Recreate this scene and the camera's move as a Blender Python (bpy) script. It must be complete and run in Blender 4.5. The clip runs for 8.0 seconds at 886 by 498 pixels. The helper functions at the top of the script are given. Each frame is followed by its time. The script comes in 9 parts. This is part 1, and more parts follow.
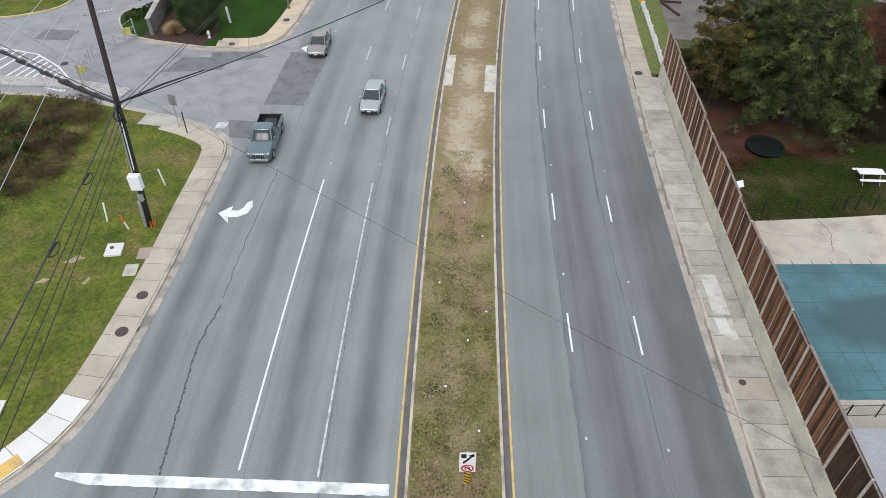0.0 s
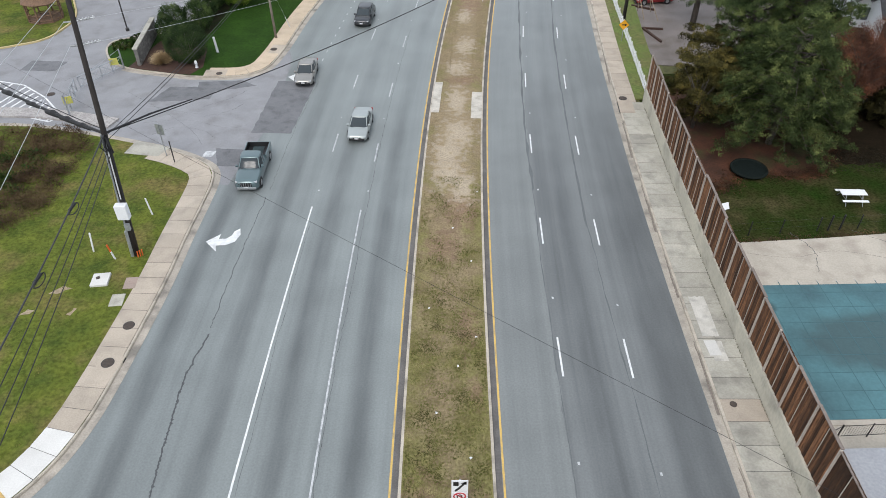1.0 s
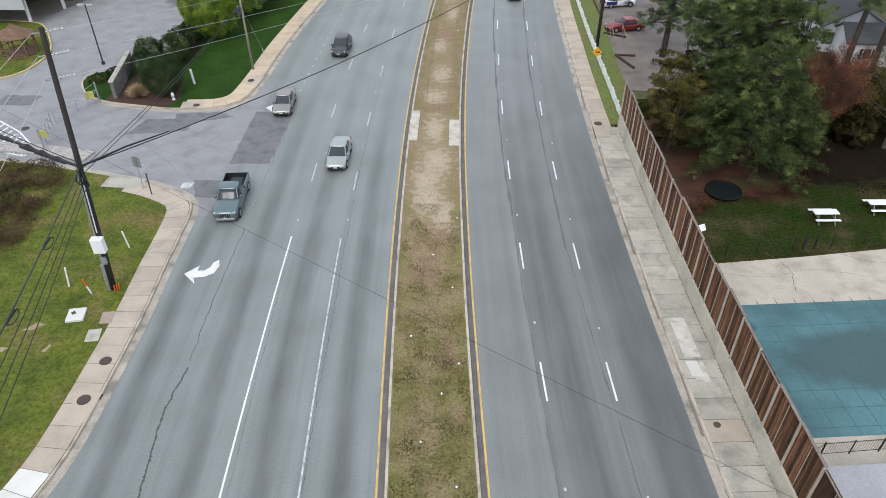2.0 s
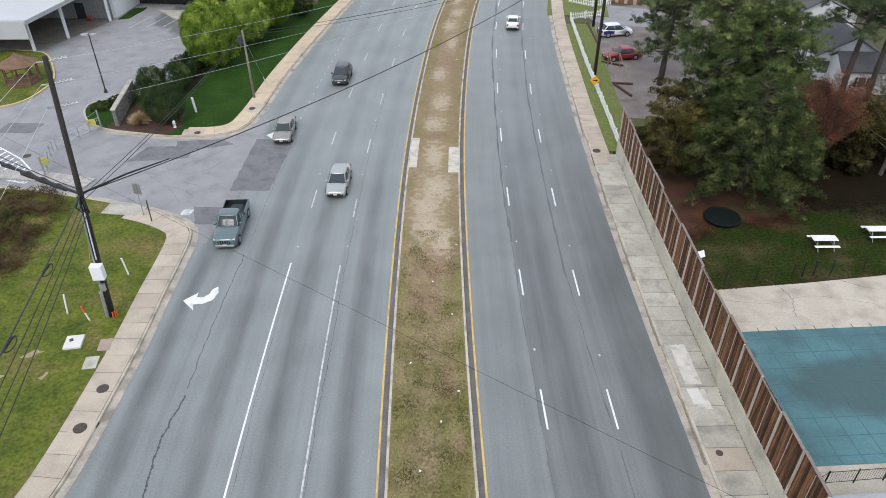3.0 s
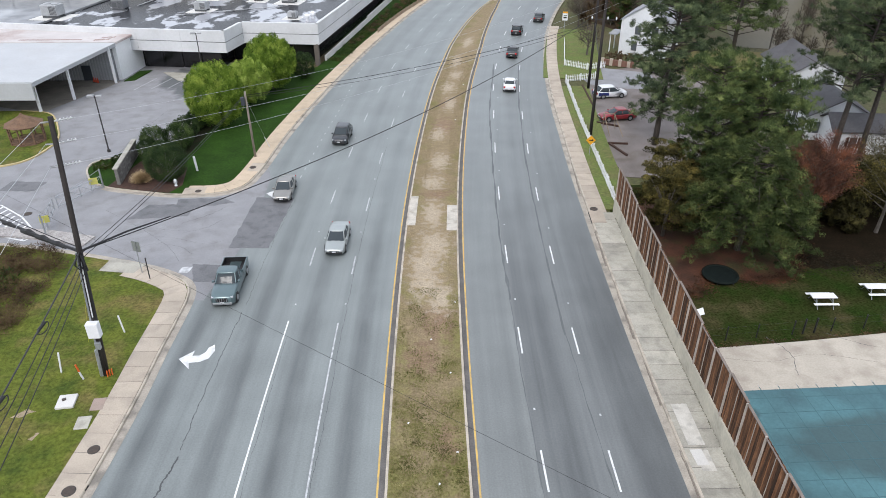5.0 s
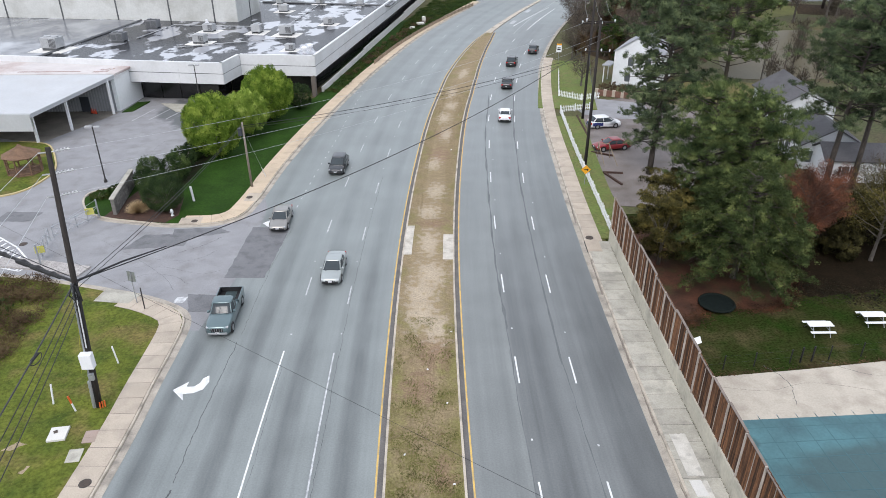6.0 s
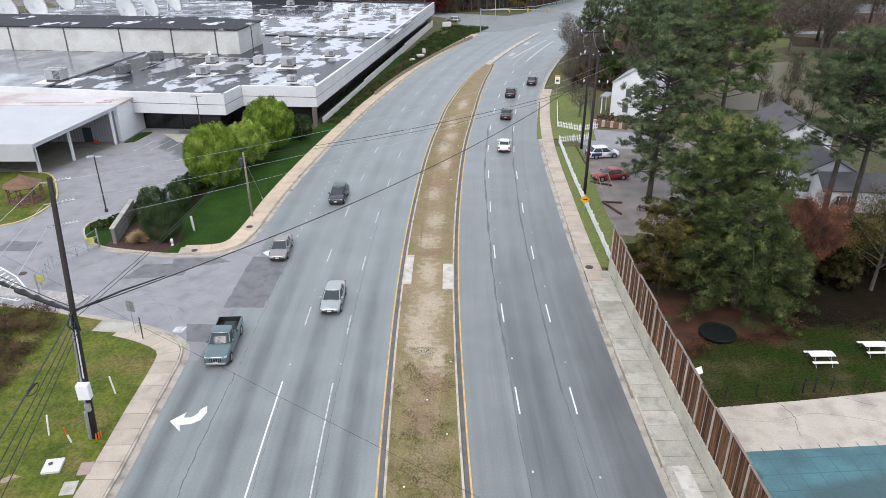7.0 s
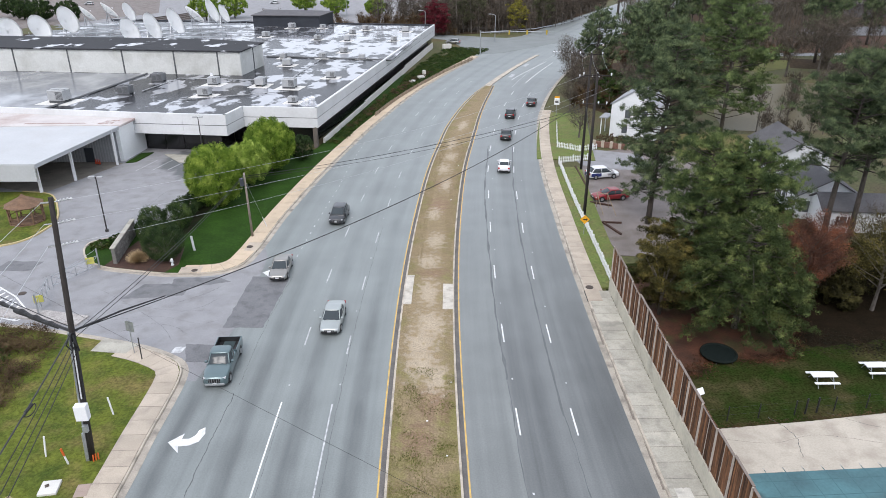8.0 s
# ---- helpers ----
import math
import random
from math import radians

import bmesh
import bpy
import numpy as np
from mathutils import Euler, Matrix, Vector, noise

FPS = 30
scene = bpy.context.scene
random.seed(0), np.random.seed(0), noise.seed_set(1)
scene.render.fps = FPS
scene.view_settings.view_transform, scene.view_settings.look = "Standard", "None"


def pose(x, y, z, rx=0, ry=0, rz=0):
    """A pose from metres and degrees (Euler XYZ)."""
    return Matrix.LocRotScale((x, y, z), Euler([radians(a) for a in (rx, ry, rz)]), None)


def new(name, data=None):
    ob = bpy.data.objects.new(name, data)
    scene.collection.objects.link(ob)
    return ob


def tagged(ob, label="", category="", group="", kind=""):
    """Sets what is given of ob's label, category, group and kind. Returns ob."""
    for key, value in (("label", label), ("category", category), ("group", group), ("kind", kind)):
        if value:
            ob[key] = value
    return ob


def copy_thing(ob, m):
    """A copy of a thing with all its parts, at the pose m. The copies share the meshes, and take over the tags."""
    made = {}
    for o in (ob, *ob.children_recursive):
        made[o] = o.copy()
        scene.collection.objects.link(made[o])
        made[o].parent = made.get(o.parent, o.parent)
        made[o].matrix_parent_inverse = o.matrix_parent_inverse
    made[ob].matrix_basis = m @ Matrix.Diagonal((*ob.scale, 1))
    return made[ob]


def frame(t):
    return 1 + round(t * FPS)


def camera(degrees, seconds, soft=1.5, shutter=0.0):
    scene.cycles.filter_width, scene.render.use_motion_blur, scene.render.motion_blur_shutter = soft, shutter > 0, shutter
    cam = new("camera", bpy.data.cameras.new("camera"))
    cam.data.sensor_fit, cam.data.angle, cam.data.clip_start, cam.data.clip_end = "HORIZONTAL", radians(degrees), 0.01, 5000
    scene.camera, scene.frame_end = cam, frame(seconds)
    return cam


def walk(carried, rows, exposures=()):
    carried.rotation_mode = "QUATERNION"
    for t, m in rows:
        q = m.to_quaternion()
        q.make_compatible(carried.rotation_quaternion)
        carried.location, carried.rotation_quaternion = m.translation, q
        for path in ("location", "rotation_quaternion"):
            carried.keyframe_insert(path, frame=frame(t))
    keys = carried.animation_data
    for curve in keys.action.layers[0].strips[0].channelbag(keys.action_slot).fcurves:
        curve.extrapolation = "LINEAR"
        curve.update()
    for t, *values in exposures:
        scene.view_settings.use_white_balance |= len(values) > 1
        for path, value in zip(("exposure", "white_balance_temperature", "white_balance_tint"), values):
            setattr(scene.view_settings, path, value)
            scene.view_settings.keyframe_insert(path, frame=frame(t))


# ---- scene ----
EYE = 31.1
cam = camera(65.0, 8.0, soft=0.78)
PATH = [
    (0, pose(0, 0, EYE, 48.030, 0.200, -0.050)),
    (0.5, pose(0, 0, EYE, 49.110, 0.200, -0.110)),
    (1, pose(0, 0, EYE, 50.130, 0.178, -1.243)),
    (1.5, pose(0, 0, EYE, 51.275, 0.165, -2.745)),
    (1.7, pose(0, 0, EYE, 51.695, 0.153, -3.150)),
    (2.8, pose(0, 0, EYE, 54.090, 0.137, -3.300)),
    (3, pose(0, 0, EYE, 54.525, 0.124, -3.295)),
    (3.5, pose(0, 0, EYE, 55.725, 0.100, -3.318)),
    (4, pose(0, 0, EYE, 56.840, 0.075, -3.302)),
    (4.5, pose(0, 0, EYE, 58.055, 0.085, -3.307)),
    (4.7, pose(0, 0, EYE, 58.545, 0.070, -3.312)),
    (5.8, pose(0, 0, EYE, 61.165, 0.060, -3.765)),
    (6, pose(0, 0, EYE, 61.665, 0.040, -3.754)),
    (6.5, pose(0, 0, EYE, 62.915, 0.025, -3.765)),
    (7, pose(0, 0, EYE, 64.090, 0.025, -3.772)),
    (7.5, pose(0, 0, EYE, 65.265, 0.025, -3.777)),
    (8, pose(0, 0, EYE, 65.740, 0.015, -3.756)),
]
walk(cam, PATH, exposures=[(0.0, 0.44, 6490, 10.5), (3.0, 0.47, 6450, 11.5), (6.0, 0.60, 6420, 13), (8.0, 0.64, 6410, 13.5)])

# ---- light: flat overcast sky ----
world = bpy.data.worlds.new("world")
scene.world = world
world.use_nodes = True
wn, wl = world.node_tree.nodes, world.node_tree.links
wn.clear()
sky = wn.new("ShaderNodeTexSky")
sky.sky_type = "NISHITA"
sky.sun_disc = False
sky.sun_elevation, sky.sun_rotation = radians(50), radians(200)
sky.dust_density, sky.air_density = 4.0, 1.0
veil = wn.new("ShaderNodeMix")
veil.data_type = "RGBA"
veil.inputs[0].default_value = 0.75
veil.inputs[7].default_value = (8.9, 9.6, 10.5, 1)
bg = wn.new("ShaderNodeBackground")
bg.inputs[1].default_value = 0.10
wo = wn.new("ShaderNodeOutputWorld")
wl.new(sky.outputs[0], veil.inputs[6])
wl.new(veil.outputs[2], bg.inputs[0])
wl.new(bg.outputs[0], wo.inputs[0])
sun_data = bpy.data.lights.new("sun", "SUN")
sun_data.energy, sun_data.angle, sun_data.color = 1.0, radians(25), (1.0, 0.97, 0.93)
sun = new("sun", sun_data)
sun.matrix_world = pose(0, 0, 80, 40, 0, -20)

from mathutils.geometry import tessellate_polygon

# ---- materials ----
MATS = {}


def mat(name, col, col2=None, rough=0.85, metal=0.0, scale=1.0, fine=30.0, var=0.25, bump=0.15, stain=None, stain_amt=0.0,
        stain_scale=0.3, per_piece=0.0, spec=0.35, stretch=(1, 1, 1), alpha=1.0, trans=0.0):
    """A surface with two scales of variation: broad patches between col and col2, fine grain, stains and a fine relief."""
    if name in MATS:
        return MATS[name]
    m = bpy.data.materials.new(name)
    m.use_nodes = True
    n, l = m.node_tree.nodes, m.node_tree.links
    b = n["Principled BSDF"]
    geo = n.new("ShaderNodeNewGeometry")
    mp = n.new("ShaderNodeMapping")
    mp.inputs["Scale"].default_value = stretch
    l.new(geo.outputs["Position"], mp.inputs[0])
    big = n.new("ShaderNodeTexNoise")
    big.inputs["Scale"].default_value, big.inputs["Detail"].default_value = scale, 5
    small = n.new("ShaderNodeTexNoise")
    small.inputs["Scale"].default_value, small.inputs["Detail"].default_value = fine, 3
    for t in (big, small):
        l.new(mp.outputs[0], t.inputs["Vector"])
    ramp = n.new("ShaderNodeMapRange")
    ramp.inputs[1].default_value, ramp.inputs[2].default_value = 0.3, 0.7
    l.new(big.outputs[0], ramp.inputs[0])
    mix = n.new("ShaderNodeMix")
    mix.data_type = "RGBA"
    mix.inputs[6].default_value = (*col, 1)
    mix.inputs[7].default_value = (*(col2 or [c * (1 - var) for c in col]), 1)
    l.new(ramp.outputs[0], mix.inputs[0])
    out = mix.outputs[2]
    if stain:
        st = n.new("ShaderNodeTexNoise")
        st.inputs["Scale"].default_value, st.inputs["Detail"].default_value = stain_scale, 6
        l.new(geo.outputs["Position"], st.inputs["Vector"])
        sr = n.new("ShaderNodeMapRange")
        sr.inputs[1].default_value, sr.inputs[2].default_value, sr.inputs[4].default_value = 0.5, 0.68, stain_amt
        l.new(st.outputs[0], sr.inputs[0])
        sm = n.new("ShaderNodeMix")
        sm.data_type = "RGBA"
        sm.inputs[7].default_value = (*stain, 1)
        l.new(sr.outputs[0], sm.inputs[0])
        l.new(out, sm.inputs[6])
        out = sm.outputs[2]
    hs = n.new("ShaderNodeHueSaturation")
    l.new(out, hs.inputs["Color"])
    gr = n.new("ShaderNodeMapRange")
    gr.inputs[1].default_value, gr.inputs[2].default_value = 0.3, 0.7
    gr.inputs[3].default_value, gr.inputs[4].default_value = 1 - var, 1 + var
    l.new(small.outputs[0], gr.inputs[0])
    val = gr.outputs[0]
    if per_piece:
        info = n.new("ShaderNodeObjectInfo")
        pr = n.new("ShaderNodeMapRange")
        pr.inputs[3].default_value, pr.inputs[4].default_value = 1 - per_piece, 1 + per_piece
        l.new(info.outputs["Random"], pr.inputs[0])
        mu = n.new("ShaderNodeMath")
        mu.operation = "MULTIPLY"
        l.new(val, mu.inputs[0])
        l.new(pr.outputs[0], mu.inputs[1])
        val = mu.outputs[0]
    l.new(val, hs.inputs["Value"])
    l.new(hs.outputs[0], b.inputs["Base Color"])
    b.inputs["Roughness"].default_value, b.inputs["Metallic"].default_value = rough, metal
    b.inputs["Specular IOR Level"].default_value = spec
    b.inputs["Transmission Weight"].default_value = trans
    if bump:
        bp = n.new("ShaderNodeBump")
        bp.inputs["Strength"].default_value, bp.inputs["Distance"].default_value = bump, 0.02
        l.new(small.outputs[0], bp.inputs["Height"])
        l.new(bp.outputs[0], b.inputs["Normal"])
    MATS[name] = m
    return m


def leafmat(name, a, b2, c, rough=0.7):
    """Foliage: three tones shared out leaf by leaf and clump by clump."""
    m = bpy.data.materials.new(name)
    m.use_nodes = True
    n, l = m.node_tree.nodes, m.node_tree.links
    b = n["Principled BSDF"]
    geo = n.new("ShaderNodeNewGeometry")
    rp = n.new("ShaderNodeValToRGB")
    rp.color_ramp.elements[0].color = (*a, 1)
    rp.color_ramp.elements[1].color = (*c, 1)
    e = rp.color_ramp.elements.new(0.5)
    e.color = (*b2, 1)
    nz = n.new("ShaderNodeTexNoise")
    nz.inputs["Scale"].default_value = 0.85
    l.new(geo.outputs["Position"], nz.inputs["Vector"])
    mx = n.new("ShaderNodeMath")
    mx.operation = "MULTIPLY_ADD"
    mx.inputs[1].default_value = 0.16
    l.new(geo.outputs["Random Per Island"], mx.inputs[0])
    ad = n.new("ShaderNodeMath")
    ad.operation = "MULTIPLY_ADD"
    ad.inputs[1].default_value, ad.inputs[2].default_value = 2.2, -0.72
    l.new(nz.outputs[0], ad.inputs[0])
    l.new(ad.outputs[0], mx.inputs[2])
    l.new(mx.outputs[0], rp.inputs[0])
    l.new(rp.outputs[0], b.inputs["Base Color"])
    b.inputs["Roughness"].default_value = rough
    b.inputs["Specular IOR Level"].default_value = 0.10
    MATS[name] = m
    return m


# ---- mesh tools ----
def part(name, bm, material, parent=None, label="", smooth=False):
    """Links a bmesh as one mesh object, under a thing or a part when one is given."""
    me = bpy.data.meshes.new(name)
    bm.to_mesh(me)
    bm.free()
    me.materials.append(material)
    if smooth:
        me.polygons.foreach_set("use_smooth", [True] * len(me.polygons))
    ob = new(name, me)
    if parent:
        ob.parent = parent
    if label:
        ob["label"] = label
    return ob


def shared(name, me, parent=None, m=None):
    """Another object on a mesh that exists already."""
    ob = new(name, me)
    if parent:
        ob.parent = parent
    if m is not None:
        ob.matrix_basis = m
    return ob


def thing(name, label, category, m=None, group="", kind=""):
    ob = new(name)
    ob.empty_display_size = 0.2
    if m is not None:
        ob.matrix_basis = m
    return tagged(ob, label, category, group, kind)


def raw(name, verts, faces, material, parent=None, label="", smooth=False):
    me = bpy.data.meshes.new(name)
    me.from_pydata(verts, [], faces)
    me.materials.append(material)
    if smooth:
        me.polygons.foreach_set("use_smooth", [True] * len(me.polygons))
    ob = new(name, me)
    if parent:
        ob.parent = parent
    if label:
        ob["label"] = label
    return ob


def box(bm, x0, x1, y0, y1, z0, z1, bevel=0.0, m=None):
    r = bmesh.ops.create_cube(bm, size=1)
    vs = r["verts"]
    for v in vs:
        v.co = Vector((x0 + (v.co.x + 0.5) * (x1 - x0), y0 + (v.co.y + 0.5) * (y1 - y0), z0 + (v.co.z + 0.5) * (z1 - z0)))
    if bevel:
        es = list({e for v in vs for e in v.link_edges})
        vs = bmesh.ops.bevel(bm, geom=es, offset=bevel, segments=2, affect="EDGES", profile=0.5)["verts"]
        vs = list({v for f in {f for v in vs for f in v.link_faces} for v in f.verts})
    if m is not None:
        bmesh.ops.transform(bm, matrix=m, verts=vs)
    return vs


def tube(bm, pts, radii, seg=8, cap=True):
    """A round bar along points, with its radius at each."""
    pts = [Vector(p) for p in pts]
    if not isinstance(radii, (list, tuple)):
        radii = [radii] * len(pts)
    rings = []
    for i, p in enumerate(pts):
        d = (pts[min(i + 1, len(pts) - 1)] - pts[max(i - 1, 0)]).normalized()
        q = d.to_track_quat("Z", "Y")
        rings.append([bm.verts.new(p + q @ Vector((math.cos(a) * radii[i], math.sin(a) * radii[i], 0)))
                      for a in [2 * math.pi * k / seg for k in range(seg)]])
    for a, b in zip(rings, rings[1:]):
        for k in range(seg):
            bm.faces.new((a[k], a[(k + 1) % seg], b[(k + 1) % seg], b[k]))
    if cap:
        bm.faces.new(rings[0][::-1])
        bm.faces.new(rings[-1])


def prism(bm, pts, z0, z1):
    """A flat slab over a plan outline, given anticlockwise or not."""
    area = sum(a[0] * b[1] - b[0] * a[1] for a, b in zip(pts, pts[1:] + pts[:1]))
    if area < 0:
        pts = pts[::-1]
    lo = [bm.verts.new((x, y, z0)) for x, y in pts]
    hi = [bm.verts.new((x, y, z1)) for x, y in pts]
    for tri in tessellate_polygon([[Vector((x, y, 0)) for x, y in pts]]):
        a, b, c = (pts[i] for i in tri)
        if (b[0] - a[0]) * (c[1] - a[1]) - (c[0] - a[0]) * (b[1] - a[1]) < 0:
            tri = tri[::-1]
        bm.faces.new([hi[i] for i in tri])
        bm.faces.new([lo[i] for i in tri[::-1]])
    for i in range(len(pts)):
        j = (i + 1) % len(pts)
        bm.faces.new((lo[i], lo[j], hi[j], hi[i]))


def rough(pts, amp, step=0.25, seed=0.0):
    """A closed plan outline with ragged edges."""
    out = []
    for i, a in enumerate(pts):
        a, b = Vector(a), Vector(pts[(i + 1) % len(pts)])
        n = max(1, int((b - a).length / step))
        for k in range(n):
            p = a.lerp(b, k / n)
            out.append((p.x + amp * (noise.noise(Vector((p.x * 1.1, p.y * 1.1, seed))) + 0.6 * noise.noise(Vector((p.x * 4, p.y * 4, seed + 3)))),
                        p.y + amp * (noise.noise(Vector((p.x * 1.1, p.y * 1.1, seed + 7))) + 0.6 * noise.noise(Vector((p.x * 4, p.y * 4, seed + 11))))))
    return out


def smooth_line(pts, n=6):
    """A Catmull-Rom curve through plan points."""
    p = [Vector(q).to_2d() for q in pts]
    p = [2 * p[0] - p[1]] + p + [2 * p[-1] - p[-2]]
    out = []
    for i in range(1, len(p) - 2):
        a, b, c, d = p[i - 1:i + 3]
        for k in range(n):
            t = k / n
            out.append(0.5 * (2 * b + (c - a) * t + (2 * a - 5 * b + 4 * c - d) * t * t + (3 * b - a - 3 * c + d) * t ** 3))
    return [(v.x, v.y) for v in out + [p[-2]]]


def offset_line(pts, d):
    """The line moved d metres to its left."""
    out = []
    for i, q in enumerate(pts):
        a, b = Vector(pts[max(i - 1, 0)]), Vector(pts[min(i + 1, len(pts) - 1)])
        t = (b - a).normalized()
        out.append((q[0] - t.y * d, q[1] + t.x * d))
    return out


def sweep(bm, left, right, z0, z1):
    """A long slab between two plan lines of equal length."""
    rows = []
    for (a, b), (c, d) in zip(left, right):
        rows.append([bm.verts.new(v) for v in ((a, b, z0), (a, b, z1), (c, d, z1), (c, d, z0))])
    for p, q in zip(rows, rows[1:]):
        for k in range(4):
            bm.faces.new((p[k], p[(k + 1) % 4], q[(k + 1) % 4], q[k]))
    bm.faces.new(rows[0])
    bm.faces.new(rows[-1][::-1])
    bmesh.ops.recalc_face_normals(bm, faces=bm.faces)


# ---- the line of the main road ----
CY = np.array([-90, -40, 0, 20, 40, 60, 80, 100, 120, 140, 160, 180, 200, 230, 270, 330, 400.0])
CX = np.array([-0.6, -0.2, 0.2, 0.55, 1.3, 2.6, 4.65, 7.4, 11.3, 16.4, 22.9, 30.8, 39.9, 55, 77, 112, 153.0])
CENTRE = smooth_line(list(zip(CX, CY)), 10)
CLX, CLY = np.array([p[0] for p in CENTRE]), np.array([p[1] for p in CENTRE])


def road_point(y, off):
    """A plan point off metres to the right of the road's centre line, where that line has this y."""
    x = float(np.interp(y, CLY, CLX))
    dx = float(np.interp(y + 2, CLY, CLX) - np.interp(y - 2, CLY, CLX)) / 4
    k = 1 / math.sqrt(1 + dx * dx)
    return (x + off * k, y - off * dx * k)


def road_line(y0, y1, off, step=2.0):
    n = max(1, int(round((y1 - y0) / step)))
    ys = [y0 + (y1 - y0) * i / n for i in range(n + 1)]
    return [road_point(y, off(y) if callable(off) else off) for y in ys]


def road_strip(bm, y0, y1, a, b, z0, z1, step=2.0):
    sweep(bm, road_line(y0, y1, a, step), road_line(y0, y1, b, step), z0, z1)


def road_mat(name, base, dark, streak, bands=(), band=0.62, aged=None):
    """Worn asphalt; UV carries metres across and along the road, for the tracks that tyres leave."""
    m = bpy.data.materials.new(name)
    m.use_nodes = True
    n, l = m.node_tree.nodes, m.node_tree.links
    b = n["Principled BSDF"]
    uv = n.new("ShaderNodeUVMap")
    uv.uv_map = "road"
    geo = n.new("ShaderNodeNewGeometry")
    mp = n.new("ShaderNodeMapping")
    mp.inputs["Scale"].default_value = (0.95, 0.016, 1)
    l.new(uv.outputs[0], mp.inputs[0])
    st = n.new("ShaderNodeTexNoise")
    st.inputs["Scale"].default_value, st.inputs["Detail"].default_value = 1.0, 4
    l.new(mp.outputs[0], st.inputs["Vector"])
    sr = n.new("ShaderNodeMapRange")
    sr.inputs[1].default_value, sr.inputs[2].default_value, sr.inputs[4].default_value = 0.42, 0.68, streak
    l.new(st.outputs[0], sr.inputs[0])
    blot = n.new("ShaderNodeTexNoise")
    blot.inputs["Scale"].default_value, blot.inputs["Detail"].default_value = 0.22, 7
    l.new(geo.outputs["Position"], blot.inputs["Vector"])
    br = n.new("ShaderNodeMapRange")
    br.inputs[1].default_value, br.inputs[2].default_value = 0.3, 0.7
    br.inputs[3].default_value, br.inputs[4].default_value = 0.9, 1.1
    l.new(blot.outputs[0], br.inputs[0])
    grain = n.new("ShaderNodeTexNoise")
    grain.inputs["Scale"].default_value, grain.inputs["Detail"].default_value = 9.0, 6
    l.new(geo.outputs["Position"], grain.inputs["Vector"])
    gr = n.new("ShaderNodeMapRange")
    gr.inputs[1].default_value, gr.inputs[2].default_value = 0.3, 0.7
    gr.inputs[3].default_value, gr.inputs[4].default_value = 0.89, 1.11
    l.new(grain.outputs[0], gr.inputs[0])
    mix = n.new("ShaderNodeMix")
    mix.data_type = "RGBA"
    mix.inputs[6].default_value, mix.inputs[7].default_value = (*base, 1), (*dark, 1)
    # oil-darkened strip down the middle of each lane
    sep = n.new("ShaderNodeSeparateXYZ")
    l.new(uv.outputs[0], sep.inputs[0])
    wob = n.new("ShaderNodeMath")
    wob.operation = "MULTIPLY_ADD"
    wob.inputs[1].default_value = 0.8
    l.new(st.outputs[0], wob.inputs[0])
    l.new(sep.outputs[0], wob.inputs[2])
    total = None
    for u in bands:
        df = n.new("ShaderNodeMath")
        df.operation = "SUBTRACT"
        df.inputs[1].default_value = u + 0.4
        l.new(wob.outputs[0], df.inputs[0])
        ab = n.new("ShaderNodeMath")
        ab.operation = "ABSOLUTE"
        l.new(df.outputs[0], ab.inputs[0])
        fr = n.new("ShaderNodeMapRange")
        fr.interpolation_type = "SMOOTHSTEP"
        fr.inputs[1].default_value, fr.inputs[2].default_value = 0.1, 1.15
        fr.inputs[3].default_value, fr.inputs[4].default_value = band, 0.0
        l.new(ab.outputs[0], fr.inputs[0])
        if total is None:
            total = fr.outputs[0]
        else:
            su = n.new("ShaderNodeMath")
            l.new(total, su.inputs[0])
            l.new(fr.outputs[0], su.inputs[1])
            total = su.outputs[0]
    # the oily strip is broken and patchy
    pm = n.new("ShaderNodeMapping")
    pm.inputs["Scale"].default_value = (0.9, 0.16, 1)
    l.new(uv.outputs[0], pm.inputs[0])
    pn = n.new("ShaderNodeTexNoise")
    pn.inputs["Scale"].default_value, pn.inputs["Detail"].default_value = 1.0, 5
    l.new(pm.outputs[0], pn.inputs["Vector"])
    pr = n.new("ShaderNodeMapRange")
    pr.inputs[1].default_value, pr.inputs[2].default_value = 0.3, 0.68
    pr.inputs[3].default_value, pr.inputs[4].default_value = 0.6, 1.25
    l.new(pn.outputs[0], pr.inputs[0])
    pt = n.new("ShaderNodeMath")
    pt.operation = "MULTIPLY"
    l.new(total, pt.inputs[0])
    l.new(pr.outputs[0], pt.inputs[1])
    total = pt.outputs[0]
    both = n.new("ShaderNodeMath")
    both.operation = "MAXIMUM"
    l.new(total, both.inputs[0])
    l.new(sr.outputs[0], both.inputs[1])
    # braking and queueing darken the stretch before the stop line most
    qf = n.new("ShaderNodeMapRange")
    qf.interpolation_type = "SMOOTHSTEP"
    qf.inputs[1].default_value, qf.inputs[2].default_value = 34, 70
    qf.inputs[3].default_value, qf.inputs[4].default_value = 1.0, 0.38
    l.new(sep.outputs[1], qf.inputs[0])
    qm = n.new("ShaderNodeMath")
    qm.operation = "MULTIPLY"
    l.new(both.outputs[0], qm.inputs[0])
    l.new(qf.outputs[0], qm.inputs[1])
    l.new(qm.outputs[0], mix.inputs[0])
    if aged:
        # the resurfacing bleaches out with distance from the junction
        ag = n.new("ShaderNodeMapRange")
        ag.interpolation_type = "SMOOTHSTEP"
        ag.inputs[1].default_value, ag.inputs[2].default_value = 38, 92
        l.new(sep.outputs[1], ag.inputs[0])
        am = n.new("ShaderNodeMix")
        am.data_type = "RGBA"
        am.inputs[6].default_value, am.inputs[7].default_value = (*base, 1), (*aged, 1)
        l.new(ag.outputs[0], am.inputs[0])
        l.new(am.outputs[2], mix.inputs[6])
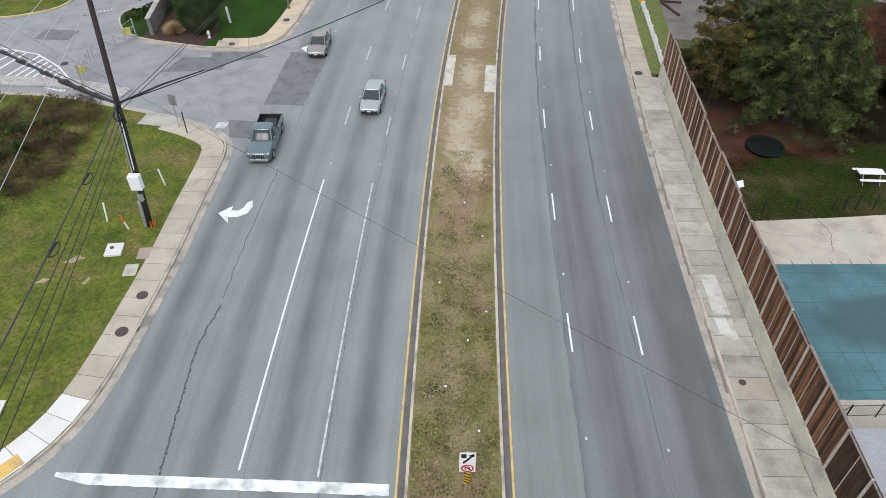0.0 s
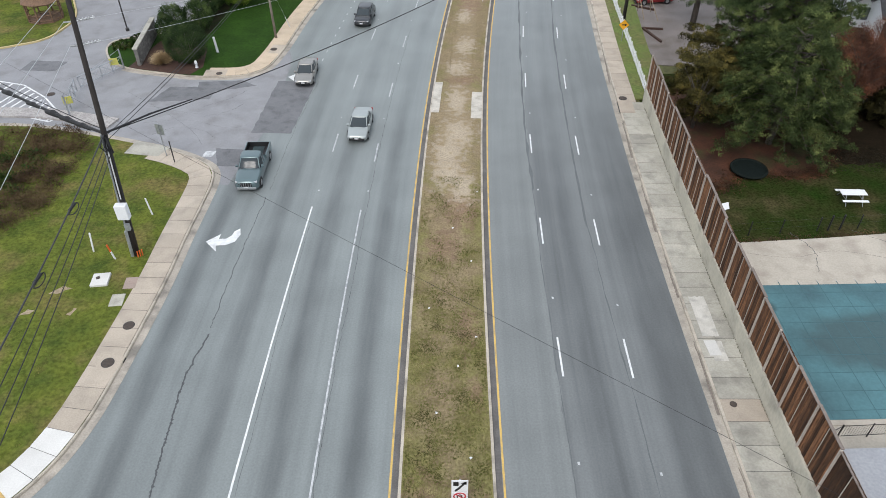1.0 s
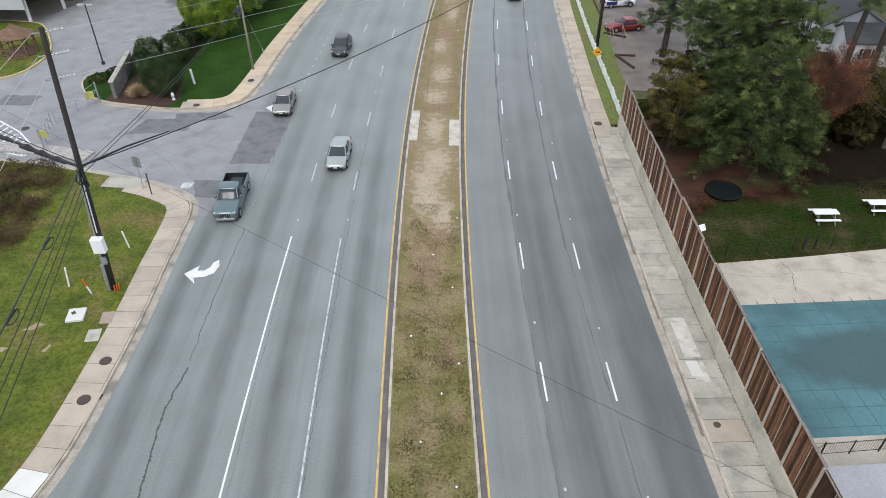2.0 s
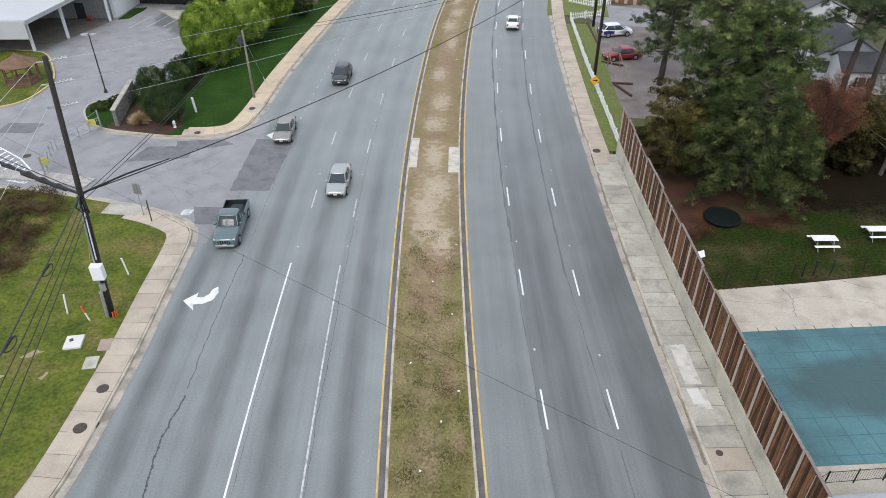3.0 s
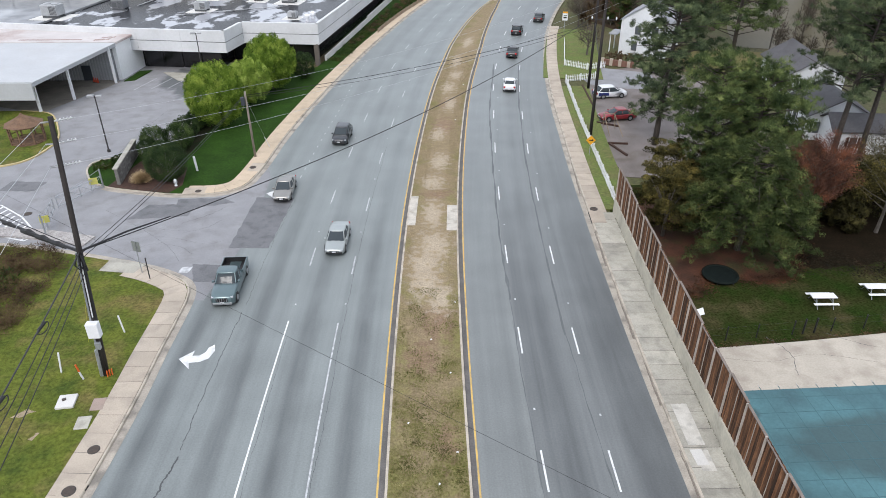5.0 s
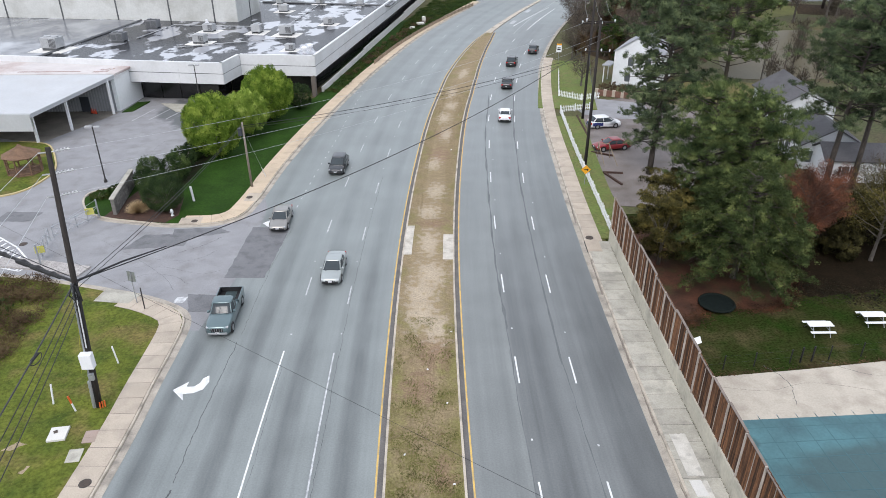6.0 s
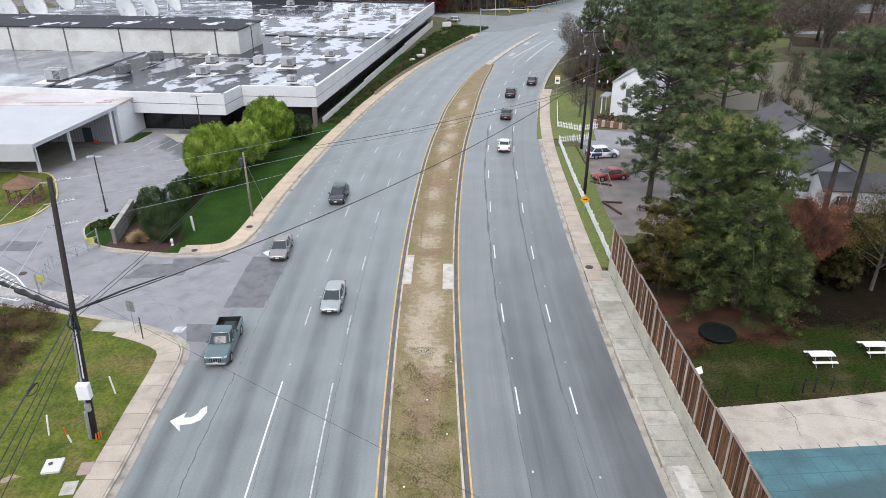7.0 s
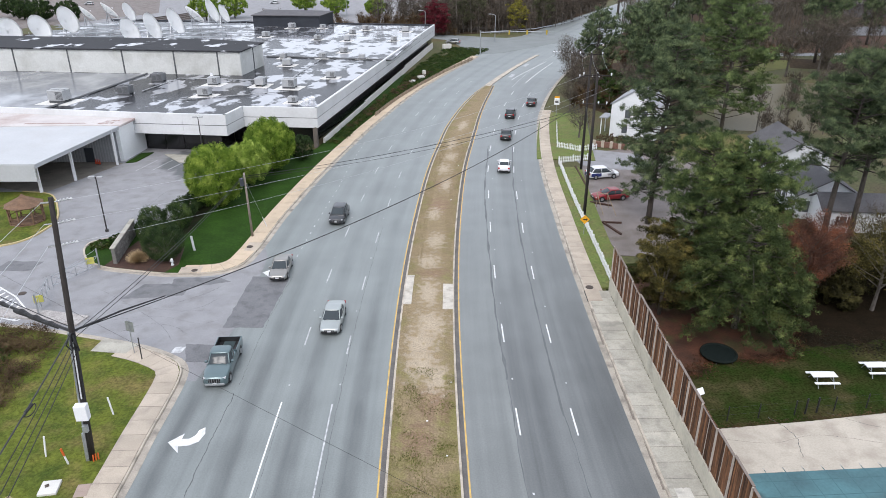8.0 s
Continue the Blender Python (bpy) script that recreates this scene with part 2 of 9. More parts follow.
    fine = n.new("ShaderNodeMapping")
    fine.inputs["Scale"].default_value = (5.0, 0.12, 1)
    l.new(uv.outputs[0], fine.inputs[0])
    fs = n.new("ShaderNodeTexNoise")
    fs.inputs["Scale"].default_value, fs.inputs["Detail"].default_value = 1.0, 5
    l.new(fine.outputs[0], fs.inputs["Vector"])
    fm = n.new("ShaderNodeMapRange")
    fm.inputs[1].default_value, fm.inputs[2].default_value = 0.3, 0.7
    fm.inputs[3].default_value, fm.inputs[4].default_value = 0.965, 1.035
    l.new(fs.outputs[0], fm.inputs[0])
    m0 = n.new("ShaderNodeMath")
    m0.operation = "MULTIPLY"
    l.new(br.outputs[0], m0.inputs[0])
    l.new(fm.outputs[0], m0.inputs[1])
    mu = n.new("ShaderNodeMath")
    mu.operation = "MULTIPLY"
    l.new(m0.outputs[0], mu.inputs[0])
    l.new(gr.outputs[0], mu.inputs[1])
    hs = n.new("ShaderNodeHueSaturation")
    l.new(mix.outputs[2], hs.inputs["Color"])
    l.new(mu.outputs[0], hs.inputs["Value"])
    l.new(hs.outputs[0], b.inputs["Base Color"])
    b.inputs["Roughness"].default_value = 0.48
    b.inputs["Specular IOR Level"].default_value = 0.7
    bp = n.new("ShaderNodeBump")
    bp.inputs["Strength"].default_value, bp.inputs["Distance"].default_value = 0.1, 0.01
    l.new(grain.outputs[0], bp.inputs["Height"])
    l.new(bp.outputs[0], b.inputs["Normal"])
    return m


ASPHALT = road_mat("worn_asphalt", (0.200, 0.222, 0.218), (0.096, 0.107, 0.107), 0.36, (-17.0, -12.7, -8.75, -4.75), 0.85)
ASPHALT_OLD = road_mat("aged_asphalt", (0.186, 0.200, 0.195), (0.112, 0.121, 0.12), 0.55, (4.4,), 0.3, (0.19, 0.208, 0.206))
ASPHALT_NEW = road_mat("darker_asphalt", (0.148, 0.159, 0.158), (0.058, 0.063, 0.065), 0.72, (8.4, 12.3, 13.7), 0.62, (0.19, 0.208, 0.206))
LOT = mat("parking_asphalt", (0.285, 0.287, 0.298), (0.235, 0.236, 0.246), scale=0.5, fine=8, var=0.09, stain=(0.165, 0.158, 0.155), stain_amt=0.45, stain_scale=0.55)
PATCH = mat("patched_asphalt", (0.178, 0.18, 0.188), (0.142, 0.145, 0.152), scale=0.7, fine=9, var=0.14, stain=(0.10, 0.10, 0.105), stain_amt=0.6, stain_scale=1.2)
CONC = mat("sidewalk_concrete", (0.47, 0.405, 0.33), (0.40, 0.345, 0.28), scale=0.5, fine=12, var=0.09, per_piece=0.08, stain=(0.2, 0.175, 0.15), stain_amt=0.3, stain_scale=0.8)
CONC_OLD = mat("weathered_concrete", (0.46, 0.44, 0.38), (0.36, 0.345, 0.295), scale=0.6, fine=9, var=0.10, per_piece=0.14, stain=(0.17, 0.165, 0.145), stain_amt=0.45, stain_scale=0.9)
CONC_NEW = mat("new_concrete", (0.66, 0.65, 0.62), (0.58, 0.57, 0.54), scale=0.7, fine=14, var=0.06, per_piece=0.04)
CURB = mat("kerb_concrete", (0.52, 0.465, 0.39), (0.40, 0.355, 0.295), scale=1.2, fine=12, var=0.12, stain=(0.14, 0.13, 0.115), stain_amt=0.6, stain_scale=0.8)
GUTTER = mat("gutter_concrete", (0.44, 0.395, 0.335), (0.33, 0.30, 0.255), scale=0.9, fine=10, var=0.12, stain=(0.12, 0.115, 0.105), stain_amt=0.65, stain_scale=0.7)
GUTTER_DARK = mat("dirty_gutter", (0.15, 0.14, 0.135), (0.10, 0.095, 0.09), scale=0.9, fine=10, var=0.15)
WHITE = mat("white_road_paint", (0.78, 0.79, 0.79), (0.62, 0.63, 0.63), scale=2.5, fine=18, var=0.07, stain=(0.3, 0.31, 0.32), stain_amt=0.35, stain_scale=2.2)
WORN_WHITE = mat("worn_white_paint", (0.62, 0.63, 0.64), (0.36, 0.37, 0.38), scale=3.0, fine=20, var=0.1, stain=(0.22, 0.23, 0.24), stain_amt=0.7, stain_scale=2.0)
YELLOW = mat("yellow_road_paint", (0.66, 0.44, 0.13), (0.52, 0.35, 0.12), scale=1.5, fine=14, var=0.1, stain=(0.25, 0.22, 0.17), stain_amt=0.4, stain_scale=1.5)
GRASS = mat("verge_grass", (0.124, 0.144, 0.023), (0.058, 0.084, 0.015), spec=0.12, scale=0.55, fine=5, var=0.34, bump=0.5, stain=(0.165, 0.13, 0.05), stain_amt=0.85, stain_scale=0.32)
LAWN = mat("mown_lawn", (0.025, 0.062, 0.008), (0.017, 0.042, 0.006), spec=0.1, scale=0.4, fine=6, var=0.25, bump=0.5)
MEDGRASS = mat("dry_median_grass", (0.205, 0.158, 0.096), (0.155, 0.135, 0.065), spec=0.1, scale=0.3, fine=5, var=0.36, bump=0.7, stain=(0.33, 0.25, 0.165), stain_amt=0.85, stain_scale=0.5)
WILD = mat("rough_grass", (0.075, 0.085, 0.026), (0.085, 0.075, 0.036), scale=0.15, fine=3, var=0.35, bump=0.7, stain=(0.10, 0.065, 0.035), stain_amt=0.7, stain_scale=0.12)
LITTER = mat("pine_straw", (0.100, 0.039, 0.022), (0.042, 0.020, 0.012), scale=0.5, fine=8, var=0.3, bump=0.6, stain=(0.045, 0.06, 0.018), stain_amt=0.7, stain_scale=0.35)
DIRT = mat("bare_dirt", (0.42, 0.345, 0.255), (0.29, 0.23, 0.155), spec=0.1, scale=0.9, fine=6, var=0.2, bump=0.5, stain=(0.17, 0.14, 0.07), stain_amt=0.75, stain_scale=1.1)
PAD = mat("aged_pale_concrete", (0.55, 0.515, 0.45), (0.44, 0.41, 0.36), scale=1.2, fine=10, var=0.1, stain=(0.28, 0.25, 0.2), stain_amt=0.5, stain_scale=1.2)
MULCH = mat("dark_mulch", (0.075, 0.04, 0.028), (0.045, 0.026, 0.02), scale=2, fine=14, var=0.35, bump=0.6)
GRAVEL = mat("gravel", (0.215, 0.19, 0.18), (0.16, 0.14, 0.13), scale=0.4, fine=9, var=0.25, bump=0.5, stain=(0.1, 0.08, 0.06), stain_amt=0.6, stain_scale=0.3)
DECK = mat("pool_deck_concrete", (0.49, 0.445, 0.375), (0.41, 0.37, 0.31), scale=0.35, fine=8, var=0.08, stain=(0.27, 0.23, 0.19), stain_amt=0.6, stain_scale=0.45)
IRON = mat("dark_iron", (0.045, 0.043, 0.042), rough=0.6, scale=3, var=0.2)
RUST = mat("rusty_cast_iron", (0.09, 0.07, 0.058), (0.06, 0.05, 0.045), rough=0.75, scale=6, var=0.2)
TAR = mat("crack_tar", (0.085, 0.09, 0.092), rough=0.6, scale=4, var=0.2)

# ---- ground and carriageway ----
bm = bmesh.new()
bmesh.ops.create_grid(bm, x_segments=60, y_segments=60, size=1500)
bmesh.ops.translate(bm, verts=bm.verts, vec=(0, 400, -0.06))
ground = part("ground", bm, WILD)
tagged(ground, "rough grass and leaf-strewn ground of the whole district", "ground", kind="structure")


def paved(name, y0, y1, a, b, z, material, step=2.0, nu=6):
    """A road sheet between two offsets, with its metres across and along in a UV layer."""
    n = int((y1 - y0) / step)
    verts, uvs, faces = [], [], []
    for i in range(n + 1):
        y = y0 + (y1 - y0) * i / n
        oa, ob = (a(y) if callable(a) else a), (b(y) if callable(b) else b)
        for k in range(nu + 1):
            o = oa + (ob - oa) * k / nu
            verts.append((*road_point(y, o), z))
            uvs.append((o, y))
    for i in range(n):
        for k in range(nu):
            p = i * (nu + 1) + k
            faces.append((p, p + 1, p + nu + 2, p + nu + 1))
    ob = raw(name, verts, faces, material)
    lay = ob.data.uv_layers.new(name="road")
    for lp in ob.data.loops:
        lay.data[lp.index].uv = uvs[lp.vertex_index]
    return ob


def left_edge(y):
    return -float(np.interp(y, [-90, 14, 47, 75, 100, 120, 150, 400], [24, 24, 20.5, 20.5, 19.5, 18.5, 17.0, 16.6]))


def right_edge(y):
    return float(np.interp(y, [-90, 17, 60, 80, 100, 130, 400], [14.3, 14.3, 14.4, 14.1, 13.5, 12.7, 12.7]))


road = paved("road", -90, 400, left_edge, right_edge, 0.0, ASPHALT, nu=10)
tagged(road, "worn grey asphalt carriageway with dark tyre tracks", "road", kind="structure")
newer = paved("newer_asphalt", -90, 170, lambda y: 6.3 + 0.16 * noise.noise(Vector((y * 0.5, 2, 0))) + 0.1 * noise.noise(Vector((y * 2.1, 6, 0))), lambda y: right_edge(y) - 0.02, 0.005, ASPHALT_NEW, step=0.4)
newer.parent = road
newer["label"] = "darker resurfaced asphalt lanes"
older = paved("older_asphalt", -90, 170, 2.6, lambda y: 6.5, 0.003, ASPHALT_OLD)
older.parent = road
older["label"] = "weathered asphalt lane beside the median"

bm = bmesh.new()
prism(bm, [(-120, 48.6), (-30, 47.5), (-16, 45.5), (-14.2, 56), (-14.2, 68), (-25, 112), (-45, 116), (-120, 118)], -0.05, 0.003)
side = part("side_street", bm, LOT)
tagged(side, "patched grey asphalt side street and plant yard", "street", kind="structure")

# the kerb line of the corner with the wooden pole, from the cross street round into the side street
SW = smooth_line([(-60, 8), (-40, 9.8), (-29, 12.4), (-24, 14.8), (-21, 17.3), (-19.2, 19.9), (-18.25, 22.8), (-17.8, 26), (-17.35, 31), (-17.1, 35), (-17.0, 39),
                  (-16.8, 43), (-16.75, 45.9), (-17.15, 47.7), (-18.3, 49.1), (-21.2, 50.9), (-26.1, 52.8), (-30, 54.1), (-34, 55.2), (-40, 55.9), (-75, 58)])
# the kerb line of the lawn corner, from the gate round and up the main road
NW = smooth_line([(-31.2, 66.2), (-29.5, 65.5), (-26, 64.5), (-23.4, 63.9), (-19.6, 63.8), (-17.4, 64.5), (-15.9, 66.2), (-15.2, 69), (-14.7, 72), (-13.3, 82), (-9.2, 102.2),
                  (-2.6, 128.5), (7.3, 160.2), (23.6, 200)])


def border(line, name, w_gutter=0.5, closed=""):
    g1, k1 = offset_line(line, w_gutter), offset_line(line, w_gutter + 0.16)
    bm = bmesh.new()
    sweep(bm, line, g1, -0.05, 0.012)
    gut = tagged(part("gutter", bm, GUTTER), "stained concrete gutter along the kerb", "gutter", kind="structure")
    bm = bmesh.new()
    sweep(bm, g1, k1, -0.05, 0.15)
    es = [e for e in bm.edges if all(v.co.z > 0.1 for v in e.verts) and e.calc_face_angle(0) > 0.5]
    bmesh.ops.bevel(bm, geom=es, offset=0.03, segments=2, affect="EDGES")
    kerb = tagged(part("kerb", bm, CURB), "weathered concrete kerb", "kerb", kind="structure")
    return gut, kerb


border(SW, "sw")
border(NW, "nw")
# lawns behind the kerbs
bm = bmesh.new()
prism(bm, offset_line(SW, 0.66) + [(-75, 8)], -0.05, 0.12)
tagged(part("verge", bm, GRASS), "mossy green verge grass with bare patches", "grass", kind="structure")
bm = bmesh.new()
NWB = offset_line(NW, 0.66)
prism(bm, NWB + [(20, 203), (-6, 160), (-12.2, 113), (-13.2, 108.5), (-20, 104), (-24.4, 101), (-26.2, 90), (-26.6, 80), (-29, 75.2), (-31.5, 74.6), (-34, 73.2), (-34.4, 71.2), (-33.2, 68.8)], -0.05, 0.12)
tagged(part("lawn", bm, LAWN), "dark green mown lawn", "lawn", kind="structure")

# right-hand kerb
bm = bmesh.new()
road_strip(bm, -90, 240, right_edge, lambda y: right_edge(y) + 0.5, -0.05, 0.012)
tagged(part("gutter", bm, GUTTER), "stained concrete gutter along the kerb", "gutter", kind="structure")
bm = bmesh.new()
road_strip(bm, -90, 240, lambda y: right_edge(y) + 0.5, lambda y: right_edge(y) + 0.66, -0.05, 0.15)
tagged(part("kerb", bm, CURB), "weathered concrete kerb", "kerb", kind="structure")


# ---- median ----
def med(y, w):
    return w * float(np.interp(y, [120, 136, 150, 158], [1, 0.8, 0.55, 0.25]))


def med_c(y):
    return float(np.interp(y, [110, 150, 160], [0, -1.0, -1.2]))


for s in (-1, 1):
    bm = bmesh.new()
    road_strip(bm, 8, 158, lambda y: med_c(y) + s * med(y, 2.42), lambda y: med_c(y) + s * med(y, 2.27), -0.05, 0.15)
    tagged(part("kerb", bm, CURB), "weathered concrete median kerb", "kerb", kind="structure")
    bm = bmesh.new()
    road_strip(bm, 8, 158, lambda y: med_c(y) + s * med(y, 2.42), lambda y: med_c(y) + s * (med(y, 2.42) + 0.33), -0.05, 0.014)
    tagged(part("gutter", bm, GUTTER_DARK), "dirty gutter along the median", "gutter", kind="structure")
def turf_mat(name, bare, dead):
    """Thin median turf: greener along both kerbs, straw-brown down the middle, with soft-edged bare and dead patches (across, along, half width, half length)."""
    m = bpy.data.materials.new(name)
    m.use_nodes = True
    n, l = m.node_tree.nodes, m.node_tree.links
    b = n["Principled BSDF"]
    uv = n.new("ShaderNodeUVMap")
    uv.uv_map = "road"

    def noise_at(scale, detail=5):
        q = n.new("ShaderNodeTexNoise")
        q.inputs["Scale"].default_value, q.inputs["Detail"].default_value = scale, detail
        l.new(uv.outputs[0], q.inputs["Vector"])
        return q.outputs[0]

    def ranged(x, lo, hi, a, c, smooth=True):
        q = n.new("ShaderNodeMapRange")
        if smooth:
            q.interpolation_type = "SMOOTHSTEP"
        for i, v in enumerate((lo, hi, a, c)):
            q.inputs[i + 1].default_value = v
        l.new(x, q.inputs[0])
        return q.outputs[0]

    def maths(op, x, y, z=None):
        q = n.new("ShaderNodeMath")
        q.operation = op
        for i, v in enumerate((x, y, z)):
            if v is None:
                continue
            if isinstance(v, (int, float)):
                q.inputs[i].default_value = v
            else:
                l.new(v, q.inputs[i])
        return q.outputs[0]

    def blend(fac, x, colour):
        q = n.new("ShaderNodeMix")
        q.data_type = "RGBA"
        l.new(fac, q.inputs[0])
        if isinstance(x, tuple):
            q.inputs[6].default_value = (*x, 1)
        else:
            l.new(x, q.inputs[6])
        q.inputs[7].default_value = (*colour, 1)
        return q.outputs[2]

    coarse, mid, fine = noise_at(0.35), noise_at(1.6, 6), noise_at(7.0, 4)
    sep = n.new("ShaderNodeSeparateXYZ")
    l.new(uv.outputs[0], sep.inputs[0])
    side = maths("MULTIPLY_ADD", maths("ABSOLUTE", sep.outputs[0], 0), 0.16, maths("MULTIPLY_ADD", coarse, 1.5, -0.5))
    near = ranged(sep.outputs[1], 24, 50, 0.34, 0.0)
    green = ranged(maths("ADD", maths("ADD", side, near), maths("MULTIPLY", mid, 0.5)), 0.62, 1.3, 0.0, 0.85)
    col = blend(green, (0.25, 0.195, 0.12), (0.165, 0.158, 0.055))

    def patches(spots, hard):
        total = None
        for u, v, ru, rv in spots:
            mp = n.new("ShaderNodeMapping")
            mp.vector_type = "TEXTURE"
            mp.inputs["Location"].default_value, mp.inputs["Scale"].default_value = (u, v, 0), (ru, rv, 1)
            l.new(uv.outputs[0], mp.inputs[0])
            ln = n.new("ShaderNodeVectorMath")
            ln.operation = "LENGTH"
            l.new(mp.outputs[0], ln.inputs[0])
            f = ranged(maths("ADD", maths("MULTIPLY_ADD", mid, 3.4, ln.outputs["Value"]), maths("MULTIPLY", fine, 1.2)), 2.6, 3.5, hard, 0.0)
            total = f if total is None else maths("MAXIMUM", total, f)
        return total

    col = blend(patches(dead, 0.55), col, (0.245, 0.155, 0.115))
    col = blend(patches(bare, 0.92), col, (0.40, 0.335, 0.25))
    hs = n.new("ShaderNodeHueSaturation")
    l.new(col, hs.inputs["Color"])
    l.new(maths("MULTIPLY", ranged(fine, 0.28, 0.72, 0.72, 1.30, False), ranged(mid, 0.3, 0.7, 0.85, 1.15, False)), hs.inputs["Value"])
    l.new(hs.outputs[0], b.inputs["Base Color"])
    b.inputs["Roughness"].default_value = 0.9
    b.inputs["Specular IOR Level"].default_value = 0.1
    bp = n.new("ShaderNodeBump")
    bp.inputs["Strength"].default_value, bp.inputs["Distance"].default_value = 0.7, 0.04
    l.new(fine, bp.inputs["Height"])
    l.new(bp.outputs[0], b.inputs["Normal"])
    return m


TURF = turf_mat("dry_median_turf", ((0.0, 58.6, 1.1, 3.2), (0.3, 52.6, 1.7, 3.0), (-0.5, 49.6, 1.5, 2.6), (-0.4, 46.6, 1.5, 2.8), (0.9, 44.6, 1.1, 2.4), (-0.3, 65.6, 1.4, 2.0), (0.2, 71.0, 1.2, 2.6), (-0.5, 79, 1.0, 2.4), (0.4, 90, 0.9, 3.2),
                                    (-0.4, 97, 1.2, 3.0), (0.1, 103, 1.2, 2.4), (-0.6, 110, 0.9, 3.4), (-0.2, 122, 1.0, 4.0)),
                ((-1.3, 17.5, 1.0, 2.6), (0.9, 17.0, 1.1, 2.2), (1.2, 29.5, 0.8, 1.8), (0.8, 41.5, 1.4, 2.6), (-0.5, 37.5, 1.4, 2.0), (1.6, 24.5, 0.5, 1.2), (0.3, 62.8, 1.6, 1.2), (0, 82, 1.6, 3.0), (0.2, 90, 1.4, 2.5)))
bm = bmesh.new()
road_strip(bm, 8, 158, lambda y: med_c(y) - med(y, 2.27), lambda y: med_c(y) + med(y, 2.27), -0.05, 0.125)
median = tagged(part("median", bm, MEDGRASS), "dry brown-green grass median with bare patches", "median", kind="structure")
turf = paved("turf", 8, 158, lambda y: med_c(y) - med(y, 2.265), lambda y: med_c(y) + med(y, 2.265), 0.13, TURF)
turf.parent = median


def mark(name, bm, material, label):
    return part(name, bm, material, road, label)


for k, (y, ln, w) in enumerate(((17.5, 5.0, 0.10), (26.0, 5.5, 0.12), (34.8, 4.5, 0.09), (42.5, 6.0, 0.10), (52.5, 6.0, 0.09), (68, 9.0, 0.10))):
    c = right_edge(y) + 0.42
    bm = bmesh.new()
    prism(bm, rough([road_point(y - ln / 2, c - w), road_point(y + ln / 2, c + 0.02), road_point(y + ln / 2, c + 0.06), road_point(y - ln / 2, c + 0.06)], 0.05, 0.15, k), 0.0, 0.018)
    tagged(part("gutter_silt", bm, mat("gutter_silt", (0.24, 0.205, 0.175), (0.15, 0.13, 0.112), scale=3, fine=12, var=0.25)), "dark silt and leaves settled in the gutter", "silt", kind="structure")

# ---- road markings ----
for s in (-1, 1):
    bm = bmesh.new()
    road_strip(bm, 10, 158, lambda y: med_c(y) + s * (med(y, 2.42) + 0.36), lambda y: med_c(y) + s * (med(y, 2.42) + 0.47), 0.008, 0.018)
    mark("edge_line", bm, YELLOW, "yellow edge line")
bm = bmesh.new()
road_strip(bm, 18.0, 41.9, lambda y: -10.745 + (y - 18) * 0.01, lambda y: -10.635 + (y - 18) * 0.01, 0.004, 0.012)
mark("lane_line", bm, WHITE, "solid white lane line")
bm = bmesh.new()
road_strip(bm, 17.7, 41.6, -6.775, -6.67, 0.004, 0.012)
mark("lane_line", bm, WORN_WHITE, "worn solid white lane line")


def dash(y0, off, length=3.05, w=0.115, material=WHITE):
    bm = bmesh.new()
    road_strip(bm, y0, y0 + length, off - w / 2, off + w / 2, 0.009, 0.014, 3)
    mark("lane_dash", bm, material, "white lane dash")


for k in range(12):
    y = float(np.interp(k, [0, 4, 6, 11], [25.9, 74.0, 96.4, 150]))
    dash(y, float(np.interp(y, [25, 65, 88, 98, 150], [6.62, 6.48, 6.2, 5.95, 5.2])))
    dash(y - 0.1, float(np.interp(y, [25, 54, 65, 88, 109, 150], [10.6, 10.42, 10.3, 9.88, 9.5, 8.9])))
for k in range(11):
    dash(49.5 + 11.2 * k, -10.12, 2.9, material=WORN_WHITE)
    dash(48.2 + 11.1 * k, -6.45, 2.8, material=WORN_WHITE)
bm = bmesh.new()
top = [(x, 17.47 - (x + 2.5) * 0.043 + 0.05 * noise.noise(Vector((x * 2.3, 1, 0)))) for x in np.arange(-19.2, -2.45, 0.25).tolist()]
low = [(x, 16.86 - (x + 2.5) * 0.043 + 0.05 * noise.noise(Vector((x * 2.3, 5, 0))) + max(0, (-17.5 - x) * 0.22)) for x, y in top]
prism(bm, top + low[::-1], 0.004, 0.012)
mark("stop_line", bm, mat("worn_stop_paint", (0.76, 0.77, 0.77), (0.66, 0.67, 0.67), scale=2.0, fine=14, var=0.06, stain=(0.25, 0.27, 0.28), stain_amt=0.75, stain_scale=0.9), "broad white stop line")

# ---- walls and big forms ----
BUILD = mat("white_panel", (0.66, 0.67, 0.68), (0.60, 0.61, 0.62), rough=0.5, scale=0.2, fine=3, var=0.04, stain=(0.45, 0.45, 0.44), stain_amt=0.3, stain_scale=0.3)

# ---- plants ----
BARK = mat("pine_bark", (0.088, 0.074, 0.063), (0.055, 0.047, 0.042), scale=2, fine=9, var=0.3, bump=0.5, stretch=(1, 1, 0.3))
GREYBARK = mat("grey_bark", (0.135, 0.118, 0.10), (0.09, 0.08, 0.07), scale=2, fine=9, var=0.3, bump=0.4, stretch=(1, 1, 0.3))
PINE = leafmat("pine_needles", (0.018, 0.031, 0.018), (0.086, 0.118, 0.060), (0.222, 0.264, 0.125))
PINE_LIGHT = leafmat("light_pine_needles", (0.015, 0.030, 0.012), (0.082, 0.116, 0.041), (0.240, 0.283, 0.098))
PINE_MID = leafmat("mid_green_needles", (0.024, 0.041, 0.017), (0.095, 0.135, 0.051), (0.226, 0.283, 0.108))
SPRING = leafmat("fresh_spring_leaves", (0.040, 0.088, 0.012), (0.150, 0.235, 0.030), (0.37, 0.46, 0.085))
